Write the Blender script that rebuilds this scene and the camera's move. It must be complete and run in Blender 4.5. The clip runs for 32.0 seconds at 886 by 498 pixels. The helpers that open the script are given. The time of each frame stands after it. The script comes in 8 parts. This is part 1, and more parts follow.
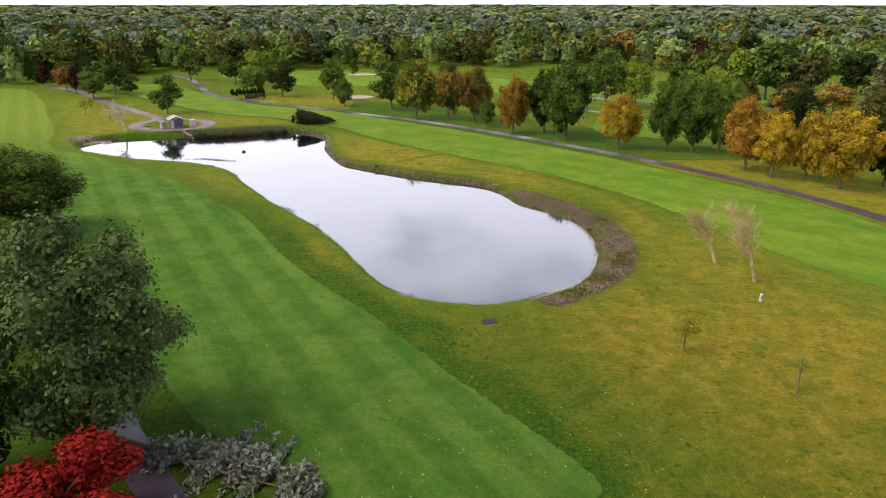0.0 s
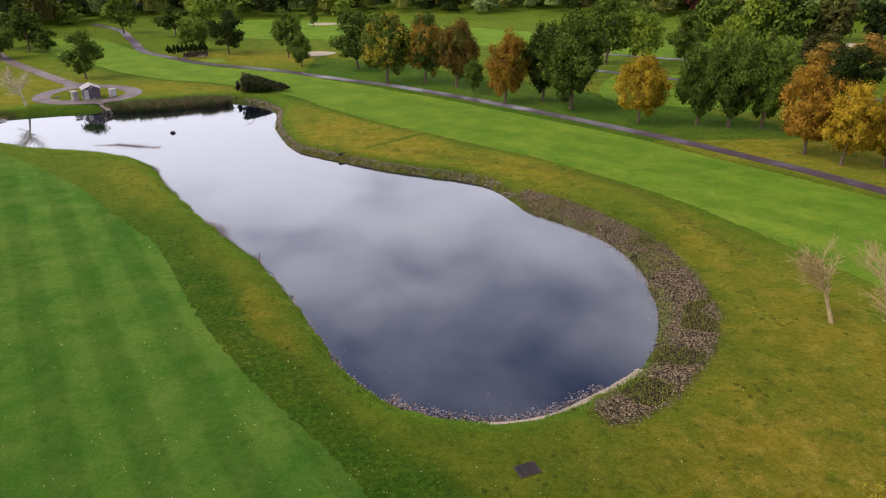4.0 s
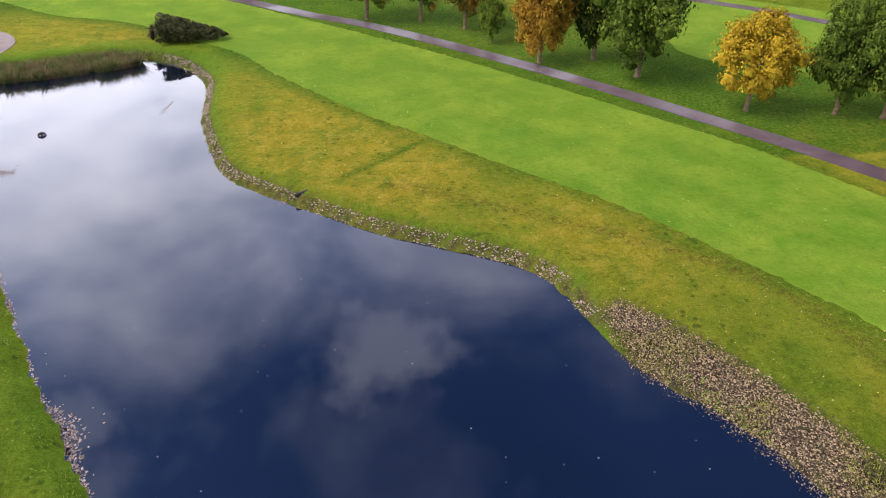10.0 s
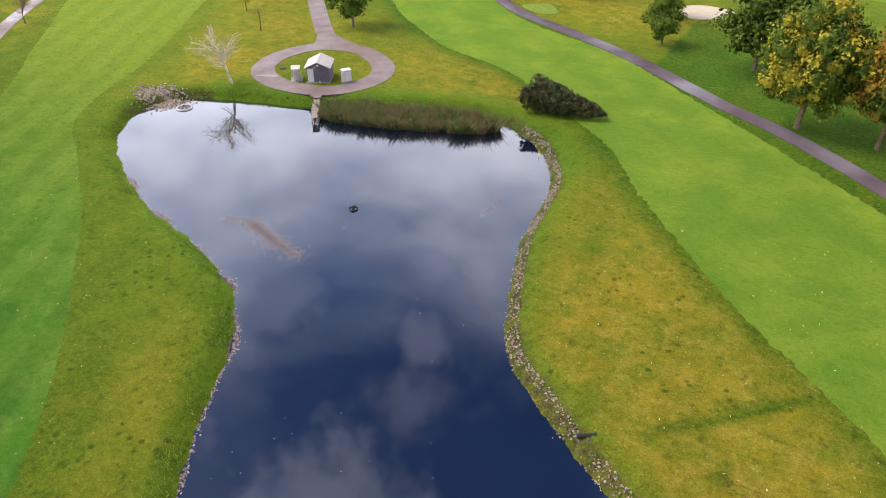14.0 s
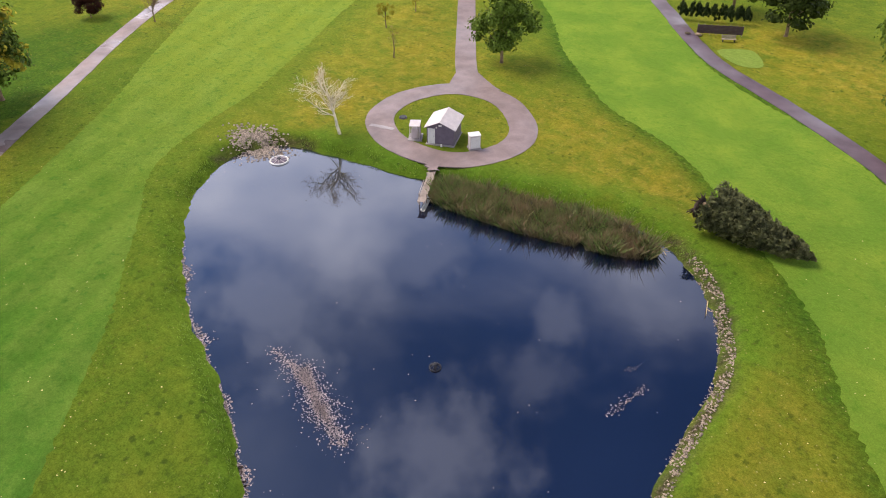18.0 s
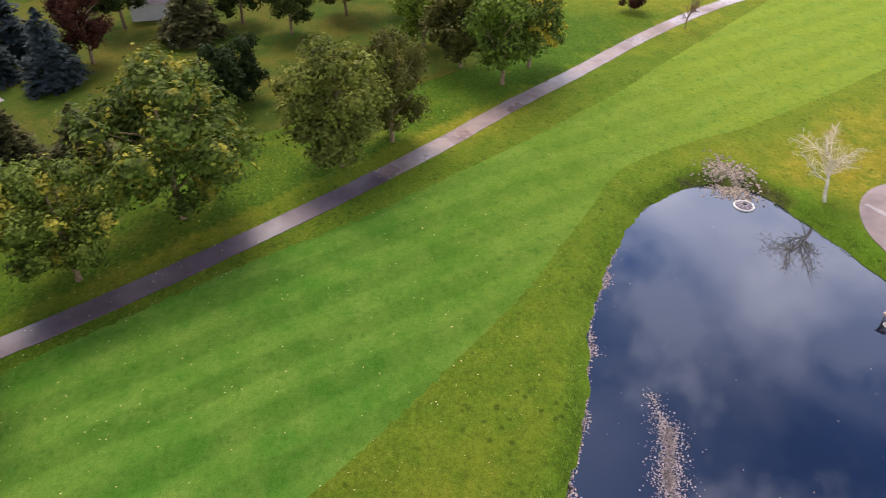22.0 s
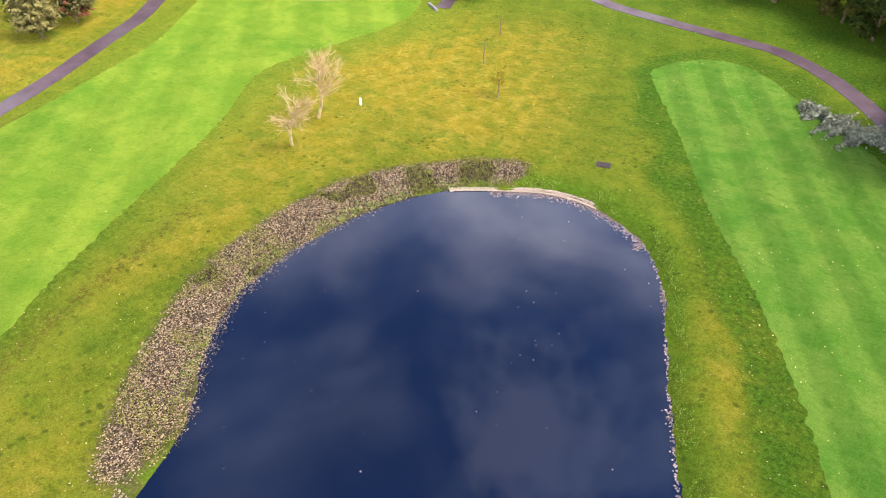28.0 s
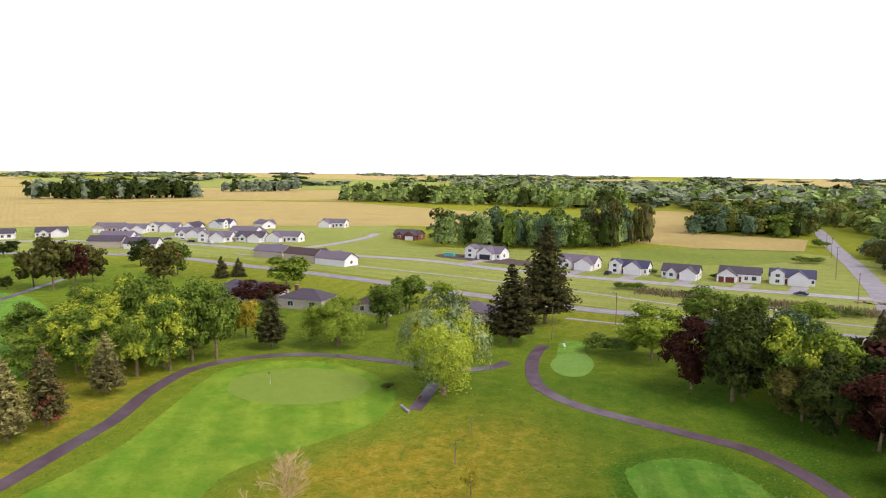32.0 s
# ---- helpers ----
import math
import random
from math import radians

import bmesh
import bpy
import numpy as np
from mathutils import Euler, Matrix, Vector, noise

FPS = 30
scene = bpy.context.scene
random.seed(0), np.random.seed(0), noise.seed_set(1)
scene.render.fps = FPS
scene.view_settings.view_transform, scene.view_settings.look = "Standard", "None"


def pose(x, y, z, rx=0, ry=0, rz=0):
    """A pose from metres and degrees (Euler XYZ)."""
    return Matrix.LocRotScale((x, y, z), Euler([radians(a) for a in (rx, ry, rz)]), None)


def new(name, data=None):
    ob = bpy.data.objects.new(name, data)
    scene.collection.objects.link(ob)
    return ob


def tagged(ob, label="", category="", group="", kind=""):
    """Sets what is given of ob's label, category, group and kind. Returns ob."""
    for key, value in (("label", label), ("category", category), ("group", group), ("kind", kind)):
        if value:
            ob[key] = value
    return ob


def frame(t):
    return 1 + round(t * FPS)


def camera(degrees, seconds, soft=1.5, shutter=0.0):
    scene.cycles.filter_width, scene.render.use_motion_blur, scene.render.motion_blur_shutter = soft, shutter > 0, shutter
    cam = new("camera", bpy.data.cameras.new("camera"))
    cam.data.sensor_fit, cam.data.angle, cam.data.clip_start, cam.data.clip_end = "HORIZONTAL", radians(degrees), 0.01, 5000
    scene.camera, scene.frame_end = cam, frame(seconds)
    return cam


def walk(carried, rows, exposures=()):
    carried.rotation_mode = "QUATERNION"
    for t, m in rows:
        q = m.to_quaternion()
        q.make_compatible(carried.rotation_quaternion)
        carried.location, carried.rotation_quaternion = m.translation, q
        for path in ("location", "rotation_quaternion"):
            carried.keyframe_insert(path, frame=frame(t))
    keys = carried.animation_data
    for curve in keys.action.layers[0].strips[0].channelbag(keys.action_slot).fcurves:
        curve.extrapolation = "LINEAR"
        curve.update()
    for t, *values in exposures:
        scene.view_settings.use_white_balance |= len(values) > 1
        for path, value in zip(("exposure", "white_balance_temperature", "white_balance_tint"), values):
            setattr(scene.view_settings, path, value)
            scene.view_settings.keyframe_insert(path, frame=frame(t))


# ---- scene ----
cam = camera(63.98, 32.0, soft=1.0, shutter=0.12)
# seconds, x, y, z, yaw, pitch, roll
PATH = [
    (0, 0, 0, 32.47, -0, -19.35, -0.02),
    (0.5, -0.33, 3.84, 32.4, 0.08, -19.32, -0.06),
    (1, -0.73, 7.82, 32.37, -0.26, -19.32, -0.05),
    (1.5, -1.07, 11.89, 32.4, -1.12, -19.32, -0.02),
    (2, -1.35, 15.99, 32.46, -2.18, -19.36, 0.01),
    (2.5, -1.61, 20.12, 32.52, -2.67, -19.38, 0.04),
    (3, -1.8, 24.23, 32.5, -2.63, -19.38, 0.07),
    (3.5, -1.98, 28.31, 32.37, -2.61, -19.87, 0.07),
    (4, -2.21, 32.31, 32.16, -2.64, -23.71, 0.12),
    (4.5, -2.35, 36.35, 32.08, -2.6, -27.84, 0.13),
    (6.5, -2.66, 53.08, 33.46, -2.35, -33.34, 0.13),
    (7, -2.81, 57.06, 33.79, -3.2, -33.35, 0.13),
    (7.5, -3.06, 61.2, 34.16, -3.82, -33.5, 0.1),
    (8, -3.18, 65.23, 34.45, -3.85, -33.54, 0.07),
    (8.5, -3.36, 69.24, 34.61, -3.95, -33.51, 0.09),
    (9, -3.44, 73.28, 34.81, -4, -33.55, 0.1),
    (9.5, -3.57, 77.4, 35.05, -4.1, -33.64, 0.07),
    (10, -3.69, 81.51, 35.33, -4.21, -33.8, 0.1),
    (10.5, -3.69, 85.62, 35.91, -4.26, -33.72, 0.13),
    (11, -3.76, 89.74, 36.54, -4.13, -33.77, 0.14),
    (11.5, -3.82, 93.85, 36.81, -1.11, -33.83, 0.18),
    (12, -3.99, 97.7, 36.88, 3.25, -33.87, 0.21),
    (12.5, -4.18, 101.43, 36.91, 13.61, -33.8, 0.28),
    (13, -4.49, 104.89, 37.07, 22.97, -33.82, 0.37),
    (13.5, -4.75, 108.36, 37.39, 29.53, -33.92, 0.42),
    (14, -5.45, 111.96, 37.92, 29.57, -33.91, 0.4),
    (14.5, -6.47, 115.51, 38.56, 29.78, -33.7, 0.34),
    (15, -7.96, 119, 39.12, 34.92, -33.43, 0.3),
    (15.5, -9.26, 122.41, 39.5, 42.97, -33.36, 0.26),
    (17.5, -16.64, 134.52, 39.74, 44.13, -36.36, 0.15),
    (18, -17.99, 135.9, 40.33, 44.09, -36.21, 0.12),
    (18.5, -19.07, 136.77, 40.96, 44, -36.18, 0.07),
    (19, -19.96, 137.15, 41.47, 43.98, -36.4, 0.02),
    (19.5, -20.07, 137.01, 41.54, 47.44, -36.24, 0.07),
    (20, -20.14, 136.89, 41.36, 53.82, -36.1, 0.1),
    (20.5, -20.29, 136.78, 41.18, 57.8, -36.02, 0.15),
    (21, -20.43, 136.6, 41.19, 63.72, -36.02, 0.16),
    (21.5, -20.4, 136.46, 41.41, 73.01, -36.15, 0.12),
    (22, -20.28, 136.8, 41.76, 85.27, -36.22, -0.01),
    (22.5, -20.07, 137.2, 41.99, 98.54, -36.28, -0.06),
    (23, -20.13, 137.47, 42, 111.24, -36.33, -0.08),
    (23.5, -20.24, 137.68, 41.83, 123.65, -36.28, -0.06),
    (24, -20.39, 137.82, 41.61, 136.84, -36.18, -0.01),
    (24.5, -20.54, 137.76, 41.41, 151.41, -36.09, -0.02),
    (25, -20.64, 137.53, 41.16, 167.74, -36.11, -0.24),
    (25.5, -20.63, 137.2, 40.87, 183.36, -36.22, -0.46),
    (26, -20.54, 137.08, 40.88, 198.66, -36.42, -0.57),
    (26.5, -20.57, 136.3, 40.7, 213.62, -36.62, -0.52),
    (28.5, -21.53, 133.89, 41.28, 217.23, -37.79, 0.12),
    (29, -21.58, 133.76, 41.32, 217.59, -33.47, -0.04),
    (29.5, -21.59, 133.76, 41.26, 217.74, -29.02, -0.16),
    (30, -21.57, 133.77, 41.09, 217.91, -24.51, -0.29),
    (30.5, -21.48, 133.71, 41.04, 218.05, -20.05, -0.36),
    (31, -21.41, 133.68, 40.97, 218.18, -15.55, -0.4),
    (31.5, -21.27, 133.58, 40.91, 218.32, -10.99, -0.43),
    (32, -21.53, 133.29, 40.89, 214.96, -6.44, -0.52),
]
EXPOSURE = [(0.0, -0.81, 6250, 21), (2.5, -0.83, 6250, 21), (4.0, -1.05, 6250, 21), (7.0, -0.66, 6250, 21), (9.0, -0.33, 6250, 21), (13.0, -0.30, 6250, 18), (20.0, -0.21, 6250, 21), (22.5, -0.15, 6250, 21), (24.0, -0.43, 6250, 15), (25.0, -0.39, 6250, 15), (26.5, 0.19, 6250, 21), (29.0, 0.37, 6250, 21), (30.0, 0.27, 6250, 21), (31.0, -0.10, 6250, 21), (32.0, -0.51, 6250, 21)]
walk(cam, [(t, pose(x, y, z, 90 + pitch, roll, yaw)) for t, x, y, z, yaw, pitch, roll in PATH], EXPOSURE)

# ---- sky and sun ----
SUN_AZIMUTH, SUN_HEIGHT = radians(-104), radians(54)   # from north towards west
# clouds over the pond: azimuth from north to east, height, half width (degrees), thickness
CLOUDS = ((0, 25.6, 6.0, 0.75), (-8.3, 29.6, 5.0, 0.6), (-2.3, 41.3, 5.5, 0.5), (14.5, 26.6, 7.0, 0.6), (-33.4, 30.6, 4.5, 0.6), (-43, 51.5, 6.0, 0.5),
          (-61.6, 37.6, 8.0, 0.5), (-63.9, 41.9, 3.0, 0.4), (-32.6, 41, 3.0, 0.35), (-64, 32, 8.0, 0.55), (-47, 35.4, 5.0, 0.35), (-34.4, 46.1, 4.0, 0.25), (156, 52, 9.0, 0.22), (178, 44, 10.0, 0.2))
SUN_DIR = Vector((math.sin(SUN_AZIMUTH) * math.cos(SUN_HEIGHT), math.cos(SUN_AZIMUTH) * math.cos(SUN_HEIGHT), math.sin(SUN_HEIGHT)))


def build_sky():
    world = bpy.data.worlds.new("sky")
    scene.world = world
    world.use_nodes = True
    nt = world.node_tree
    nt.nodes.clear()
    n, l = nt.nodes.new, nt.links.new
    out, bg = n("ShaderNodeOutputWorld"), n("ShaderNodeBackground")
    sky = n("ShaderNodeTexSky")
    sky.sky_type = "NISHITA"
    sky.sun_disc = False
    sky.sun_elevation, sky.sun_rotation = SUN_HEIGHT, SUN_AZIMUTH
    sky.air_density, sky.dust_density, sky.ozone_density = 1.2, 1.5, 2.0
    dim = n("ShaderNodeVectorMath")
    dim.operation = "MULTIPLY"
    dim.inputs[1].default_value = (0.048, 0.070, 0.100)
    l(sky.outputs[0], dim.inputs[0])
    # a flat cloud layer: the direction is laid on a plane overhead
    co, sep = n("ShaderNodeTexCoord"), n("ShaderNodeSeparateXYZ")
    l(co.outputs["Generated"], sep.inputs[0])

    def calc(op, a, b):
        m = n("ShaderNodeMath")
        m.operation = op
        for i, v in enumerate((a, b)):
            if v is None:
                continue
            if isinstance(v, (int, float)):
                m.inputs[i].default_value = v
            else:
                l(v, m.inputs[i])
        return m.outputs[0]
    up = calc("MAXIMUM", sep.outputs[2], 0.0)
    den = calc("ADD", up, 0.12)
    comb = n("ShaderNodeCombineXYZ")
    l(calc("DIVIDE", sep.outputs[0], den), comb.inputs[0])
    l(calc("DIVIDE", sep.outputs[1], den), comb.inputs[1])
    noise_tex = n("ShaderNodeTexNoise")
    noise_tex.inputs["Scale"].default_value = 2.5
    noise_tex.inputs["Detail"].default_value = 7.0
    noise_tex.inputs["Roughness"].default_value = 0.52
    noise_tex.inputs["Distortion"].default_value = 0.25
    l(comb.outputs[0], noise_tex.inputs["Vector"])
    ramp = n("ShaderNodeValToRGB")
    ramp.color_ramp.elements[0].position, ramp.color_ramp.elements[0].color = 0.47, (0, 0, 0, 1)
    ramp.color_ramp.elements[1].position, ramp.color_ramp.elements[1].color = 0.70, (1, 1, 1, 1)
    l(noise_tex.outputs["Fac"], ramp.inputs[0])
    # single clouds with frayed edges
    fray = n("ShaderNodeTexNoise")
    fray.inputs["Scale"].default_value, fray.inputs["Detail"].default_value, fray.inputs["Roughness"].default_value = 9.0, 6.0, 0.62
    l(co.outputs["Generated"], fray.inputs["Vector"])
    frayed = calc("MULTIPLY", calc("SUBTRACT", fray.outputs["Fac"], 0.5), 3.6)
    puffs = None
    for az, el, wide, thick in CLOUDS:
        dot = n("ShaderNodeVectorMath")
        dot.operation = "DOT_PRODUCT"
        l(co.outputs["Generated"], dot.inputs[0])
        a, e = radians(az), radians(el)
        dot.inputs[1].default_value = (math.sin(a) * math.cos(e), math.cos(a) * math.cos(e), math.sin(e))
        off = calc("DIVIDE", calc("ARCCOSINE", dot.outputs["Value"], None), radians(wide))
        edge = n("ShaderNodeMapRange")
        edge.interpolation_type = "SMOOTHSTEP"
        edge.inputs["From Min"].default_value, edge.inputs["From Max"].default_value = 1.25, 0.1
        edge.inputs["To Min"].default_value, edge.inputs["To Max"].default_value = 0.0, thick
        l(calc("SUBTRACT", off, frayed), edge.inputs["Value"])
        puffs = edge.outputs[0] if puffs is None else calc("MAXIMUM", puffs, edge.outputs[0])
    # overcast white thickens towards the horizon
    haze = n("ShaderNodeMapRange")
    haze.inputs["From Min"].default_value, haze.inputs["From Max"].default_value = 0.72, 0.27
    haze.inputs["To Min"].default_value, haze.inputs["To Max"].default_value = 0.0, 1.0
    haze.interpolation_type = "SMOOTHSTEP"
    l(calc("ADD", sep.outputs[2], calc("MULTIPLY", calc("SUBTRACT", 0.5, noise_tex.outputs["Fac"]), 0.6)), haze.inputs["Value"])
    thin = n("ShaderNodeMapRange")
    thin.inputs["From Min"].default_value, thin.inputs["From Max"].default_value = 0.40, 0.80
    thin.inputs["To Min"].default_value, thin.inputs["To Max"].default_value = 0.42, 0.12
    l(sep.outputs[2], thin.inputs["Value"])
    cover = calc("MAXIMUM", haze.outputs[0], calc("MAXIMUM", calc("MULTIPLY", puffs, 0.56), calc("MULTIPLY", ramp.outputs[0], thin.outputs[0])))
    # the overcast glows towards the sun's side and dulls away from it
    side = n("ShaderNodeVectorMath")
    side.operation = "DOT_PRODUCT"
    l(co.outputs["Generated"], side.inputs[0])
    side.inputs[1].default_value = (-0.85, 0.53, 0.0)
    glow = n("ShaderNodeMapRange")
    glow.inputs["From Min"].default_value, glow.inputs["From Max"].default_value = -0.9, 0.95
    glow.inputs["To Min"].default_value, glow.inputs["To Max"].default_value = 0.72, 1.32
    l(side.outputs["Value"], glow.inputs["Value"])
    white = n("ShaderNodeVectorMath")
    white.operation = "SCALE"
    white.inputs[0].default_value = (1.80, 1.87, 1.96)
    low = n("ShaderNodeMapRange")
    low.interpolation_type = "SMOOTHSTEP"
    low.inputs["From Min"].default_value, low.inputs["From Max"].default_value = 0.52, 0.30
    low.inputs["To Min"].default_value, low.inputs["To Max"].default_value = 1.0, 1.28
    l(sep.outputs[2], low.inputs["Value"])
    l(calc("MULTIPLY", glow.outputs[0], low.outputs[0]), white.inputs["Scale"])
    mix = n("ShaderNodeMix")
    mix.data_type = "RGBA"
    l(white.outputs[0], mix.inputs[7])
    l(cover, mix.inputs[0])
    tint = n("ShaderNodeMapRange")
    tint.interpolation_type = "SMOOTHSTEP"
    tint.inputs["From Min"].default_value, tint.inputs["From Max"].default_value = 0.70, 0.52
    tint.inputs["To Min"].default_value, tint.inputs["To Max"].default_value = 0.78, 1.42
    l(sep.outputs[2], tint.inputs["Value"])
    half = calc("ADD", calc("MULTIPLY", glow.outputs[0], 0.55), 0.42)
    blue = n("ShaderNodeVectorMath")
    blue.operation = "SCALE"
    l(dim.outputs[0], blue.inputs[0])
    l(calc("MULTIPLY", half, tint.outputs[0]), blue.inputs["Scale"])
    l(blue.outputs[0], mix.inputs[6])
    l(mix.outputs[2], bg.inputs["Color"])
    bg.inputs["Strength"].default_value = 0.95
    l(bg.outputs[0], out.inputs[0])


build_sky()
sun = new("sun", bpy.data.lights.new("sun", "SUN"))
sun.data.energy, sun.data.angle, sun.data.color = 5.0, radians(35), (1.0, 0.88, 0.68)
sun.matrix_world = SUN_DIR.to_track_quat("Z", "Y").to_matrix().to_4x4()


# ---- materials ----
class Nodes:
    """A short way to write a node material."""

    def __init__(self, name, rough=0.8):
        self.mat = bpy.data.materials.new(name)
        self.mat.use_nodes = True
        self.nt = self.mat.node_tree
        self.bsdf = self.nt.nodes["Principled BSDF"]
        self.out = self.nt.nodes["Material Output"]
        self.bsdf.inputs["Roughness"].default_value = rough

    def node(self, kind, operation="", data_type="", blend_type="", attribute_name=""):
        nd = self.nt.nodes.new("ShaderNode" + kind)
        if operation:
            nd.operation = operation
        if data_type:
            nd.data_type = data_type
        if blend_type:
            nd.blend_type = blend_type
        if attribute_name:
            nd.attribute_name = attribute_name
        return nd

    def put(self, value, socket):
        if isinstance(value, bpy.types.NodeSocket):
            self.nt.links.new(value, socket)
        elif isinstance(value, tuple) and len(value) == 3 and socket.type == "RGBA":
            socket.default_value = (*value, 1)
        else:
            socket.default_value = value

    def position(self):
        return self.node("NewGeometry").outputs["Position"]

    def noise(self, scale, detail=3.0, rough=0.55, vector=None, distort=0.0):
        nd = self.node("TexNoise")
        self.put(self.position() if vector is None else vector, nd.inputs["Vector"])
        nd.inputs["Scale"].default_value, nd.inputs["Detail"].default_value = scale, detail
        nd.inputs["Roughness"].default_value, nd.inputs["Distortion"].default_value = rough, distort
        return nd.outputs["Fac"]

    def span(self, value, a, b, c=0.0, d=1.0):
        nd = self.node("MapRange")
        self.put(value, nd.inputs["Value"])
        for key, v in (("From Min", a), ("From Max", b), ("To Min", c), ("To Max", d)):
            nd.inputs[key].default_value = v
        return nd.outputs[0]

    def math(self, op, a, b=0.0):
        nd = self.node("Math", operation=op)
        self.put(a, nd.inputs[0])
        self.put(b, nd.inputs[1])
        return nd.outputs[0]

    def mix(self, fac, a, b, blend="MIX"):
        nd = self.node("Mix", data_type="RGBA", blend_type=blend)
        self.put(fac, nd.inputs[0])
        self.put(a, nd.inputs[6])
        self.put(b, nd.inputs[7])
        return nd.outputs[2]

    def colour(self, value):
        self.put(value, self.bsdf.inputs["Base Color"])
        return self

    def rough(self, value):
        self.put(value, self.bsdf.inputs["Roughness"])
        return self

    def bump(self, height, strength=0.4, distance=0.05):
        nd = self.node("Bump")
        nd.inputs["Strength"].default_value, nd.inputs["Distance"].default_value = strength, distance
        self.put(height, nd.inputs["Height"])
        self.put(nd.outputs[0], self.bsdf.inputs["Normal"])
        return self

    def attribute(self, name):
        return self.node("Attribute", attribute_name=name).outputs["Fac"]


def stripe(m, direction, width, soft=0.35):
    """Light and dark mowing bands that run along a direction on the ground; 0 to 1."""
    across = m.node("VectorMath", operation="DOT_PRODUCT")
    m.put(m.position(), across.inputs[0])
    d = Vector((-direction[1], direction[0], 0)).normalized()
    across.inputs[1].default_value = d * (math.pi / width)
    wobble = m.math("MULTIPLY", m.noise(0.06, 2.0), 1.3)
    wave = m.math("SINE", m.math("ADD", across.outputs["Value"], wobble))
    return m.span(wave, -soft, soft)


def grass(name, dark, mid, light, dry=None, bands=(), rough=0.9, attr=False, flecks=0.0, pale=0.0, north=None, grain=0.9):
    m = Nodes(name, rough)
    big = m.noise(0.035, 4.0, 0.6, distort=0.4)
    small = m.noise(0.35, 5.0, 0.62)
    tuft = m.noise(2.2, 4.0, 0.7)
    fine = m.noise(7.0, 4.0, 0.75)
    c = m.mix(m.span(big, 0.32, 0.68), dark, mid)
    c = m.mix(m.math("MULTIPLY", m.span(small, 0.42, 0.72), 0.75), c, light)
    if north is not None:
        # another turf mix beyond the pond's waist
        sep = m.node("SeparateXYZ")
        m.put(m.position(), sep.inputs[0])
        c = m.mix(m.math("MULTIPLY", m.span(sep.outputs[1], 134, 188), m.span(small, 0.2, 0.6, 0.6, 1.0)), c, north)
    if pale:
        worn = m.span(m.noise(0.13, 4.0, 0.6, distort=0.2), 0.42, 0.68)
        c = m.mix(m.math("MULTIPLY", worn, pale), c, (light[0] * 1.38, light[1] * 1.2, light[2] * 1.2))
        c = m.mix(m.math("MULTIPLY", m.span(m.noise(0.9, 4.0, 0.65), 0.54, 0.68), 0.6), c, dark)
    if dry is not None:
        amount = m.math("MULTIPLY", m.span(m.noise(0.09, 5.0, 0.62), 0.40, 0.66), m.span(small, 0.3, 0.6, 0.45, 1.0))
        if attr:
            # dryness of the turf, as it lies over the rough, with painted far haze
            amount = m.math("MULTIPLY", m.attribute("dry"), m.span(m.noise(0.26, 6.0, 0.68, distort=0.5), 0.36, 0.60, 0.18, 1.0))
        c = m.mix(amount, c, dry)
        if attr:
            bleached = m.math("MULTIPLY", m.attribute("dry"), m.span(m.noise(0.5, 5.0, 0.7), 0.46, 0.66, 0.0, 0.85))
            c = m.mix(bleached, c, (0.325, 0.255, 0.036))
    if attr:
        c = m.mix(m.math("MULTIPLY", m.attribute("lush"), m.span(small, 0.25, 0.6, 0.35, 1.0)), c, (0.078, 0.166, 0.012))
        c = m.mix(m.math("MULTIPLY", m.attribute("mown"), m.span(m.noise(0.25, 5.0, 0.65), 0.3, 0.6, 0.65, 1.0)), c, m.mix(m.span(small, 0.35, 0.65), (0.098, 0.166, 0.013), (0.152, 0.198, 0.018)))
        # deeper green turf along the fairways, plus tree shade painted under rows and gardens
        c = m.mix(m.math("MULTIPLY", m.attribute("deep_and_shade"), m.span(m.noise(0.3, 5.0, 0.65), 0.22, 0.55, 0.4, 0.95)), c, m.mix(m.span(tuft, 0.35, 0.65), (0.026, 0.074, 0.006), (0.054, 0.124, 0.009)))
    if attr:
        pebble = m.node("TexVoronoi")
        m.put(m.position(), pebble.inputs["Vector"])
        pebble.inputs["Scale"].default_value = 4.5
        shade = m.mix(m.span(pebble.outputs["Distance"], 0.1, 0.6), (0.13, 0.098, 0.075), (0.035, 0.025, 0.020))
        c = m.mix(m.attribute("stony"), c, m.mix(m.math("MULTIPLY", m.span(tuft, 0.55, 0.7), 0.5), shade, (0.12, 0.15, 0.02)))
    for direction, width, strength in bands:
        s = stripe(m, direction, width)
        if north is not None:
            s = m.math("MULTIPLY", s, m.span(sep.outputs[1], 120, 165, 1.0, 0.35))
        c = m.mix(m.math("MULTIPLY", s, strength), c, (1.55, 1.42, 1.5), "MULTIPLY")
    c = m.mix(grain, c, m.mix(m.span(tuft, 0.3, 0.7), (0.72, 0.74, 0.66), (1.22, 1.2, 1.25)), "MULTIPLY")
    c = m.mix(grain, c, m.mix(m.span(fine, 0.3, 0.7), (0.55, 0.58, 0.5), (1.42, 1.40, 1.45)), "MULTIPLY")
    if flecks:
        worn = m.span(m.noise(1.6, 5.0, 0.75), 0.60, 0.72)
        c = m.mix(m.math("MULTIPLY", worn, flecks), c, (0.155, 0.105, 0.035))
        spots = m.span(m.noise(0.8, 4.0, 0.66), 0.57, 0.68)
        c = m.mix(m.math("MULTIPLY", spots, 0.45), c, (0.030, 0.062, 0.008))
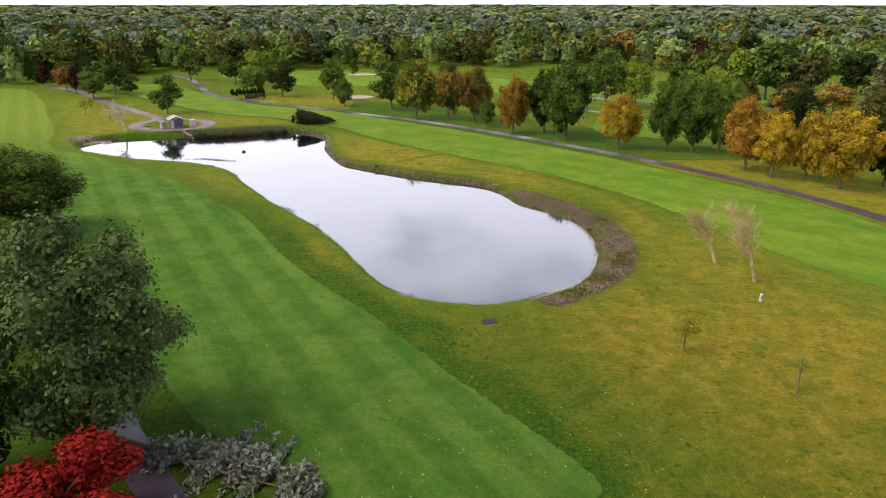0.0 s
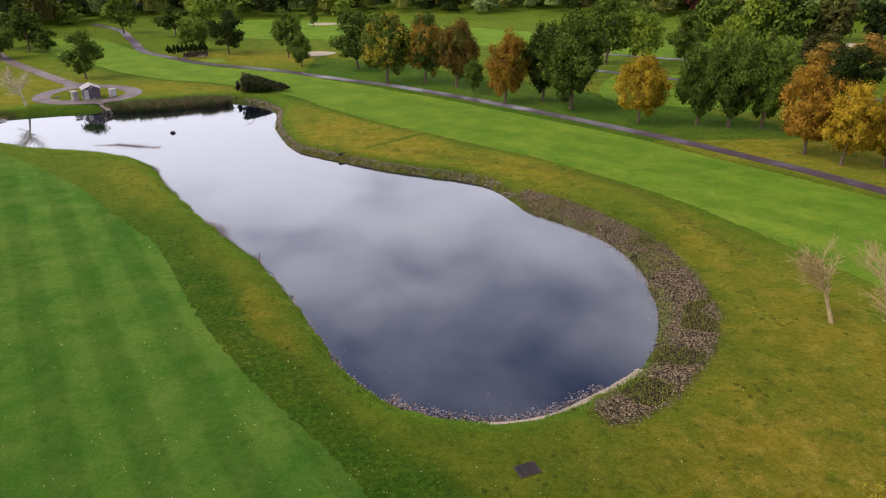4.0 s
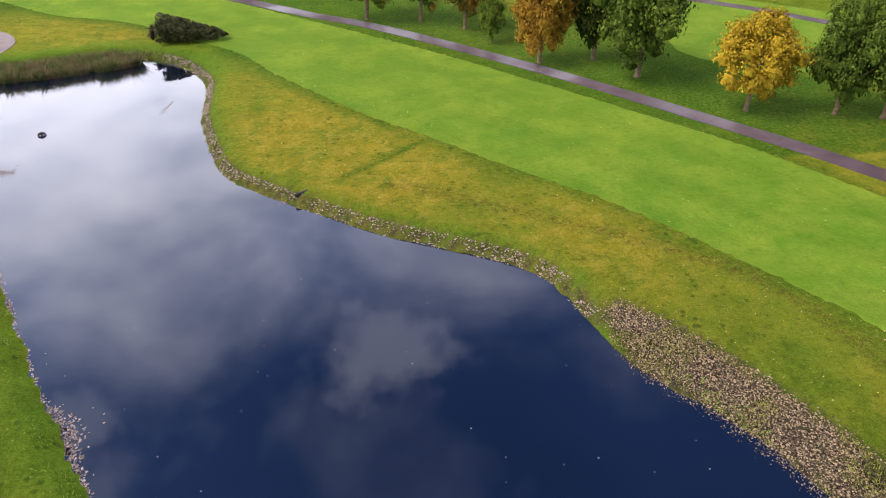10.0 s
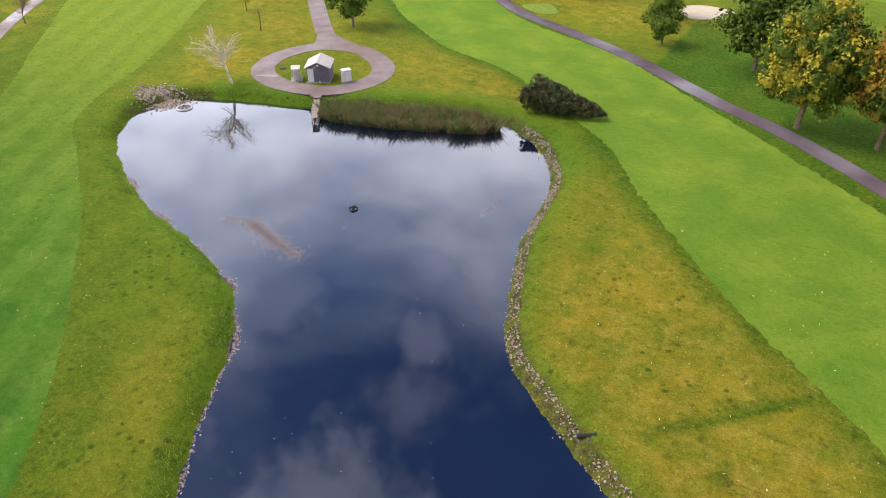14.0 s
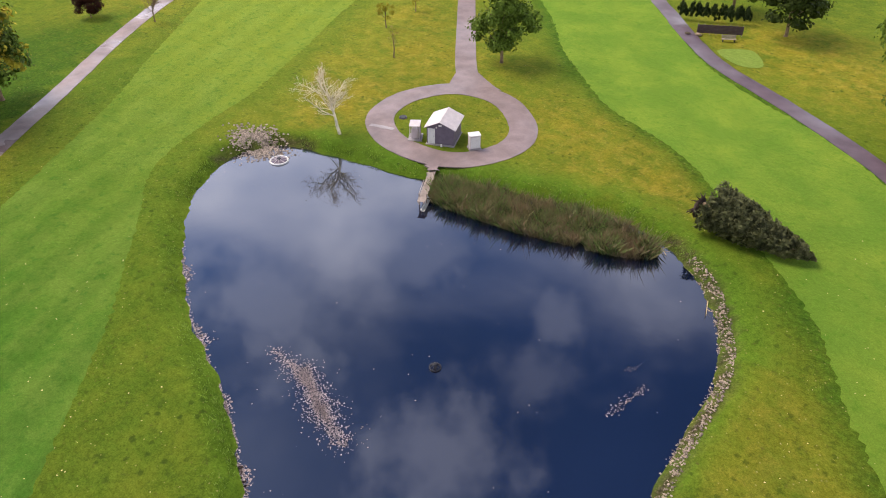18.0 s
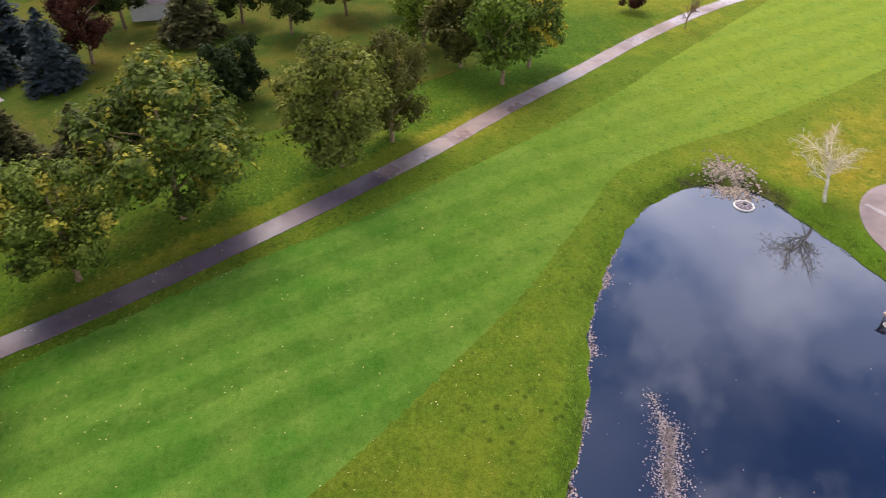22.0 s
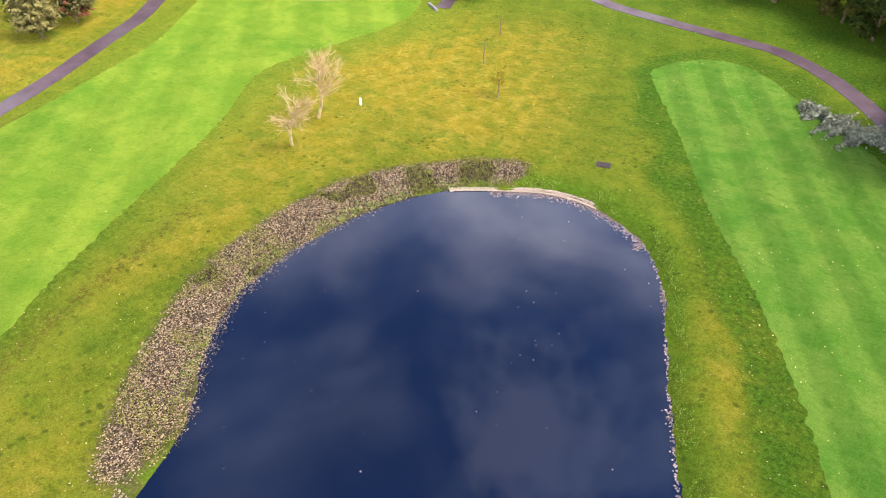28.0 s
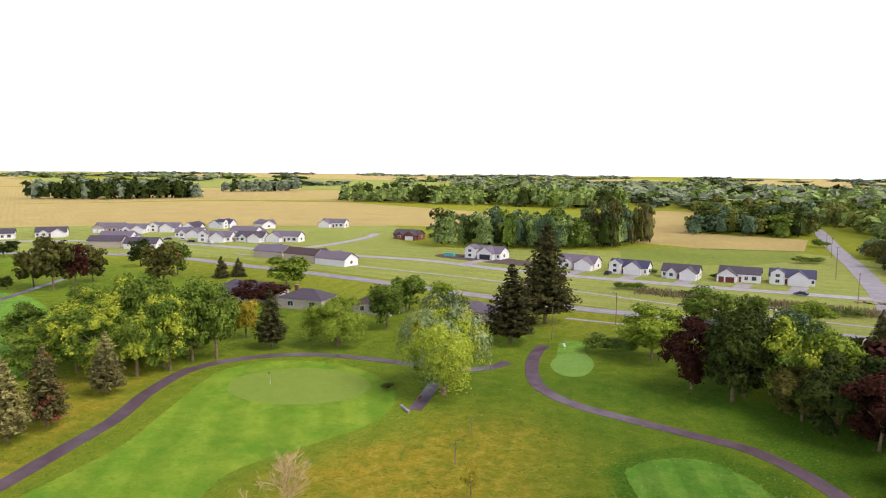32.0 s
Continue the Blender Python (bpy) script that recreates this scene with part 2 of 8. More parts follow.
    if attr:
        # dark coarse tufts, a broken trail of torn turf and pale dead leaves
        clump = m.node("TexVoronoi")
        m.put(m.position(), clump.inputs["Vector"])
        clump.inputs["Scale"].default_value = 0.85
        near = m.span(m.math("ADD", clump.outputs["Distance"], m.math("MULTIPLY", tuft, 0.35)), 0.30, 0.42, 1.0, 0.0)
        c = m.mix(m.math("MULTIPLY", near, m.span(m.noise(0.12, 3.0), 0.42, 0.6, 0.0, 0.62)), c, (0.022, 0.048, 0.007))
        torn = m.math("MULTIPLY", m.attribute("worn"), m.span(m.noise(1.5, 5.0, 0.8), 0.46, 0.60))
        c = m.mix(m.math("MULTIPLY", torn, 0.85), c, m.mix(m.span(fine, 0.4, 0.6), (0.030, 0.030, 0.008), (0.13, 0.085, 0.022)))
        speck = m.node("TexVoronoi")
        m.put(m.position(), speck.inputs["Vector"])
        speck.inputs["Scale"].default_value = 1.7
        lone = m.math("MULTIPLY", m.span(speck.outputs["Distance"], 0.09, 0.13, 1.0, 0.0), m.span(m.noise(0.5, 4.0, 0.7), 0.46, 0.52))
        c = m.mix(m.math("MULTIPLY", lone, 0.5), c, (0.40, 0.36, 0.13))
    c = m.mix(1.0, c, (0.88, 0.88, 0.88), "MULTIPLY")
    m.colour(c)
    m.bump(m.math("ADD", m.math("MULTIPLY", tuft, 0.7), m.math("MULTIPLY", fine, 0.5)), 0.55, 0.12)
    m.bsdf.inputs["Specular IOR Level"].default_value = 0.04
    # blade tips catch the light at low angles
    m.bsdf.inputs["Sheen Weight"].default_value = 0.8
    m.bsdf.inputs["Sheen Roughness"].default_value = 0.45
    m.put(m.mix(1.0, c, (2.6, 2.5, 2.2), "MULTIPLY"), m.bsdf.inputs["Sheen Tint"])
    return m.mat


B_DIR, A_DIR = (-24.0, 43.0), (31.0, -33.0)
M_ROUGH = grass("rough_grass", (0.062, 0.110, 0.009), (0.100, 0.152, 0.012), (0.155, 0.190, 0.016), (0.232, 0.190, 0.016), attr=True, flecks=0.55, bands=(((0.35, -1.0), 3.2, 0.13),))
M_FAIRWAY_A = grass("mown_fairway", (0.080, 0.184, 0.014), (0.122, 0.228, 0.018), (0.168, 0.258, 0.028), bands=((A_DIR, 4.0, 0.30),), pale=0.5, grain=0.5, north=(0.114, 0.206, 0.022))
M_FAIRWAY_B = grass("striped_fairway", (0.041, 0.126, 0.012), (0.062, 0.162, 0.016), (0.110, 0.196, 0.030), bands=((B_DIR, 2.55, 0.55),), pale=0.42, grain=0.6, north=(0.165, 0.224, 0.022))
M_FAIRWAY_D = grass("soft_fairway", (0.070, 0.19, 0.024), (0.105, 0.235, 0.030), (0.17, 0.27, 0.045), bands=(((0.7, 1.0), 4.0, 0.12),), pale=0.4)
M_GREEN = grass("putting_green_grass", (0.160, 0.238, 0.040), (0.182, 0.256, 0.046), (0.205, 0.272, 0.054))
M_TEE = grass("tee_grass", (0.125, 0.242, 0.046), (0.150, 0.268, 0.056), (0.180, 0.290, 0.070))
M_FIELD = grass("ripe_corn", (0.235, 0.180, 0.070), (0.285, 0.225, 0.090), (0.34, 0.275, 0.125), bands=(((1.0, -0.45), 2.2, 0.14),))
M_CROP = grass("row_crop", (0.085, 0.120, 0.022), (0.115, 0.150, 0.028), (0.16, 0.18, 0.04), bands=(((1.0, -0.45), 1.6, 0.5),))
M_MEADOW = grass("meadow", (0.135, 0.172, 0.040), (0.175, 0.200, 0.050), (0.225, 0.228, 0.066), bands=(((1, 0.05), 5.0, 0.2),))
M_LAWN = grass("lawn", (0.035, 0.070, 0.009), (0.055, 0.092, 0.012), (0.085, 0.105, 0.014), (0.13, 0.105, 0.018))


def asphalt(name, base, wet):
    m = Nodes(name, 0.6)
    a, b = m.noise(0.35, 4.0, 0.6), m.noise(25.0, 3.0, 0.7)
    c = m.mix(m.span(a, 0.35, 0.7), base, tuple(v * 1.6 for v in base))
    c = m.mix(0.6, c, m.mix(m.span(b, 0.3, 0.7), (0.7, 0.7, 0.7), (1.35, 1.35, 1.35)), "MULTIPLY")
    m.colour(c)
    m.rough(m.span(m.noise(0.12, 3.0), 0.38, 0.62, wet, 0.62))
    m.bump(b, 0.2, 0.02)
    return m.mat


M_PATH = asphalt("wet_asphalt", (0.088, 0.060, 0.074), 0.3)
# paler copy of the path asphalt, with the sky's glare put into its colour
M_PATH_GLARE = asphalt("glare_pale_asphalt", (0.205, 0.150, 0.138), 0.22)
M_DRIVE = asphalt("violet_drive_asphalt", (0.185, 0.138, 0.132), 0.4)
M_STREET = asphalt("street_concrete", (0.26, 0.25, 0.26), 0.5)
M_ROAD = asphalt("road_asphalt", (0.205, 0.19, 0.205), 0.5)
M_CONCRETE = asphalt("concrete", (0.26, 0.235, 0.235), 0.7)


def plain(name, base, rough=0.7, metal=0.0, vary=0.25, scale=3.0, bump=0.15):
    m = Nodes(name, rough)
    a, b = m.noise(scale, 4.0, 0.6), m.noise(scale * 14, 2.0, 0.6)
    c = m.mix(m.span(a, 0.3, 0.7), tuple(v * (1 - vary) for v in base), tuple(min(1.0, v * (1 + vary)) for v in base))
    c = m.mix(0.4, c, m.mix(m.span(b, 0.3, 0.7), (0.8, 0.8, 0.8), (1.2, 1.2, 1.2)), "MULTIPLY")
    m.colour(c).bump(b, bump, 0.02)
    m.bsdf.inputs["Metallic"].default_value = metal
    return m.mat


def piece(name, base, spread, rough=0.85):
    """A material whose shade differs from loose piece to loose piece."""
    m = Nodes(name, rough)
    r = m.node("ObjectInfo").outputs["Random"]
    isl = m.node("NewGeometry").outputs["Random Per Island"]
    v = m.math("FRACT", m.math("ADD", r, isl))
    c = m.mix(v, tuple(x * (1 - spread) for x in base), tuple(min(1.0, x * (1 + spread)) for x in base))
    m.colour(m.mix(0.5, c, m.mix(m.noise(9.0, 3.0), (0.6, 0.6, 0.6), (1.4, 1.4, 1.4)), "MULTIPLY"))
    return m.mat


def pebble(name, dark, light):
    """Mostly dark loose stones with pale ones among them."""
    m = Nodes(name, 0.85)
    v = m.math("FRACT", m.math("ADD", m.node("ObjectInfo").outputs["Random"], m.node("NewGeometry").outputs["Random Per Island"]))
    c = m.mix(m.math("POWER", v, 1.7), dark, light)
    m.colour(m.mix(0.6, c, m.mix(m.noise(9.0, 3.0), (0.6, 0.6, 0.6), (1.4, 1.4, 1.4)), "MULTIPLY"))
    return m.mat


M_STONE = pebble("riprap_stone", (0.036, 0.025, 0.015), (0.49, 0.37, 0.22))
M_SHORE_STONE = piece("shore_stone", (0.285, 0.225, 0.175), 0.7)
M_PALE_STONE = piece("pale_stone", (0.37, 0.305, 0.24), 0.6)
M_SOIL = plain("damp_soil", (0.085, 0.06, 0.05), 0.9, 0, 0.5, 1.2, 0.5)
M_ROOT = plain("torn_root_soil", (0.048, 0.030, 0.022), 0.95, 0, 0.5, 2.0, 0.6)
M_SAND = plain("bunker_sand", (0.62, 0.53, 0.40), 0.9, 0, 0.1, 1.0, 0.2)
M_ALGAE = piece("dry_algae", (0.36, 0.285, 0.27), 0.5)
M_BARK = plain("bark", (0.24, 0.165, 0.098), 0.9, 0, 0.4, 2.5, 0.6)
M_BIRCH = plain("pale_bark", (0.62, 0.47, 0.24), 0.8, 0, 0.35, 1.6, 0.4)
M_CREAM = plain("cream_bark", (0.78, 0.69, 0.52), 0.8, 0, 0.3, 1.6, 0.4)
M_WOOD = plain("weathered_wood", (0.38, 0.31, 0.26), 0.8, 0, 0.3, 4.0, 0.3)
M_WHITE = plain("white_paint", (0.78, 0.77, 0.74), 0.55, 0, 0.06, 2.0, 0.05)
M_SIDING = plain("white_siding", (0.82, 0.80, 0.77), 0.6, 0, 0.06, 1.0, 0.05)
M_TAN = plain("tan_siding", (0.50, 0.42, 0.34), 0.65, 0, 0.08, 1.0, 0.05)
M_BRICK_WALL = plain("red_cedar_wall", (0.19, 0.062, 0.034), 0.75, 0, 0.25, 2.0, 0.2)
M_SHED = plain("grey_violet_siding", (0.165, 0.135, 0.175), 0.7, 0, 0.15, 2.0, 0.1)
M_TIN = plain("pale_sheet_metal", (0.60, 0.54, 0.53), 0.5, 0.1, 0.1, 1.5, 0.05)
M_ROOF_GREY = plain("grey_shingle", (0.155, 0.13, 0.17), 0.85, 0, 0.2, 1.5, 0.3)
M_ROOF_DARK = plain("dark_shingle", (0.075, 0.062, 0.085), 0.85, 0, 0.25, 1.5, 0.3)
M_ROOF_NAVY = plain("navy_shingle", (0.055, 0.055, 0.11), 0.8, 0, 0.2, 1.5, 0.3)
M_ROOF_BROWN = plain("brown_shingle", (0.074, 0.046, 0.047), 0.85, 0, 0.25, 1.5, 0.3)
M_DARK = plain("dark_metal", (0.03, 0.03, 0.035), 0.5, 0.2, 0.2, 3.0, 0.1)
M_MAROON = plain("maroon_paint", (0.17, 0.025, 0.03), 0.55, 0, 0.1, 3.0, 0.05)
M_RED = plain("red_cloth", (0.35, 0.03, 0.025), 0.7, 0, 0.2, 3.0, 0.1)
M_ORANGE = plain("orange_flowers", (0.65, 0.17, 0.03), 0.7, 0, 0.4, 6.0, 0.1)
M_TUFT = piece("bank_grass", (0.20, 0.31, 0.030), 0.45)
M_WEED = piece("bank_weed", (0.19, 0.20, 0.030), 0.6)


def reed(name, low, high, tan):
    """Reed blades: shades differ from blade to blade, and brown drifts run through the stand."""
    m = Nodes(name, 0.7)
    isl = m.node("NewGeometry").outputs["Random Per Island"]
    c = m.mix(isl, low, high)
    drift = m.span(m.noise(0.7, 4.0, 0.7, distort=0.5), 0.42, 0.62)
    c = m.mix(m.math("MULTIPLY", drift, 0.85), c, m.mix(isl, tan, tuple(v * 0.4 for v in tan)))
    m.colour(c)
    trans = m.node("BsdfTranslucent")
    m.put(c, trans.inputs["Color"])
    both = m.node("MixShader")
    both.inputs[0].default_value = 0.3
    m.nt.links.new(m.bsdf.outputs[0], both.inputs[1])
    m.nt.links.new(trans.outputs[0], both.inputs[2])
    m.nt.links.new(both.outputs[0], m.out.inputs["Surface"])
    return m.mat


M_REED = reed("brown_reed_blade", (0.018, 0.016, 0.007), (0.36, 0.33, 0.13), (0.50, 0.35, 0.20))
M_REED_GREEN = reed("green_reed_blade", (0.012, 0.03, 0.007), (0.26, 0.40, 0.09), (0.42, 0.40, 0.17))
M_SHELL = piece("shell_sand", (0.56, 0.47, 0.38), 0.3)
M_LITTER = piece("fallen_leaf", (0.62, 0.52, 0.22), 0.35)
M_CAR = {n: plain(n + "_car_paint", c, 0.25, 0.2, 0.03, 1.0, 0.0) for n, c in (("blue", (0.02, 0.05, 0.10)), ("white", (0.7, 0.7, 0.7)), ("dark", (0.03, 0.03, 0.04)))}
M_TYRE = plain("tyre_rubber", (0.02, 0.02, 0.02), 0.85)
M_TEAL = plain("teal_plastic", (0.10, 0.42, 0.38), 0.5)


def glass_pane():
    m = Nodes("window_glass", 0.06)
    m.colour(m.mix(m.noise(0.7, 2.0), (0.02, 0.025, 0.035), (0.05, 0.055, 0.07)))
    m.bsdf.inputs["Specular IOR Level"].default_value = 0.8
    return m.mat


M_GLASS = glass_pane()


def pond_water():
    m = Nodes("pond_water", 0.03)
    m.colour(m.mix(m.span(m.noise(0.05, 3.0), 0.35, 0.65), (0.002, 0.005, 0.020), (0.004, 0.009, 0.030)))
    m.bsdf.inputs["IOR"].default_value = 1.75
    m.bsdf.inputs["Specular IOR Level"].default_value = 0.5
    m.bsdf.inputs["Coat Weight"].default_value = 1.0
    m.bsdf.inputs["Coat IOR"].default_value = 1.95
    m.bsdf.inputs["Coat Roughness"].default_value = 0.03
    m.bump(m.noise(0.9, 3.0, 0.6), 0.018, 0.2)
    return m.mat


M_WATER = pond_water()


def foliage(name, dark, light, shine=0.06, turning=None, share=0.5):
    m = Nodes(name, 0.6)
    isl = m.node("NewGeometry").outputs["Random Per Island"]
    rnd = m.node("ObjectInfo").outputs["Random"]
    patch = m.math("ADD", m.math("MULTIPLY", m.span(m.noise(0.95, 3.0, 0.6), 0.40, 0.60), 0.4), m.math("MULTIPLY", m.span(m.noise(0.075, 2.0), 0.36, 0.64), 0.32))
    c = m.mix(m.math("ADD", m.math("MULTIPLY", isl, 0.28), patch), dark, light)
    c = m.mix(0.55, c, m.mix(rnd, (0.78, 0.80, 0.85), (1.25, 1.18, 1.05)), "MULTIPLY")
    if turning is not None:
        # whole boughs turned in colour, and the grove's painted sunlit clumps, with ragged borders
        bough = m.math("ADD", m.noise(0.36, 1.5, 0.5), m.math("MULTIPLY", m.math("SUBTRACT", isl, 0.5), 0.03))
        c = m.mix(m.span(bough, 0.59 - share * 0.2, 0.69 - share * 0.2), c, m.mix(isl, tuple(v * 0.6 for v in turning), turning))
    m.colour(c)
    m.bsdf.inputs["Specular IOR Level"].default_value = shine
    trans = m.node("BsdfTranslucent")
    m.put(m.mix(1.0, c, (1.5, 1.6, 0.9), "MULTIPLY"), trans.inputs["Color"])
    both = m.node("MixShader")
    both.inputs[0].default_value = 0.09
    m.nt.links.new(m.bsdf.outputs[0], both.inputs[1])
    m.nt.links.new(trans.outputs[0], both.inputs[2])
    m.nt.links.new(both.outputs[0], m.out.inputs["Surface"])
    return m.mat


LEAF = {
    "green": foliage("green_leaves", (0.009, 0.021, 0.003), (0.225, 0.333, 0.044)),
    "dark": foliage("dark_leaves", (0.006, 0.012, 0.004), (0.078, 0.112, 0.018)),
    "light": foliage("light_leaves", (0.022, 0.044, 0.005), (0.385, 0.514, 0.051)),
    "yellow": foliage("yellow_leaves", (0.18, 0.15, 0.011), (0.528, 0.448, 0.044)),
    "orange": foliage("orange_leaves", (0.105, 0.045, 0.011), (0.442, 0.211, 0.053)),
    "gold": foliage("golden_leaves", (0.135, 0.085, 0.006), (0.698, 0.497, 0.037)),
    "rust": foliage("rusty_gold_leaves", (0.081, 0.041, 0.005), (0.55, 0.317, 0.037)),
    "amber": foliage("amber_leaves", (0.115, 0.068, 0.012), (0.592, 0.381, 0.074)),
    "brown": foliage("olive_brown_leaves", (0.02, 0.022, 0.005), (0.179, 0.173, 0.04)),
    "red": foliage("dark_red_leaves", (0.02, 0.008, 0.006), (0.088, 0.030, 0.018)),
    "bright_red": foliage("red_leaves", (0.198, 0.009, 0.009), (0.468, 0.038, 0.025)),
    "willow": foliage("silver_green_leaves", (0.011, 0.022, 0.006), (0.23, 0.33, 0.10)),
    "pale": foliage("pale_leaf_backs", (0.045, 0.058, 0.030), (0.60, 0.63, 0.47)),
    "oak": foliage("oak_leaves", (0.008, 0.017, 0.003), (0.155, 0.235, 0.032)),
    "turning": foliage("turning_leaves", (0.009, 0.021, 0.004), (0.16, 0.235, 0.035), turning=(0.56, 0.46, 0.045)),
    "fading": foliage("fading_leaves", (0.010, 0.020, 0.004), (0.17, 0.235, 0.035), turning=(0.40, 0.36, 0.045), share=0.15),
    "rusting": foliage("rusting_leaves", (0.012, 0.022, 0.004), (0.15, 0.215, 0.035), turning=(0.50, 0.30, 0.045), share=0.45),
    "umber": foliage("umber_leaves", (0.040, 0.024, 0.006), (0.42, 0.25, 0.045), turning=(0.13, 0.15, 0.025), share=0.35),
    # the second, yellow-green colour paints sunlit clumps over dark leaves
    "grove": foliage("grove_leaves_with_lit_clumps", (0.012, 0.028, 0.004), (0.20, 0.31, 0.04), turning=(0.47, 0.53, 0.05), share=0.6),
    "olive": foliage("olive_leaves", (0.016, 0.024, 0.006), (0.30, 0.33, 0.06)),
    "teal": foliage("blue_green_leaves", (0.016, 0.034, 0.020), (0.20, 0.30, 0.15)),
    "silver": foliage("silvery_leaves", (0.016, 0.029, 0.011), (0.44, 0.55, 0.24), turning=(0.50, 0.52, 0.05), share=0.35),
    "lime": foliage("yellow_green_leaves", (0.076, 0.111, 0.01), (0.55, 0.66, 0.062)),
    "fallen": foliage("grey_green_needles", (0.022, 0.028, 0.014), (0.26, 0.27, 0.12)),
    "spruce": foliage("spruce_needles", (0.014, 0.017, 0.006), (0.165, 0.160, 0.058)),
    "blue": foliage("blue_spruce_needles", (0.017, 0.028, 0.03), (0.062, 0.084, 0.087)),
    "tan": foliage("tan_green_needles", (0.034, 0.033, 0.012), (0.44, 0.41, 0.15)),
    "browned": foliage("browning_needles", (0.028, 0.024, 0.010), (0.25, 0.24, 0.09), turning=(0.30, 0.10, 0.06), share=0.35),
    "gloomy": foliage("old_spruce_needles", (0.012, 0.014, 0.005), (0.115, 0.108, 0.036)),
    "cedar": foliage("cedar_foliage", (0.006, 0.013, 0.005), (0.048, 0.073, 0.022)),
    "twig": foliage("tan_twigs", (0.26, 0.18, 0.075), (0.56, 0.40, 0.17)),
    "forest": foliage("forest_leaves", (0.023, 0.046, 0.015), (0.429, 0.568, 0.156)),
    # paler, greyer leaves: the haze of distance is painted into this colour
    "far": foliage("haze_pale_forest_leaves", (0.086, 0.121, 0.08), (0.362, 0.425, 0.257)),
}


# ---- mesh helpers ----
def link(name, verts, faces, material, parent=None, label="", smooth=False):
    me = bpy.data.meshes.new(name)
    me.from_pydata([tuple(v) for v in verts], [], [tuple(f) for f in faces])
    me.materials.append(material)
    if smooth:
        me.shade_smooth()
    ob = new(name, me)
    ob.parent = parent
    return tagged(ob, label)


def part(name, bm, material, parent, label="", smooth=False):
    me = bpy.data.meshes.new(name)
    bm.to_mesh(me)
    bm.free()
    me.materials.append(material)
    if smooth:
        me.shade_smooth()
    ob = new(name, me)
    ob.parent = parent
    return tagged(ob, label)


def quads_mesh(name, corners, material):
    """One mesh of loose four-cornered pieces; corners is an array (n, 4, 3)."""
    corners = np.asarray(corners, dtype=np.float32)
    n = len(corners)
    me = bpy.data.meshes.new(name)
    me.vertices.add(n * 4)
    me.vertices.foreach_set("co", corners.reshape(-1))
    me.loops.add(n * 4)
    me.loops.foreach_set("vertex_index", np.arange(n * 4, dtype=np.int32))
    me.polygons.add(n)
    me.polygons.foreach_set("loop_start", np.arange(0, n * 4, 4, dtype=np.int32))
    me.update(calc_edges=True)
    me.materials.append(material)
    return me


def base(name, x, y, z=0.0, turn=0.0, label="", category="", group="", kind=""):
    ob = new(name)
    ob.empty_display_size = 0.3
    ob.matrix_basis = pose(x, y, z, 0, 0, turn)
    return tagged(ob, label, category, group, kind)


def box_bm(bm, x0, x1, y0, y1, z0, z1, bevel=0.0):
    made = bmesh.ops.create_cube(bm, size=1.0)["verts"]
    for v in made:
        v.co = Vector((x0 if v.co.x < 0 else x1, y0 if v.co.y < 0 else y1, z0 if v.co.z < 0 else z1))
    if bevel:
        edges = {e for v in made for e in v.link_edges}
        bmesh.ops.bevel(bm, geom=list(edges), offset=bevel, segments=1, affect="EDGES")
    return made


def box(name, x0, x1, y0, y1, z0, z1, material, parent, label="", bevel=0.02):
    bm = bmesh.new()
    box_bm(bm, x0, x1, y0, y1, z0, z1, bevel)
    return part(name, bm, material, parent, label)


def rod_bm(bm, a, b, r0, r1, sides=8):
    a, b = Vector(a), Vector(b)
    d = (b - a).normalized()
    u = d.orthogonal().normalized()
    w = d.cross(u)
    rings = []
    for p, r in ((a, r0), (b, r1)):
        rings.append([bm.verts.new(p + (u * math.cos(2 * math.pi * i / sides) + w * math.sin(2 * math.pi * i / sides)) * r) for i in range(sides)])
    for i in range(sides):
        j = (i + 1) % sides
        bm.faces.new((rings[0][i], rings[0][j], rings[1][j], rings[1][i]))
    bm.faces.new(rings[1])
    bm.faces.new(rings[0][::-1])


def rod(name, a, b, r0, r1, material, parent, label="", sides=10):
    bm = bmesh.new()
    rod_bm(bm, a, b, r0, r1, sides)
    return part(name, bm, material, parent, label, smooth=False)


def curve(points, steps=8, closed=False):
    """A smooth line through the points of the plan."""
    p = np.array(points, float)
    n = len(p)
    out = []
    for i in range(n if closed else n - 1):
        a, b, c, d = (p[(i + k) % n] if closed else p[min(max(i + k, 0), n - 1)] for k in (-1, 0, 1, 2))
        for s in range(steps):
            u = s / steps
            out.append(0.5 * (2 * b + (c - a) * u + (2 * a - 5 * b + 4 * c - d) * u * u + (3 * b - a - 3 * c + d) * u ** 3))
    if not closed:
        out.append(p[-1])
    return np.array(out)


def outside(points, line):
    """Signed distance of points (n, 2) from a closed line: negative inside."""
    pts, a = np.asarray(points, float), np.asarray(line, float)
    b = np.roll(a, -1, axis=0)
    best = np.full(len(pts), 1e9)
    inside = np.zeros(len(pts), bool)
    for (ax, ay), (bx, by) in zip(a, b):
        dx, dy = bx - ax, by - ay
        u = np.clip(((pts[:, 0] - ax) * dx + (pts[:, 1] - ay) * dy) / (dx * dx + dy * dy + 1e-12), 0, 1)
        best = np.minimum(best, np.hypot(pts[:, 0] - ax - u * dx, pts[:, 1] - ay - u * dy))
        if ay != by:
            cross = (ay > pts[:, 1]) != (by > pts[:, 1])
            inside ^= cross & (pts[:, 0] < (bx - ax) * (pts[:, 1] - ay) / (by - ay) + ax)
    return np.where(inside, -best, best)


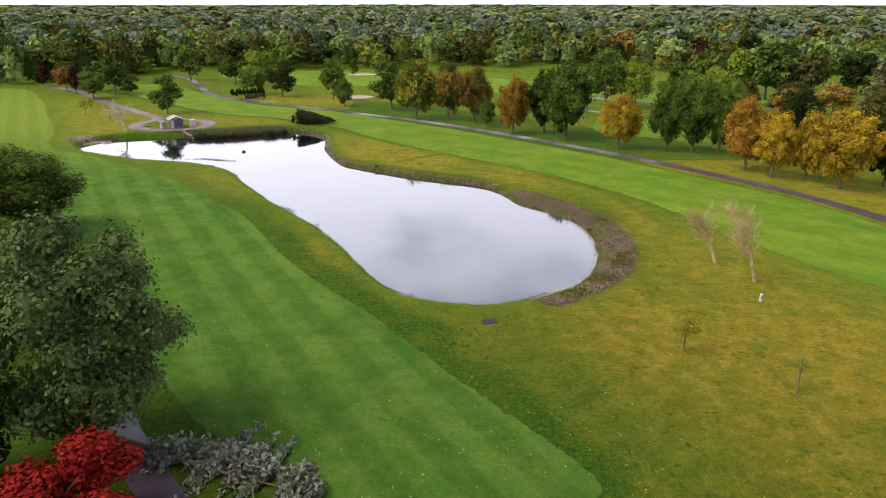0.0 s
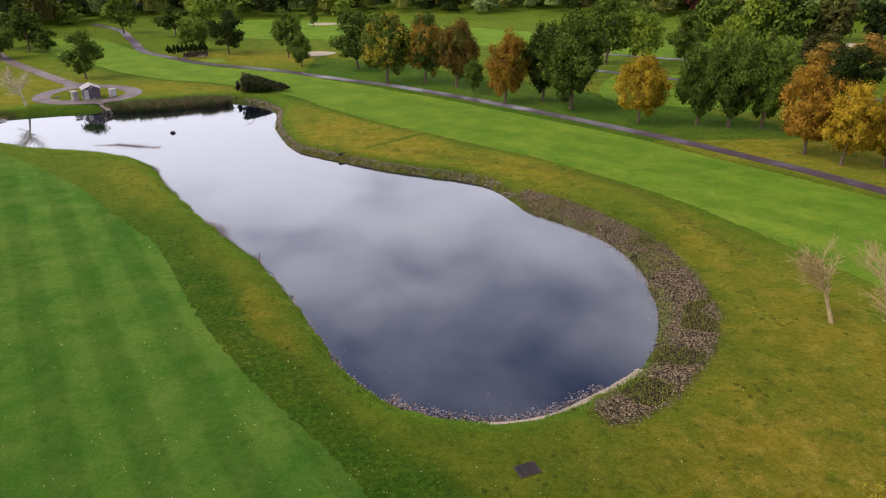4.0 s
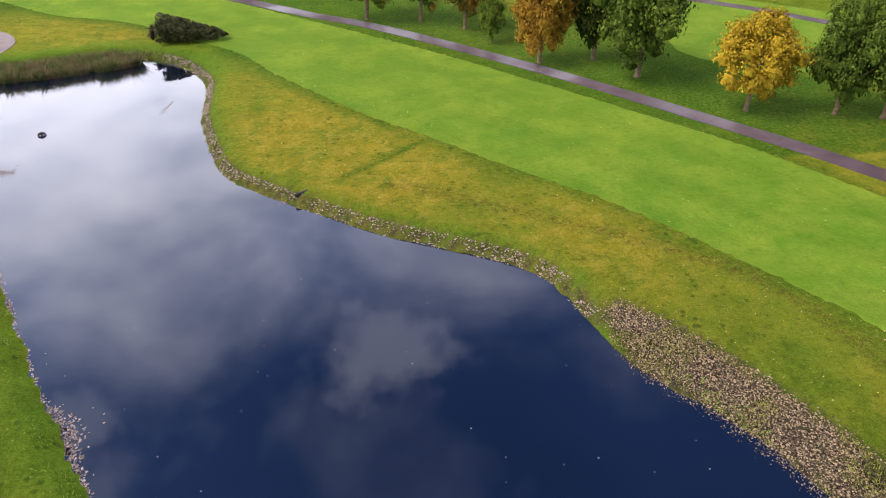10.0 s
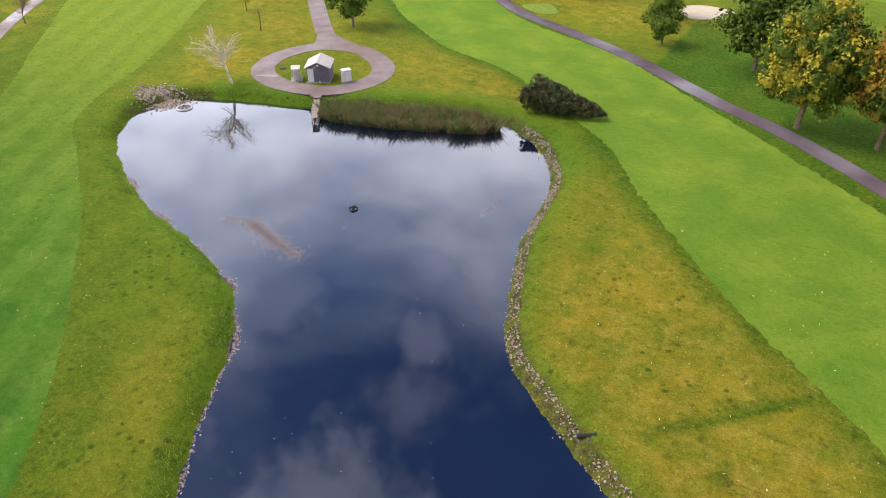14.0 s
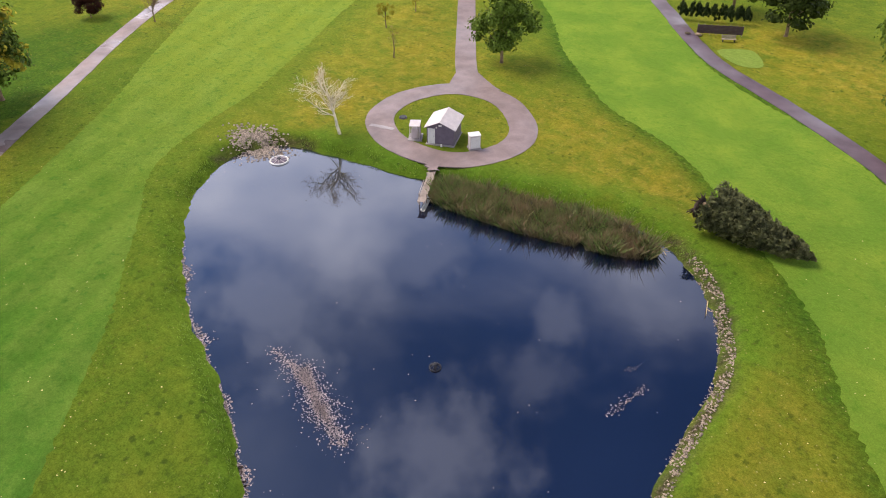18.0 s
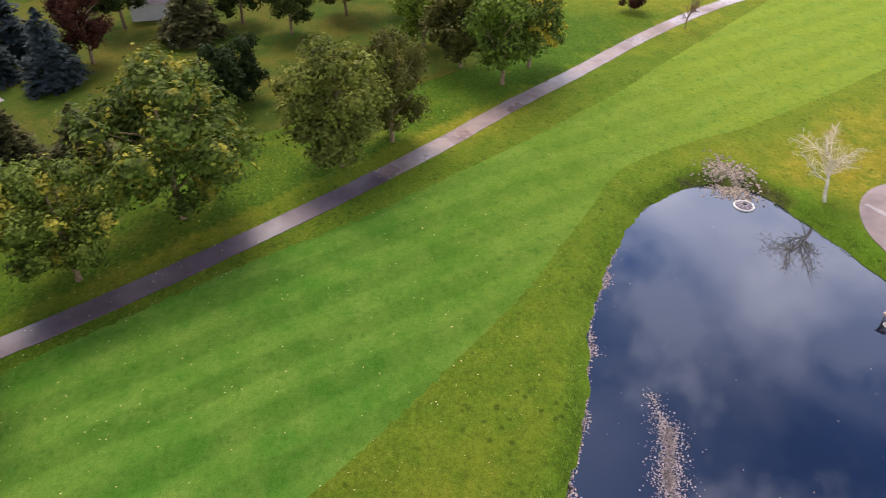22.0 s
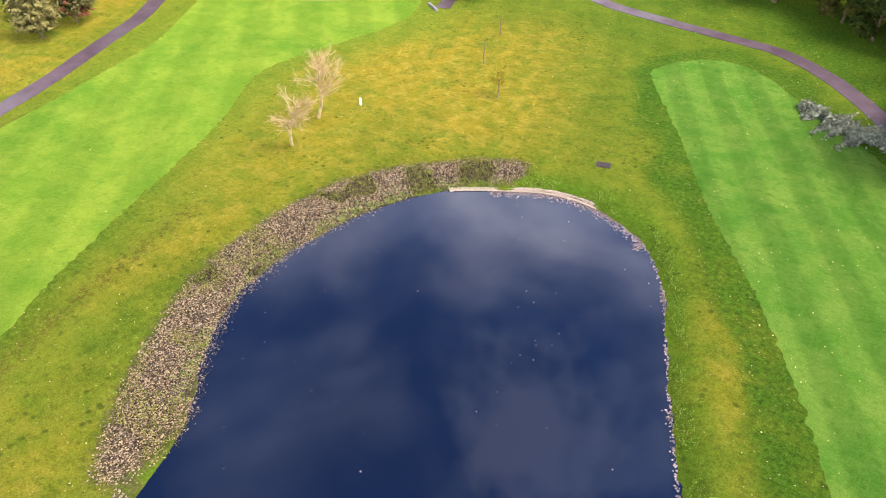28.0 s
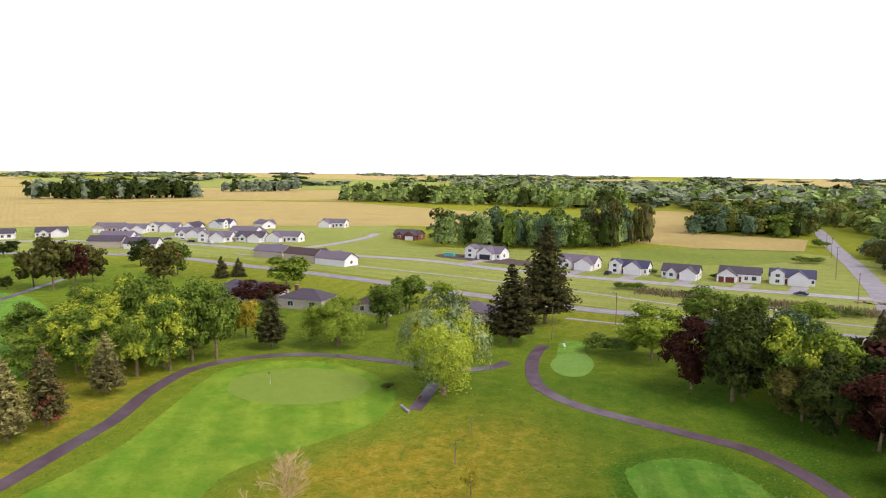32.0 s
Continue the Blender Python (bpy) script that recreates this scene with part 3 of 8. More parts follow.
def near_line(points, line):
    pts, a = np.asarray(points, float), np.asarray(line, float)
    best = np.full(len(pts), 1e9)
    for (ax, ay), (bx, by) in zip(a[:-1], a[1:]):
        dx, dy = bx - ax, by - ay
        u = np.clip(((pts[:, 0] - ax) * dx + (pts[:, 1] - ay) * dy) / (dx * dx + dy * dy + 1e-12), 0, 1)
        best = np.minimum(best, np.hypot(pts[:, 0] - ax - u * dx, pts[:, 1] - ay - u * dy))
    return best


def sheet(name, line, z, material, label="", category="", rough_edge=0.0, seed=1):
    """A flat piece of the setting with a smooth outline and a thin rim that goes into the ground."""
    rng = np.random.default_rng(seed)
    line = np.asarray(line, float)
    if rough_edge:
        # the mower's edge: short steps with a ragged in and out
        ring = np.vstack([line, line[:1]])
        run = np.concatenate([[0], np.cumsum(np.linalg.norm(np.diff(ring, axis=0), axis=1))])
        at = np.linspace(0, run[-1], int(run[-1] / 0.5), endpoint=False)
        line = np.column_stack([np.interp(at, run, ring[:, 0]), np.interp(at, run, ring[:, 1])])
        t = np.roll(line, -2, 0) - np.roll(line, 2, 0)
        t /= np.linalg.norm(t, axis=1)[:, None] + 1e-9
        line = line + np.stack([t[:, 1], -t[:, 0]], 1) * (rng.normal(0, rough_edge, len(line)) + 0.15 * np.sin(at * 0.21) * np.sin(at * 0.053))[:, None]
    n = len(line)
    verts = [(x, y, z) for x, y in line] + [(x, y, z - 0.08) for x, y in line]
    faces = [tuple(range(n))] + [(i, (i + 1) % n, n + (i + 1) % n, n + i) for i in range(n)]
    ob = link(name, verts, faces, material)
    return tagged(ob, label, category, kind="structure")


def ribbon(name, line, width, z, material, label="", category="path", parent=None, wobble=0.0, closed=False):
    line = np.asarray(line, float)
    t = np.gradient(line, axis=0)
    if closed:
        t = np.roll(line, -1, 0) - np.roll(line, 1, 0)
    t /= np.linalg.norm(t, axis=1)[:, None] + 1e-9
    nrm = np.stack([-t[:, 1], t[:, 0]], 1)
    w = np.full(len(line), width / 2) if np.isscalar(width) else np.asarray(width) / 2
    rng = np.random.default_rng(5)
    wl, wr = (w + rng.normal(0, wobble, len(w)) for _ in range(2))
    a, b = line + nrm * wl[:, None], line - nrm * wr[:, None]
    k = len(line)
    # side, top, top, side
    verts = [(x, y, -0.06) for x, y in a] + [(x, y, z) for x, y in a] + [(x, y, z) for x, y in b] + [(x, y, -0.06) for x, y in b]
    faces = [(r * k + i, r * k + i + 1, (r + 1) * k + i + 1, (r + 1) * k + i) for r in range(3) for i in range(k - 1)]
    if closed:
        faces += [(r * k + k - 1, r * k, (r + 1) * k, (r + 1) * k + k - 1) for r in range(3)]
    faces = [f[::-1] for f in faces]
    ob = link(name, verts, faces, material, parent)
    return tagged(ob, label, category, kind="structure")


# ---- the plan: pond, ground, mown ground, paths ----
WATER_Z = -1.2
POND = curve([(4, 75.3), (8, 76.1), (11.3, 78), (14.2, 80), (17.1, 82.6), (19.9, 87.6), (21.4, 92), (22.2, 96.8), (22.5, 102.5), (20.9, 109.1), (17.3, 114.7), (13.3, 119.3), (11.2, 124.9), (8.7, 130.9), (4.1, 134.3),
              (-5, 138.8), (-12.1, 143.6), (-18.2, 148.2), (-22.5, 152.2), (-25.7, 159.7), (-28.1, 167.8), (-28.9, 173.8), (-30, 179.9), (-32.8, 185), (-36.4, 189.1), (-42, 192.3),
              (-48.6, 193.1), (-57.7, 189.6), (-65.6, 186.2), (-70.5, 184.0), (-76.6, 182.2), (-82.8, 180.3), (-87.2, 177.9), (-88.8, 172.8), (-87.2, 168.3), (-82.6, 162.9), (-75, 157.9),
              (-66.9, 154), (-57.8, 151.3), (-51.7, 149), (-46.8, 146), (-42.6, 141.3), (-39.6, 135.6), (-35, 127.9), (-29.6, 119.4), (-24.4, 111.9), (-19.3, 104.9), (-15.2, 97.4), (-11.4, 89.4),
              (-8.3, 83), (-4.3, 78.2), (0.5, 75.9)], 6, True)

RIPRAP = curve([(13.2, 126), (18.6, 120.6), (22.7, 114.4), (25.8, 108), (26.9, 101), (26.6, 92), (24.2, 85), (19, 78.4), (15, 74.9), (11.6, 74.0), (11.8, 77.3), (14.3, 79.4), (17.4, 82.4), (20.0, 87.4), (21.6, 94), (22.0, 101.5),
                (20.5, 108.7), (17.0, 114.4), (13.3, 119.0)], 5, True)


def bank(d, p):
    """Height of the bank by the distance from the waterline; the stony east shore falls more gently."""
    gentle = np.clip((p[:, 0] - 8) / 6, 0, 1) * np.clip((130 - p[:, 1]) / 6, 0, 1)
    steep = np.interp(d, [-6, -2.2, 0.0, 0.7, 1.5, 2.6], [-3.0, -2.2, -1.22, -0.50, -0.14, 0.0])
    slow = np.interp(d, [-6, -2.2, 0.0, 0.9, 2.8, 6.5], [-2.8, -2.0, -1.22, -0.86, -0.42, 0.0])
    return steep * (1 - gentle) + slow * gentle


def ground_dryness_and_haze(p):
    """How dry the rough is over the plan, 0 to 1; painted far haze is added."""
    d = np.zeros(len(p))
    DRY_SPOTS_A = (
        (37, 62, 20, 20, 1.0), (24, 66, 14, 14, 0.9), (40, 86, 14, 16, 0.8),
        (31, 104, 4, 18, 0.6), (16, 136, 14, 12, 0.8), (-4, 152, 12, 14, 1.0),
        (-14, 162, 10, 16, 0.95), (-34, 132, 9, 9, 0.6), (-44, 132, 9, 10, 0.55),
        (-18, 86, 8, 14, 0.55), (-92, 190, 9, 10, 0.95), (-96, 177, 4, 6, 1.0),
        (-100, 198, 12, 14, 0.7), (-62, 204, 16, 10, 0.55), (-95, 208, 18, 14, 0.6),
        (-112, 215, 16, 18, 0.7), (-50, 200, 14, 8, 0.6), (55, 140, 26, 22, 0.7),
        (70, 118, 14, 16, 0.85),
    )
    DRY_SPOTS_B = (
        (-55, 252, 18, 10, 0.7), (-40, 246, 20, 12, 0.7), (20, 195, 24, 16, 0.4),
        (-104, 144, 9, 20, 0.6), (-80, 112, 10, 14, 0.6), (-112, 120, 16, 20, 0.6),
        (-140, 190, 14, 14, 0.7), (95, 78, 12, 20, 0.8), (80, 98, 10, 14, 0.8),
        (30, 44, 10, 10, 0.7), (106, 62, 8, 16, 0.8), (6, 66, 8, 6, 0.3),
        (-142, 230, 26, 22, 0.6), (-24, 176, 5, 12, 0.4),
    )
    for x, y, r, s, a in DRY_SPOTS_A + DRY_SPOTS_B:
        d = np.maximum(d, a * np.exp(-((p[:, 0] - x) / r) ** 2 - ((p[:, 1] - y) / s) ** 2))
    # open land south of the course is dry; far land pales as painted haze
    off = np.hypot(p[:, 0] + 10, p[:, 1] - 110)
    d = np.maximum(d, np.clip((-25 - p[:, 1]) / 40, 0, 0.3))
    d = np.maximum(d, np.clip((off - 500) / 500, 0, 0.45))
    return np.clip(d * 1.15, 0, 1)


def build_ground():
    def lines(lo, hi, step, reach, grow):
        inner = np.arange(lo, hi + 0.01, step)
        out, d, left, right = step * 1.5, step * 1.5, [], []
        while out < reach:
            left.append(lo - out)
            right.append(hi + out)
            d *= grow
            out += d
        return np.concatenate([np.array(left[::-1] + [lo - reach])[np.argsort(left[::-1] + [lo - reach])], inner, right, [hi + reach]])
    xs, ys = lines(-114, 62, 0.9, 4850, 1.22), lines(28, 236, 0.9, 4850, 1.22)
    X, Y = np.meshgrid(xs, ys)
    p = np.stack([X.ravel(), Y.ravel()], 1)
    d = np.full(len(p), 1e3)
    near = (p[:, 0] > -100) & (p[:, 0] < 38) & (p[:, 1] > 62) & (p[:, 1] < 206)
    d[near] = outside(p[near], POND)
    wob = np.array([noise.noise((x * 0.35, y * 0.35, 0)) for x, y in p[near]])
    dn = d[near] + wob * 0.45
    z = np.zeros(len(p))
    z[near] = bank(dn, p[near])
    ok = xs.size
    faces = np.array([(j * ok + i, j * ok + i + 1, (j + 1) * ok + i + 1, (j + 1) * ok + i) for j in range(ys.size - 1) for i in range(ok - 1)])
    me = bpy.data.meshes.new("ground")
    me.from_pydata(np.column_stack([p, z]).tolist(), [], faces.tolist())
    me.shade_smooth()
    me.materials.append(M_ROUGH)
    dry = me.attributes.new("dry", "FLOAT", "POINT")
    dry.data.foreach_set("value", ground_dryness_and_haze(p).astype(np.float32))
    lush = np.where(near, np.interp(d / np.where((p[:, 1] > 181) & (p[:, 0] > -86), 2.0, 1.0), [-1, 0.2, 1.2, 3.0], [0.2, 0.9, 0.8, 0.0]), 0.0)
    stony = np.zeros(len(p))
    stony[near] = np.clip(0.5 - outside(p[near], RIPRAP) / 0.8, 0, 1)
    q = p[near]
    shore = (q[:, 1] > 124) & (q[:, 0] > -42) & ~((q[:, 0] < -26) & (q[:, 1] < 152)) | (q[:, 0] < -83) & (q[:, 1] > 170) & (q[:, 1] < 182)
    stony[near] = np.maximum(stony[near], shore * np.clip(1.0 - np.abs(dn - 0.4) / 0.85, 0, 1))
    lush *= 1 - stony
    lush *= 1 - 0.55 * ((p[:, 0] > 12) & (p[:, 1] < 120))
    lu = me.attributes.new("lush", "FLOAT", "POINT")
    lu.data.foreach_set("value", lush.astype(np.float32))
    st = me.attributes.new("stony", "FLOAT", "POINT")
    st.data.foreach_set("value", stony.astype(np.float32))
    band, mown = np.zeros(len(p)), np.zeros(len(p))
    mid = (np.abs(p[:, 0] + 20) < 130) & (np.abs(p[:, 1] - 130) < 150)
    for line, wide, amount in ((FAIR_B, 5.5, 1.0), (FAIR_A, 3.0, 0.9)):
        off = outside(p[mid], line)
        wob = np.array([noise.noise((x * 0.11, y * 0.11, 5.0)) for x, y in p[mid]])
        q = p[mid]
        if line is FAIR_B:
            # the pond side grows soft towards the north
            east = (q[:, 0] + 20) * 35 + (q[:, 1] - 70) * 30 > 0
            here = np.where(east, np.interp(q[:, 1], [98, 120, 140, 165], [1.0, 0.6, 0.32, 0.25]), np.interp(q[:, 1], [90, 125], [0.85, 0.4]))
        else:
            here = np.interp(q[:, 1], [70, 84, 100, 132, 170, 195], [0.0, 0.1, 0.42, 0.75, 0.8, 1.0])
        band[mid] = np.maximum(band[mid], here * amount * np.clip((wide * (1 + 0.5 * wob) - off) / 2.5, 0, 1) * (off > -2))
        mown[mid] = np.maximum(mown[mid], (1 - here) * np.clip(1.15 - off / (np.interp(q[:, 1], [110, 135], [9.0, 13.0]) * (1 + 0.5 * wob)), 0, 1) * (off > -2))
    # darker green between the west path and the gardens: the trees' shade, painted
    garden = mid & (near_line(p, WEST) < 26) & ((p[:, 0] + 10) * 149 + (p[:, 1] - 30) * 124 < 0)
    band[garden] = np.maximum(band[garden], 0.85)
    # shade under the row of trees, painted as darker grass
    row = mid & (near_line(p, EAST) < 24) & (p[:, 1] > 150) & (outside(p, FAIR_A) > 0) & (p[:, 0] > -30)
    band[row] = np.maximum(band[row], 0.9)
    # fresher grass by fairway, tee and dry rise; last large spots paint the grove's shade
    for x, y, r, s, a in ((8, 50, 7, 20, 0.5), (18, 30, 13, 10, 0.5), (24, 10, 24, 11, 0.75), (-4, 14, 14, 12, 0.9), (44, 22, 8, 9, 0.4)):
        band = np.maximum(band, a * np.exp(-((p[:, 0] - x) / r) ** 2 - ((p[:, 1] - y) / s) ** 2))
    band = np.maximum(band, 0.9 * np.clip(1.3 - near_line(p, curve([(-9.5, 148.4), (-5, 152.5), (-0.5, 157)], 6)) / 0.6, 0, 1))
    de = me.attributes.new("deep_and_shade", "FLOAT", "POINT")
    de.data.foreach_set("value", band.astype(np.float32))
    worn = np.zeros(len(p))
    TRAIL = curve([(-4.1, 146.6), (0.3, 144.7), (6.5, 141.0), (16.0, 135.6), (21.9, 131.5), (26.6, 127.0), (30.2, 119.2), (32.2, 110.3), (34.5, 102)], 6)
    worn[mid] = np.clip(1.25 - near_line(p[mid], TRAIL) / 1.1, 0, 1)
    wo = me.attributes.new("worn", "FLOAT", "POINT")
    wo.data.foreach_set("value", worn.astype(np.float32))
    mo = me.attributes.new("mown", "FLOAT", "POINT")
    mo.data.foreach_set("value", mown.astype(np.float32))
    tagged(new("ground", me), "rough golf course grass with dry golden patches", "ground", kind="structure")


def widened(line, by):
    t = np.roll(line, -1, 0) - np.roll(line, 1, 0)
    t /= np.linalg.norm(t, axis=1)[:, None]
    area = np.sum(line[:, 0] * np.roll(line[:, 1], -1) - np.roll(line[:, 0], -1) * line[:, 1])
    return line + np.stack([t[:, 1], -t[:, 0]], 1) * (by if area > 0 else -by)


rim = widened(POND, 1.2)
link("water", [(x, y, WATER_Z) for x, y in rim], [tuple(range(len(rim)))], M_WATER)
tagged(bpy.data.objects["water"], "still dark blue pond water mirroring the cloudy sky", "water", kind="structure")

# mown ground
FAIR_A = curve([(52.5, 62), (51, 48), (56, 36.5), (66, 29), (78, 26.5), (90, 31), (95, 42), (90, 54), (82, 66), (74.5, 78), (70, 92), (66, 106), (59, 121), (48, 136), (34, 155), (16, 174.5), (0, 191), (-17, 206),
                (-36, 222.5), (-54, 231.5), (-68, 243), (-88, 265), (-104, 286), (-116, 296), (-130, 292), (-122, 275), (-103, 250), (-90, 237), (-79, 226), (-64, 214.2), (-53.5, 210.0), (-46, 206.2), (-40.5, 201.6), (-36, 197.6),
                (-30.5, 193.2), (-25.2, 187.8), (-20.4, 180.6), (-13, 171.6), (-5.6, 163.4), (4, 154), (11, 147.4), (17.4, 141.2), (22.6, 135), (28, 127.6), (34, 118.6), (38.5, 109), (42.5, 98), (47, 88), (54, 75)], 5, True)
FAIR_B = curve([(11, 41), (10, 44.5), (3, 54.5), (-6, 68), (-15, 80), (-22, 90.5), (-27, 100), (-32, 108.5), (-39, 117), (-46, 126), (-54, 134.5), (-63, 142.5), (-71, 149.5), (-81, 156.5),
                (-91, 163.5), (-97, 174), (-101, 184), (-109, 198), (-124, 223), (-140, 250), (-165, 280), (-190, 262), (-172, 232), (-150, 208), (-128, 185), (-112, 168.5), (-97, 151), (-84, 134), (-72, 116.5),
                (-62.5, 104), (-54, 93.5), (-46, 83), (-38, 72.5), (-29, 61.5), (-20, 50), (-11, 42), (-3, 35), (3, 32.5), (8, 35)], 5, True)
WEST = curve([(52, -14), (50, -6), (45, 5.5), (38, 15.5), (29, 20.8), (18, 22.6), (6, 23.6), (-1.5, 24.6), (-10, 30), (-19, 40), (-27, 50.5), (-35.5, 63.5), (-42, 73), (-49, 81.5), (-55, 88.5), (-63, 99),
              (-70.5, 109.5), (-77.5, 118.5), (-88, 131), (-99, 143), (-110, 154), (-121, 166), (-134, 179.5), (-147, 195), (-160, 214), (-180, 240)], 8)
EAST = curve([(51.5, 4), (52.5, 10), (57, 15), (67, 17.5), (78, 20), (90, 25), (98, 34.5), (100.5, 47), (94.3, 60.4), (85.6, 72.4), (80.5, 82.4), (74.5, 94.4), (69.6, 106.3), (61.6, 124.2), (46.6, 146), (33.6, 161.6), (16.4, 180.5),
              (-5, 201), (-19, 211), (-33, 222), (-46, 230), (-58, 236.5), (-66, 243), (-75, 252), (-85, 263), (-95, 284), (-101, 296), (-112, 318), (-132, 342)], 8)
GREEN_1 = curve([(64.3, 33.8), (62.0, 40.2), (64.4, 46.9), (70.3, 51.7), (77.9, 53.3), (84.9, 50.7), (88.4, 44.5), (86.5, 36.9), (79.7, 31.2), (71.0, 30.1)], 6, True)
GREEN_2 = curve([(43.2, 0.5), (45, -8), (41, -12), (36, -5.5), (34.2, 3.5), (38, 6)], 6, True)
build_ground()
sheet("fairway", FAIR_A, 0.010, M_FAIRWAY_A, "bright green mown fairway beside the cart path", "fairway", 0.11)
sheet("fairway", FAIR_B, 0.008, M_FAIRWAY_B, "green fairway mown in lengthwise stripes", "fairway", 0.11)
sheet("putting_green", GREEN_1, 0.02, M_GREEN, "close-mown pale green putting green with a flag", "putting green")
sheet("tee", GREEN_2, 0.04, M_TEE, "small pale green practice tee by the path junction", "tee")
sheet("tee", curve([(44, -5.5), (39.5, -9), (42.5, -15.5), (46, -22), (50, -19.5), (48, -13)], 6, True), 0.03, M_FAIRWAY_D, "older mown tee beside the practice tee", "tee")
sheet("tee", curve([(-62, 242.5), (-57, 239), (-54, 241), (-58, 246)], 6, True), 0.04, M_GREEN, "oval green tee beside the cart path", "tee")
sheet("fairway", curve([(-60, 292), (-20, 285), (30, 262), (80, 236), (130, 214), (150, 224), (110, 262), (50, 300), (0, 332), (-60, 352), (-100, 346), (-95, 320)], 5, True), 0.03, M_FAIRWAY_A,
      "bright green fairway beyond the tree row", "fairway")
sheet("fairway", curve([(40, 186), (62, 172), (84, 160), (110, 140), (130, 150), (112, 176), (80, 200), (54, 216)], 5, True), 0.03, M_FAIRWAY_A, "mown fairway between two rows of trees", "fairway")
sheet("fairway", curve([(128, 92), (122, 74), (134, 60), (170, 40), (215, 28), (240, 44), (215, 70), (170, 98)], 5, True), 0.03, M_FAIRWAY_D, "pale green fairway beyond the spruces", "fairway")
for pts, what in (([(-35, 255), (-31, 259), (-25, 257), (-26, 252), (-31, 249)], "pale sand bunker beside two trees"),
                  ([(-44, 336), (-36, 340), (-30, 335), (-38, 331)], "far pale sand bunker by a green"), ([(196, 462), (204, 476), (188, 478), (182, 468)], "far sand bunker"),
                  ([(134, 262), (143, 266), (148, 262), (140, 258)], "sand bunker between trees"), ([(-104, 338), (-96, 342), (-92, 337), (-99, 334)], "sand bunker near the tree line")):
    sheet("bunker", curve(pts, 6, True), 0.05, M_SAND, what, "bunker")

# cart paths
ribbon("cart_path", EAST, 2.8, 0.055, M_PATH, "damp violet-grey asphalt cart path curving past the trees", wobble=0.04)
turn_off = int(np.argmin(np.hypot(WEST[:, 0] + 92, WEST[:, 1] - 135)))
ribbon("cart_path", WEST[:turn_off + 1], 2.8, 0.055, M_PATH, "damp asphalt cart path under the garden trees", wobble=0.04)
# the north stretch takes the paler copy that paints sky glare on it
ribbon("cart_path", WEST[turn_off:], 2.8, 0.055, M_PATH_GLARE, "asphalt cart path along the fairway, paled by painted sky glare", wobble=0.04)
ribbon("cart_path", curve([(49.2, 40), (52, 33), (55, 26), (57.5, 18)], 6), 2.4, 0.06, M_PATH, "short path spur ending beside the green")
ribbon("cart_path", curve([(150, 92), (175, 72), (200, 48), (222, 22), (236, 4)], 6), 2.6, 0.06, M_PATH, "far grey cart path over the course")
ribbon("cart_path", curve([(170, 84), (190, 58), (214, 36), (240, 28)], 6), 2.6, 0.066, M_PATH, "second far cart path")
ribbon("cart_path", curve([(40, 259), (70, 240), (100, 224), (135, 205), (165, 190)], 6), 2.6, 0.06, M_PATH, "pale cart path behind the orange trees")
ribbon("cart_path", curve([(40, 226), (56, 212.3), (64, 205.7), (72.4, 197.2), (92, 184), (120, 170), (150, 160)], 6), 2.6, 0.06, M_PATH, "cart path crossing behind the trees")
LOOP = curve([(-70, 187.6), (-66.2, 190.5), (-64.8, 196), (-67.3, 201.2), (-74.5, 205.4), (-81.5, 203.6), (-84.3, 197), (-82.3, 190.5), (-76.5, 187.2)], 8, True)
ribbon("driveway_loop", LOOP, 3.6, 0.05, M_DRIVE, "round asphalt turning loop about the pump shed", "driveway", wobble=0.03, closed=True)
ribbon("driveway", curve([(-79, 204.5), (-83, 208), (-88, 213), (-98, 224), (-111, 238.5), (-122, 252), (-136, 270), (-160, 290)], 8), [3.2 + 5.0 * max(0.0, 1 - i / 10) for i in range(57)], 0.062, M_DRIVE,
       "asphalt drive leading to the pump shed", "driveway")
ribbon("landing", curve([(-69.2, 186.9), (-68.5, 186.2), (-67.7, 185.4)], 4), 1.3, 0.068, M_DRIVE, "worn bare strip down to the dock", "path", wobble=0.2)
ribbon("concrete_strip", curve([(-81.5, 188.1), (-80, 188.7), (-78.4, 189.3)], 4), 0.7, 0.072, M_CONCRETE, "old concrete strip across the turning loop", "path", wobble=0.05)


# ---- trees ----
def leaf_cards(rng, centre_pts, normals, size, stretch=1.6):
    """Rhombic leaf clumps at the points, leaning about the normals."""
    n = len(centre_pts)
    nrm = normals + rng.normal(0, 0.36, (n, 3))
    nrm /= np.linalg.norm(nrm, axis=1)[:, None] + 1e-9
    ref = rng.normal(0, 1, (n, 3))
    u = np.cross(nrm, ref)
    u /= np.linalg.norm(u, axis=1)[:, None] + 1e-9
    v = np.cross(nrm, u)
    s = (size * rng.uniform(0.6, 1.35, n))[:, None]
    a, b = u * s * stretch * 0.5, v * s * 0.5
    bend = nrm * s * 0.18
    return np.stack([centre_pts - a, centre_pts - b + bend, centre_pts + a, centre_pts + b + bend], 1)


def sphere_points(rng, n):
    d = rng.normal(0, 1, (n, 3))
    return d / np.linalg.norm(d, axis=1)[:, None]


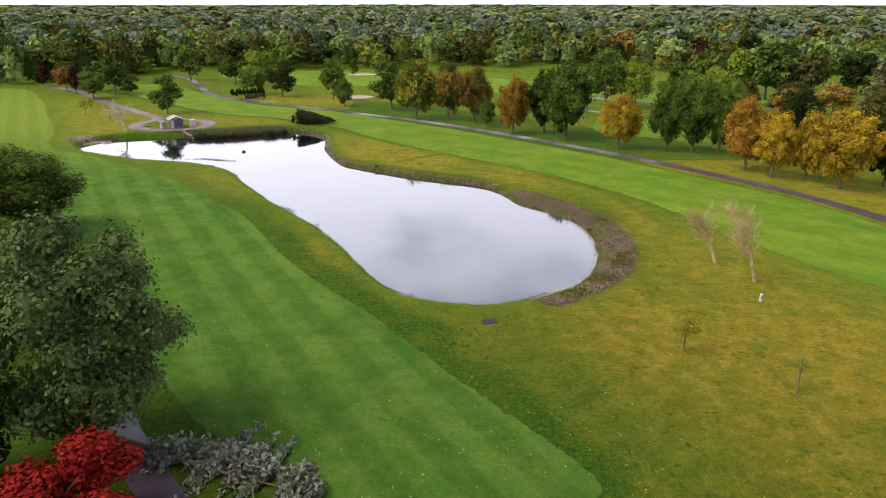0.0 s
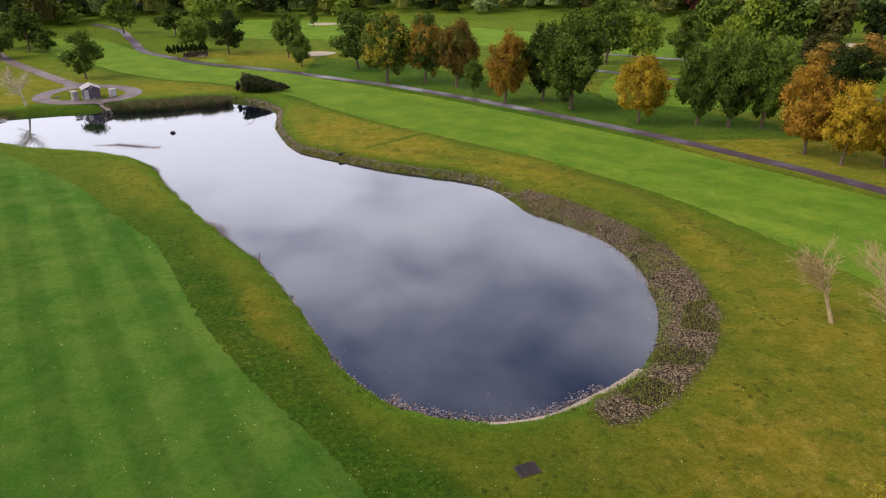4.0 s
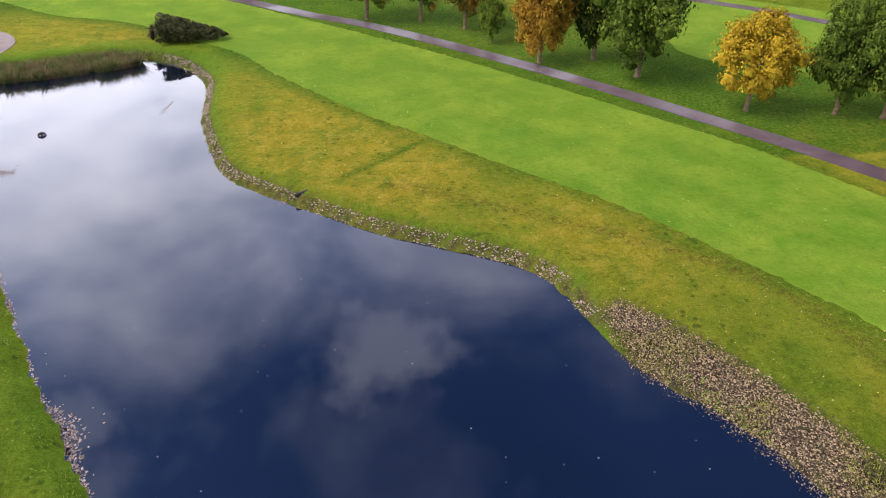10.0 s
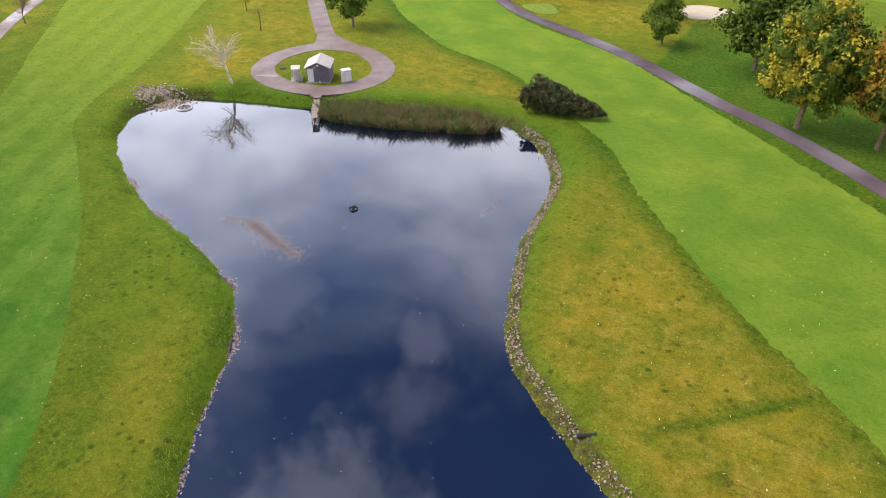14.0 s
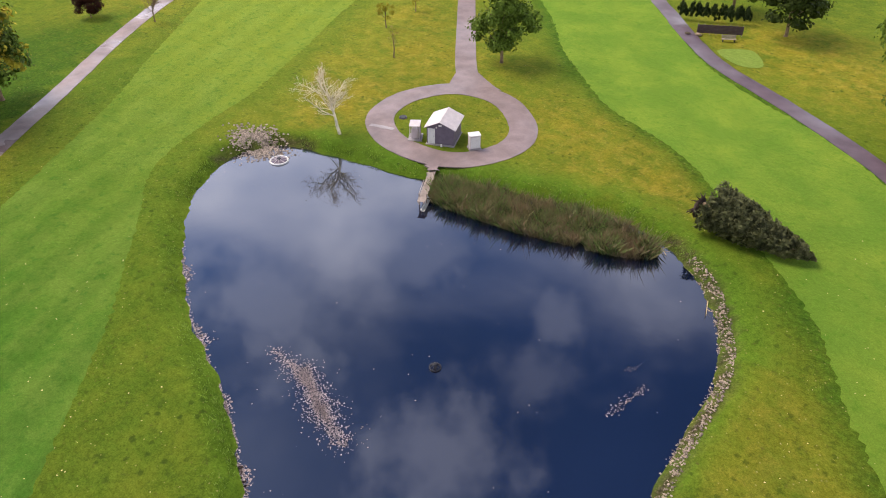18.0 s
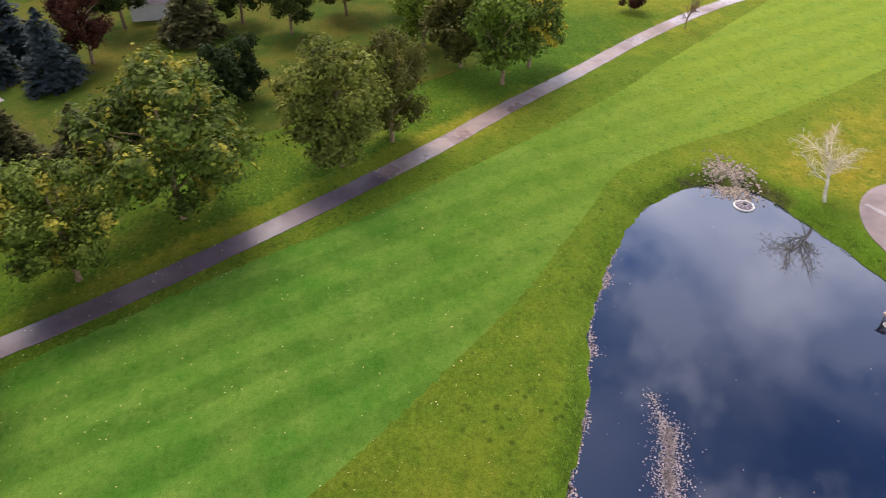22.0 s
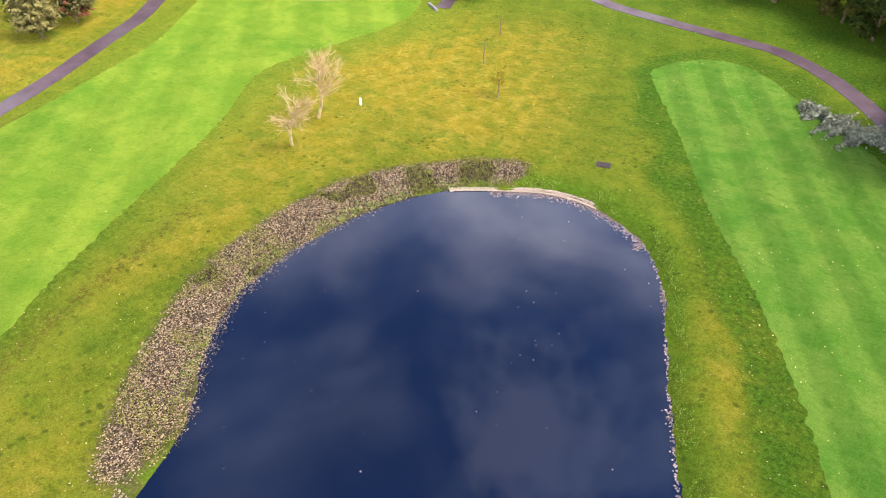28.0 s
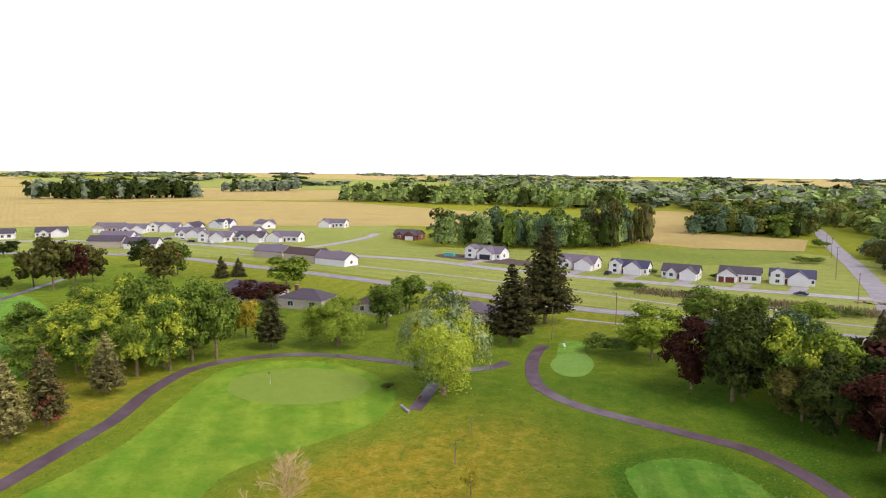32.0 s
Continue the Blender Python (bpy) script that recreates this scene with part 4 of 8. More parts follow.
def crown_cards(seed, lobes, leaves, size, height=14.0, radius=6.0, low=0.2, droop=0.0, shape="round", puff=1.0, core=0.62, tall=1.05):
    """The leaf clumps of a broad crown, in metres, about an upright axis."""
    rng = np.random.default_rng(seed)
    mid, half = height * (1 + low) / 2, height * (1 - low) / 2
    c, r = [], []
    for i in range(lobes):
        d = sphere_points(rng, 1)[0]
        k = rng.uniform(0.5, 0.92) if i > 2 else rng.uniform(0.0, 0.35)
        z = d[2] * k
        wide = 1.0
        if shape == "oval":
            wide = 0.9 if z > 0.3 else 1.0
        if shape == "flat":
            z = abs(z) * 0.9 - 0.35
        if shape == "skirt":
            # full lobes round the foot of the crown
            flat = max(0.25, math.hypot(d[0], d[1]))
            wide = (0.86 - 0.3 * abs(z)) / flat if z < 0.25 else 1.0
        if shape == "up":
            wide = 1.0 - 0.45 * max(0.0, z)
        c.append((d[0] * k * radius * wide, d[1] * k * radius * wide, mid + z * half))
        r.append(puff * rng.uniform(0.22, 0.40) * (1 - 0.15 * k))
    c, r = np.array(c), np.array(r)
    which = rng.choice(lobes, leaves, p=r ** 2 / (r ** 2).sum())
    d = sphere_points(rng, leaves)
    d[:, 2] = np.where(d[:, 2] < -0.25, -d[:, 2] * 0.6, d[:, 2])
    d /= np.linalg.norm(d, axis=1)[:, None]
    k = rng.uniform(core, 1.08, leaves) ** 0.7
    ext = np.stack([r * radius, r * radius, r * half * tall], 1)[which]
    p = c[which] + d * ext * k[:, None]
    # twiggy clusters give the outline its tufts
    cl = rng.integers(0, max(1, leaves // 9), leaves)
    off = rng.normal(0, 0.16 * radius / 6, (leaves // 9 + 1, 3))
    p = p + off[cl] + d * (np.abs(rng.normal(0, 0.22, leaves)))[:, None]
    keep = p[:, 2] > height * low * 0.7
    p, d = p[keep], d[keep]
    if droop:
        rad = np.hypot(p[:, 0], p[:, 1]) / radius
        p[:, 2] -= droop * rad ** 2 * rng.uniform(0.2, 1.0, len(p))
        p[:, 2] = np.maximum(p[:, 2], 1.0)
        d = d * 0.4 + np.column_stack([p[:, :2] / radius, np.zeros(len(p))])
    up = d + np.array([0, 0, 0.2])
    cards = leaf_cards(rng, p, up, size, 2.6 if droop else 1.6)
    if leaves < 1500:
        return cards
    # hidden solid lumps added inside each lobe keep light out of the crown
    g = np.linspace(-1, 1, 3)
    u, v = np.meshgrid(g, g)
    side = np.stack([u, v, np.ones_like(u)], -1)
    quads = []
    for a in range(3):
        for sign in (1, -1):
            f = np.roll(side * (1, 1, sign), a, -1)
            f = f / np.linalg.norm(f, axis=-1)[..., None]
            quads += [[f[y, x], f[y, x + 1], f[y + 1, x + 1], f[y + 1, x]] for y in range(2) for x in range(2)]
    ball = np.array(quads)
    ext = np.stack([r * radius, r * radius, r * half], 1) * 0.5
    lump = 1 + 0.3 * np.sin(ball @ rng.normal(0, 3, (3, 2))).mean(-1, keepdims=True)
    heart = (c[:, None, None, :] + (ball * lump)[None] * ext[:, None, None, :]).reshape(-1, 4, 3)
    if droop:
        heart[..., 2] = np.maximum(heart[..., 2] - 0.6, 1.2)
    return np.concatenate([cards, heart[heart[:, :, 2].min(1) > height * low * 0.8]])


def tube(verts, faces, a, b, r0, r1, sides=5):
    a, b = np.array(a, float), np.array(b, float)
    d = b - a
    d /= np.linalg.norm(d) + 1e-9
    u = np.cross(d, (0.31, 0.17, 0.93) if abs(d[2]) < 0.9 else (1, 0, 0))
    u /= np.linalg.norm(u)
    w = np.cross(d, u)
    k = len(verts)
    for p, r in ((a, r0), (b, r1)):
        for i in range(sides):
            t = 2 * math.pi * i / sides
            verts.append(tuple(p + (u * math.cos(t) + w * math.sin(t)) * r))
    for i in range(sides):
        j = (i + 1) % sides
        faces.append((k + i, k + j, k + sides + j, k + sides + i))


def trunk_mesh(name, seed, height=14.0, radius=6.0, girth=0.34, fork=0.28, limbs=7, material=None):
    rng = np.random.default_rng(seed)
    verts, faces = [], []
    p, r = np.array((0.0, 0.0, -0.25)), girth * 1.35
    line = [(p, r)]
    for z, k in ((0.35, 1.0), (height * fork, 0.85), (height * 0.55, 0.55), (height * 0.82, 0.2)):
        q = np.array((rng.normal(0, 0.12), rng.normal(0, 0.12), z))
        tube(verts, faces, p, q, r, girth * k, 8)
        p, r = q, girth * k
        line.append((p, r))
    for i in range(limbs):
        a = 2 * math.pi * (i + rng.uniform(-0.3, 0.3)) / limbs
        z0 = height * rng.uniform(fork * 0.75, 0.55)
        reach = radius * rng.uniform(0.45, 0.75)
        q0 = np.array((0, 0, z0))
        q1 = q0 + np.array((math.cos(a) * reach * 0.5, math.sin(a) * reach * 0.5, height * 0.13))
        q2 = q0 + np.array((math.cos(a + 0.2) * reach, math.sin(a + 0.2) * reach, height * rng.uniform(0.2, 0.33)))
        tube(verts, faces, q0, q1, girth * 0.42, girth * 0.28)
        tube(verts, faces, q1, q2, girth * 0.28, girth * 0.1)
    me = bpy.data.meshes.new(name)
    me.from_pydata(verts, [], faces)
    me.shade_smooth()
    me.materials.append(material or M_BARK)
    return me


def conifer_cards(seed, tiers, per, size, height=12.0, radius=3.5, low=0.06, ragged=0.34, taper=0.74):
    rng = np.random.default_rng(seed)
    pts, nrm = [], []
    for i in range(tiers):
        f = i / (tiers - 1)
        z = height * (low + (0.985 - low) * f)
        rad = radius * (1 - f) ** taper + 0.12
        arms = max(4, int(15 * (1 - f) + 4))
        for k in range(arms):
            a = rng.uniform(0, 2 * math.pi)
            reach = rad * rng.uniform(1 - ragged * 1.6, 1 + ragged * 0.5)
            n = max(3, int(per * (0.25 + reach / radius)))
            s = np.sqrt(rng.uniform(0.06, 1.0, n))
            side = rng.normal(0, 0.10, n) * (0.4 + s) * reach * 1.2
            x = np.cos(a) * s * reach - np.sin(a) * side
            y = np.sin(a) * s * reach + np.cos(a) * side
            zz = z - s * s * reach * 0.28 + rng.normal(0, 0.10, n)
            pts.append(np.column_stack([x, y, zz]))
            nrm.append(np.column_stack([np.cos(a) * 0.5 * np.ones(n), np.sin(a) * 0.5 * np.ones(n), np.full(n, 0.9)]))
    return leaf_cards(rng, np.vstack(pts), np.vstack(nrm), size, 2.4)


def whorl_cards(seed, tiers, per, size, height=12.0, radius=3.5, low=0.16):
    """A spruce crown of separate boughs, each a row of needle tufts, with gaps between the whorls."""
    rng = np.random.default_rng(seed)
    pts, nrm = [], []
    for i in range(tiers):
        f = i / (tiers - 1)
        z0 = height * (low + (0.97 - low) * f)
        wide = radius * min(1.0, 0.72 + 2.2 * f) * (1 - f) ** 0.72 + 0.15
        arms = max(5, int(11 * (1 - f) + 5))
        turn = rng.uniform(0, 2 * math.pi)
        for k in range(arms):
            a = turn + 2 * math.pi * (k + rng.uniform(-0.35, 0.35)) / arms
            reach = wide * rng.uniform(0.62, 1.12)
            tufts = max(2, int(reach / 0.42))
            for j in range(tufts):
                s = (j + 0.6) / tufts
                n = max(3, int(per * (0.5 + 0.5 * s)))
                c = np.array((math.cos(a) * s * reach, math.sin(a) * s * reach, z0 - 0.30 * reach * s + 0.22 * reach * s ** 3 + rng.normal(0, 0.08)))
                spread = np.array((0.20, 0.20, 0.10)) * (0.7 + 0.5 * reach / radius)
                pts.append(c + rng.normal(0, 1, (n, 3)) * spread)
                nrm.append(np.tile((math.cos(a) * 0.35, math.sin(a) * 0.35, 0.9), (n, 1)))
    p = np.vstack(pts)
    p[:, 2] = np.minimum(p[:, 2], height)
    return leaf_cards(rng, p, np.vstack(nrm), size, 2.2)


CROWNS = {}


def crown(kind, i):
    key = kind, i
    if key not in CROWNS:
        if kind == "broad":
            q = crown_cards(10 + i, 26, 7800, 0.39, low=0.08, shape=("skirt", "oval", "up", "skirt", "round")[i % 5])
        elif kind == "fine":
            q = crown_cards(30 + i, 58, 10500, 0.26, low=0.05, shape=("skirt", "round", "skirt", "oval")[i % 4], puff=0.86, core=0.4)
        elif kind == "row":
            q = crown_cards(150 + i, 90, 12500, 0.25, low=0.12, shape=("oval", "round", "skirt", "oval")[i % 4], puff=0.86, core=0.3)
        elif kind == "oak":
            q = crown_cards(40 + i, 80, 34000, 0.18, low=0.05, shape="round", puff=0.8, core=0.5)
        elif kind == "tall":
            q = crown_cards(50 + i, 26, 7800, 0.37, low=0.08, shape="up")
        elif kind == "round":
            q = crown_cards(60 + i, 30, 9000, 0.36, low=0.03, shape="round")
        elif kind == "willow":
            q = crown_cards(70 + i, 40, 24000, 0.17, low=0.16, droop=3.8)
        elif kind == "needled":
            q = whorl_cards(80 + i, 22, 11, 0.24)
        elif kind == "spruce":
            q = conifer_cards(80 + i, 34, 14, 0.34)
        elif kind == "cedar":
            q = crown_cards(90 + i, 26, 3400, 0.5, low=-0.02, shape="up")
        elif kind == "bush":
            q = crown_cards(100 + i, 16, 1700, 0.58, low=-0.05, shape="flat")
        elif kind == "sapling":
            q = crown_cards(110 + i, 14, 1100, 0.42, low=0.28)
        elif kind == "wisp":
            q = crown_cards(115 + i, 10, 220, 0.34, low=0.3, shape="up")
        elif kind == "hedge":
            q = crown_cards(95 + i, 18, 1800, 0.62, low=-0.02, shape="up")
        elif kind == "lite":
            q = crown_cards(10 + i, 46, 5200, 0.36, low=0.13, core=0.45, puff=0.92, shape=("skirt", "oval", "up", "skirt", "round")[i % 5])
        elif kind == "distant":
            q = crown_cards(10 + i, 30, 1900, 0.72, low=0.12, core=0.4, shape=("skirt", "oval", "up", "skirt", "round")[i % 5])
        elif kind == "wood":
            q = crown_cards(120 + i, 16, 950, 0.95, low=0.05, shape=("round", "up", "oval")[i % 3])
        else:
            q = crown_cards(130 + i, 10, 260, 1.9, low=0.0, shape=("round", "up")[i % 2])
        CROWNS[key] = quads_mesh(kind + "_crown", q, LEAF["green"])
    return CROWNS[key]


TRUNKS = {"broad": trunk_mesh("trunk", 1), "oak": trunk_mesh("trunk", 2, girth=0.5, limbs=9), "tall": trunk_mesh("trunk", 3, girth=0.3, fork=0.2), "willow": trunk_mesh("trunk", 4, girth=0.55),
          "spruce": trunk_mesh("trunk", 5, height=12.0, radius=0.8, girth=0.22, limbs=0), "sapling": trunk_mesh("trunk", 6, girth=0.42, limbs=3)}
TRUNKS["needled"] = TRUNKS["spruce"]
REF = {"spruce": (12.0, 3.5), "needled": (12.0, 3.5)}
TREE_RNG = random.Random(4)


ROW = "row of trees along the east cart path"


def tree(x, y, h, r, kind, colour, label, group="", name="tree", category="tree", lean=(0, 0)):
    if len(label.split()) < 4:
        label += " standing on the lawn"
    first_kind = kind
    if kind == "spruce" and (40 < x < 102 or -96 < x < -55 and 55 < y < 105):
        kind = "needled"
    if group == ROW and x > -10:
        kind = "row"
    elif kind in ("broad", "tall", "round") and math.hypot(x + 15, y - 110) > 178:
        kind = "distant"
    elif kind in ("broad", "tall", "round") and max(abs(x + 10) - 105, y - 215, 5 - y, 0) > 0 and h > 5:
        kind = "lite"
    elif kind in ("broad", "tall", "round") and x < -38 and x > -128 and y > 42 and h > 6:
        kind = "fine"
    ob = base(name, x, y, 0, TREE_RNG.uniform(0, 360), label, category, group)
    rh, rr = REF.get(kind, (14.0, 6.0))
    variants = {"broad": 5, "lite": 5, "distant": 5, "spruce": 3, "needled": 3, "oak": 1, "fine": 4, "willow": 2, "tall": 3, "wood": 4, "bush": 2}.get(first_kind if kind == "row" else kind, 2)
    c = new("crown", crown(kind, TREE_RNG.randrange(variants)))
    c.parent = ob
    full = 1.08 if kind == "row" else 1.24 if group == ROW else 1.1
    c.scale = (full * r / rr, full * r / rr, 1.02 * h / rh)
    if kind == "row":
        c.location.z = -0.045 * h
    if kind in ("broad", "tall", "lite", "distant"):
        # the crown hangs low over the trunk
        c.scale.z = 1.06 * h / rh
        c.location.z = -0.03 * h
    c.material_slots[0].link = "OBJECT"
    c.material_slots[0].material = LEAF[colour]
    if kind == "spruce" and y > 20 and x < 0:
        c.scale.x *= 1.18
        c.scale.y *= 1.18
    if kind not in ("bush", "cedar", "hedge"):
        t = new("trunk", TRUNKS.get("sapling" if kind == "wisp" else kind, TRUNKS["broad"]))
        t.parent = ob
        g = 0.5 * (r / rr + h / rh)
        t.scale = (g, g, h / rh)
    if lean != (0, 0):
        ob.rotation_euler.x, ob.rotation_euler.y = radians(lean[0]), radians(lean[1])
    return ob


GREEN_L = "full green broad-leaved tree on the grass"
# x, y, height, radius, kind, colour, label
NORTH_TREES_A = (
    (-7.7, 206.7, 16.3, 6.4, "broad", "turning", "half-yellowed green broad-leaved tree beside the cart path", ROW), (-16.2, 225.9, 14.8, 5.9, "broad", "green", "tall green tree behind the cart path", ROW), (1.5, 204.7, 16.3, 4.6, "broad", "rusting", "slender green and rusting tree in the row", ROW),
    (8.6, 199.7, 16.0, 4.7, "broad", "umber", "brown and orange autumn tree in the row", ROW), (12.0, 192.2, 7.5, 2.3, "broad", "green", "small young green tree in the row", ROW), (17.9, 182.2, 14.7, 4.6, "tall", "rust", "rust-orange autumn tree beside the path", ROW),
    (26.1, 182.8, 16.7, 4.4, "broad", "dark", "dark green tree in the row", ROW), (30.4, 175.4, 18.8, 6.6, "oak", "oak", "large full green tree beside the path", ROW), (40.5, 162.5, 12.6, 4.8, "round", "gold", "round golden-orange maple beside the path", ROW),
    (51.0, 160.6, 15.8, 4.2, "tall", "green", "tall green tree in a tight group", ROW), (56.3, 159.0, 17.8, 5.2, "broad", "green", "tallest green tree of a group", ROW), (61.7, 157.1, 17.4, 4.6, "tall", "green", "green tree at the end of a group", ROW),
    (60.9, 140.4, 14.8, 4.7, "broad", "rust", "golden-brown autumn tree by the path", ROW), (63.5, 134.1, 13.2, 3.8, "broad", "gold", "orange-gold autumn tree by the path", ROW), (69.4, 132.7, 13.3, 3.8, "broad", "gold", "golden autumn tree by the path", ROW),
    (72.5, 125.8, 14.9, 6.0, "broad", "gold", "broad golden-yellow autumn tree", ROW), (81.5, 127.5, 14.5, 4.6, "broad", "dark", "dark tree behind yellow trees", ROW), (51.9, 229.9, 16.6, 6.0, "broad", "green", GREEN_L, ""),
    (60.5, 226, 15.5, 5.5, "broad", "light", GREEN_L, ""), (73.5, 275.3, 12, 5.0, "broad", "green", GREEN_L, ""), (74, 230, 13, 5.2, "broad", "green", GREEN_L, ""),
    (84, 226, 12, 4.6, "broad", "light", GREEN_L, ""), (95.3, 262, 15, 6.5, "broad", "green", GREEN_L, ""), (103.5, 252, 16.5, 6.5, "broad", "light", GREEN_L, ""),
)
NORTH_TREES_B = (
    (111, 248, 17.5, 7.0, "broad", "green", GREEN_L, ""), (122, 246, 16.5, 6.5, "broad", "brown", "olive autumn tree on the course", ""), (108, 229, 9, 4.0, "spruce", "spruce", "dark spruce on the course", ""),
    (101, 236, 8, 3.2, "spruce", "spruce", "dark spruce on the course", ""), (128, 213, 15.5, 5.0, "spruce", "tan", "brownish spruce on the course", ""), (106, 216, 9, 4.6, "broad", "brown", "low olive tree between larger ones", ""),
    (115, 211, 9.5, 5.0, "broad", "amber", "golden tree behind the path", ""), (97, 200, 9, 4.5, "broad", "amber", "small amber tree behind the path", ""), (136, 222, 14, 6.0, "broad", "dark", "dark tree on the course", ""),
    (141, 275, 15, 7, "broad", "green", GREEN_L, ""), (150, 262, 14, 6.5, "broad", "dark", "dark tree on the course", ""), (86, 172, 12, 5.0, "broad", "dark", "dark tree behind the row", ""),
    (98, 160, 13, 5.4, "broad", "brown", "olive-brown tree behind the row", ""), (106, 143, 13, 5.2, "broad", "amber", "amber tree behind the row", ""), (-83.0, 215.5, 10.8, 4.5, "round", "green", "rounded green tree beside the drive", ""),
    (-113.9, 262.6, 6.4, 3.2, "round", "green", "small rounded green tree", ""), (-121.4, 250.0, 10.0, 4.9, "broad", "green", GREEN_L, ""), (-120, 264.2, 12.7, 4.6, "broad", "green", GREEN_L, ""),
    (-129, 272, 12, 5.0, "broad", "green", GREEN_L, ""), (-142.2, 272.7, 8.2, 3.6, "broad", "orange", "small orange autumn tree", ""), (-134.4, 264.2, 8.8, 2.6, "tall", "red", "narrow dark red tree", ""),
    (-157.6, 285.6, 7.3, 2.8, "tall", "red", "small reddish tree", ""), (-107.3, 308.7, 13.3, 5.6, "broad", "green", GREEN_L, ""), (-85.1, 297.9, 10.2, 6.2, "broad", "green", GREEN_L, ""),
)
NORTH_TREES_C = (
    (-73.8, 289.8, 13.9, 5.6, "broad", "light", GREEN_L, ""), (-57.0, 256.0, 11.4, 5.6, "broad", "dark", "dark green tree near the tee", ""), (-69, 262, 10.5, 5.0, "broad", "green", GREEN_L, ""),
    (-37.5, 246.5, 13.5, 4.2, "tall", "green", "narrow upright green tree", ""), (-31.8, 231.5, 8.3, 3.2, "round", "green", "small rounded green tree by a bunker", ""), (-39.5, 323, 8.2, 1.9, "tall", "green", "small narrow tree on the far course", ""),
    (-148, 182, 4.6, 2.3, "round", "red", "small russet tree beside the path", ""), (-123, 158.5, 13.0, 5.4, "broad", "turning", "yellowing tree over the cart path", ""), (-117, 153.5, 13.5, 5.6, "broad", "green", GREEN_L, ""),
    (-124, 148, 12.3, 5.4, "broad", "brown", "olive tree by the garden edge", ""),
)
for x, y, h, r, kind, colour, label, group in NORTH_TREES_A + NORTH_TREES_B + NORTH_TREES_C:
    tree(x, y, h, r, kind, colour, label, group)

SOUTH = "grove beside the south cart path"
GARDEN = "garden trees along the west cart path"
SOUTH_TREES_A = (
    (219.6, 40.2, 11.9, 6.3, "round", "green", GREEN_L, ""), (201, 54.5, 7.8, 4.8, "round", "dark", "dark rounded tree", ""), (228.4, 26.2, 4.4, 1.9, "tall", "dark", "small dark tree", ""),
    (319, -12, 7.7, 5.9, "round", "dark", "dark rounded tree near the houses", ""), (217.4, 16.6, 16.9, 6.5, "broad", "brown", "dark olive pine-like tree in a cluster", ""), (218.4, 8.7, 13.7, 4.5, "broad", "red", "reddish tree in a cluster", ""),
    (223.1, 0.1, 12.3, 4.8, "tall", "brown", "dark tree in a cluster", ""), (228, 18, 13, 5, "broad", "brown", "dark tree in a cluster", ""), (244.6, -31.9, 11.7, 5, "broad", "dark", "dark tree by the road", ""),
    (199.1, -12.2, 14.1, 6.7, "round", "brown", "large dense olive tree", ""), (214, -28, 12.5, 5, "round", "green", GREEN_L, ""), (195.1, -33.5, 7.8, 3.0, "spruce", "spruce", "dark young spruce by the road", ""),
    (192.7, -39.4, 7.0, 2.8, "spruce", "spruce", "dark young spruce by the road", ""), (162.6, -35.6, 10.3, 7.1, "broad", "light", "light green tree behind a house", ""), (144, -8, 8.6, 8.0, "bush", "red", "wide dark red tree over a roof", ""),
    (90.3, 15.3, 11.6, 6.7, "willow", "light", "weeping green tree behind the green", ""), (101.1, 25.7, 13.3, 3.7, "spruce", "spruce", "dark spruce beside the path", ""), (113, 23, 9.8, 3.0, "broad", "yellow", "small yellowing tree", ""),
    (103, 39.2, 16.3, 4.4, "broad", "green", GREEN_L, SOUTH), (105.8, 43.4, 17.1, 5.2, "broad", "green", GREEN_L, SOUTH), (103.0, 50.5, 14.1, 5.0, "broad", "grove", "light green tree of the grove", SOUTH),
    (104.7, 56.5, 13.5, 4.6, "broad", "grove", "light green tree of the grove", SOUTH), (112, 48, 16, 5.5, "broad", "green", GREEN_L, SOUTH), (112, 58, 12.5, 5.2, "broad", "grove", "light green tree of the grove", SOUTH),
)
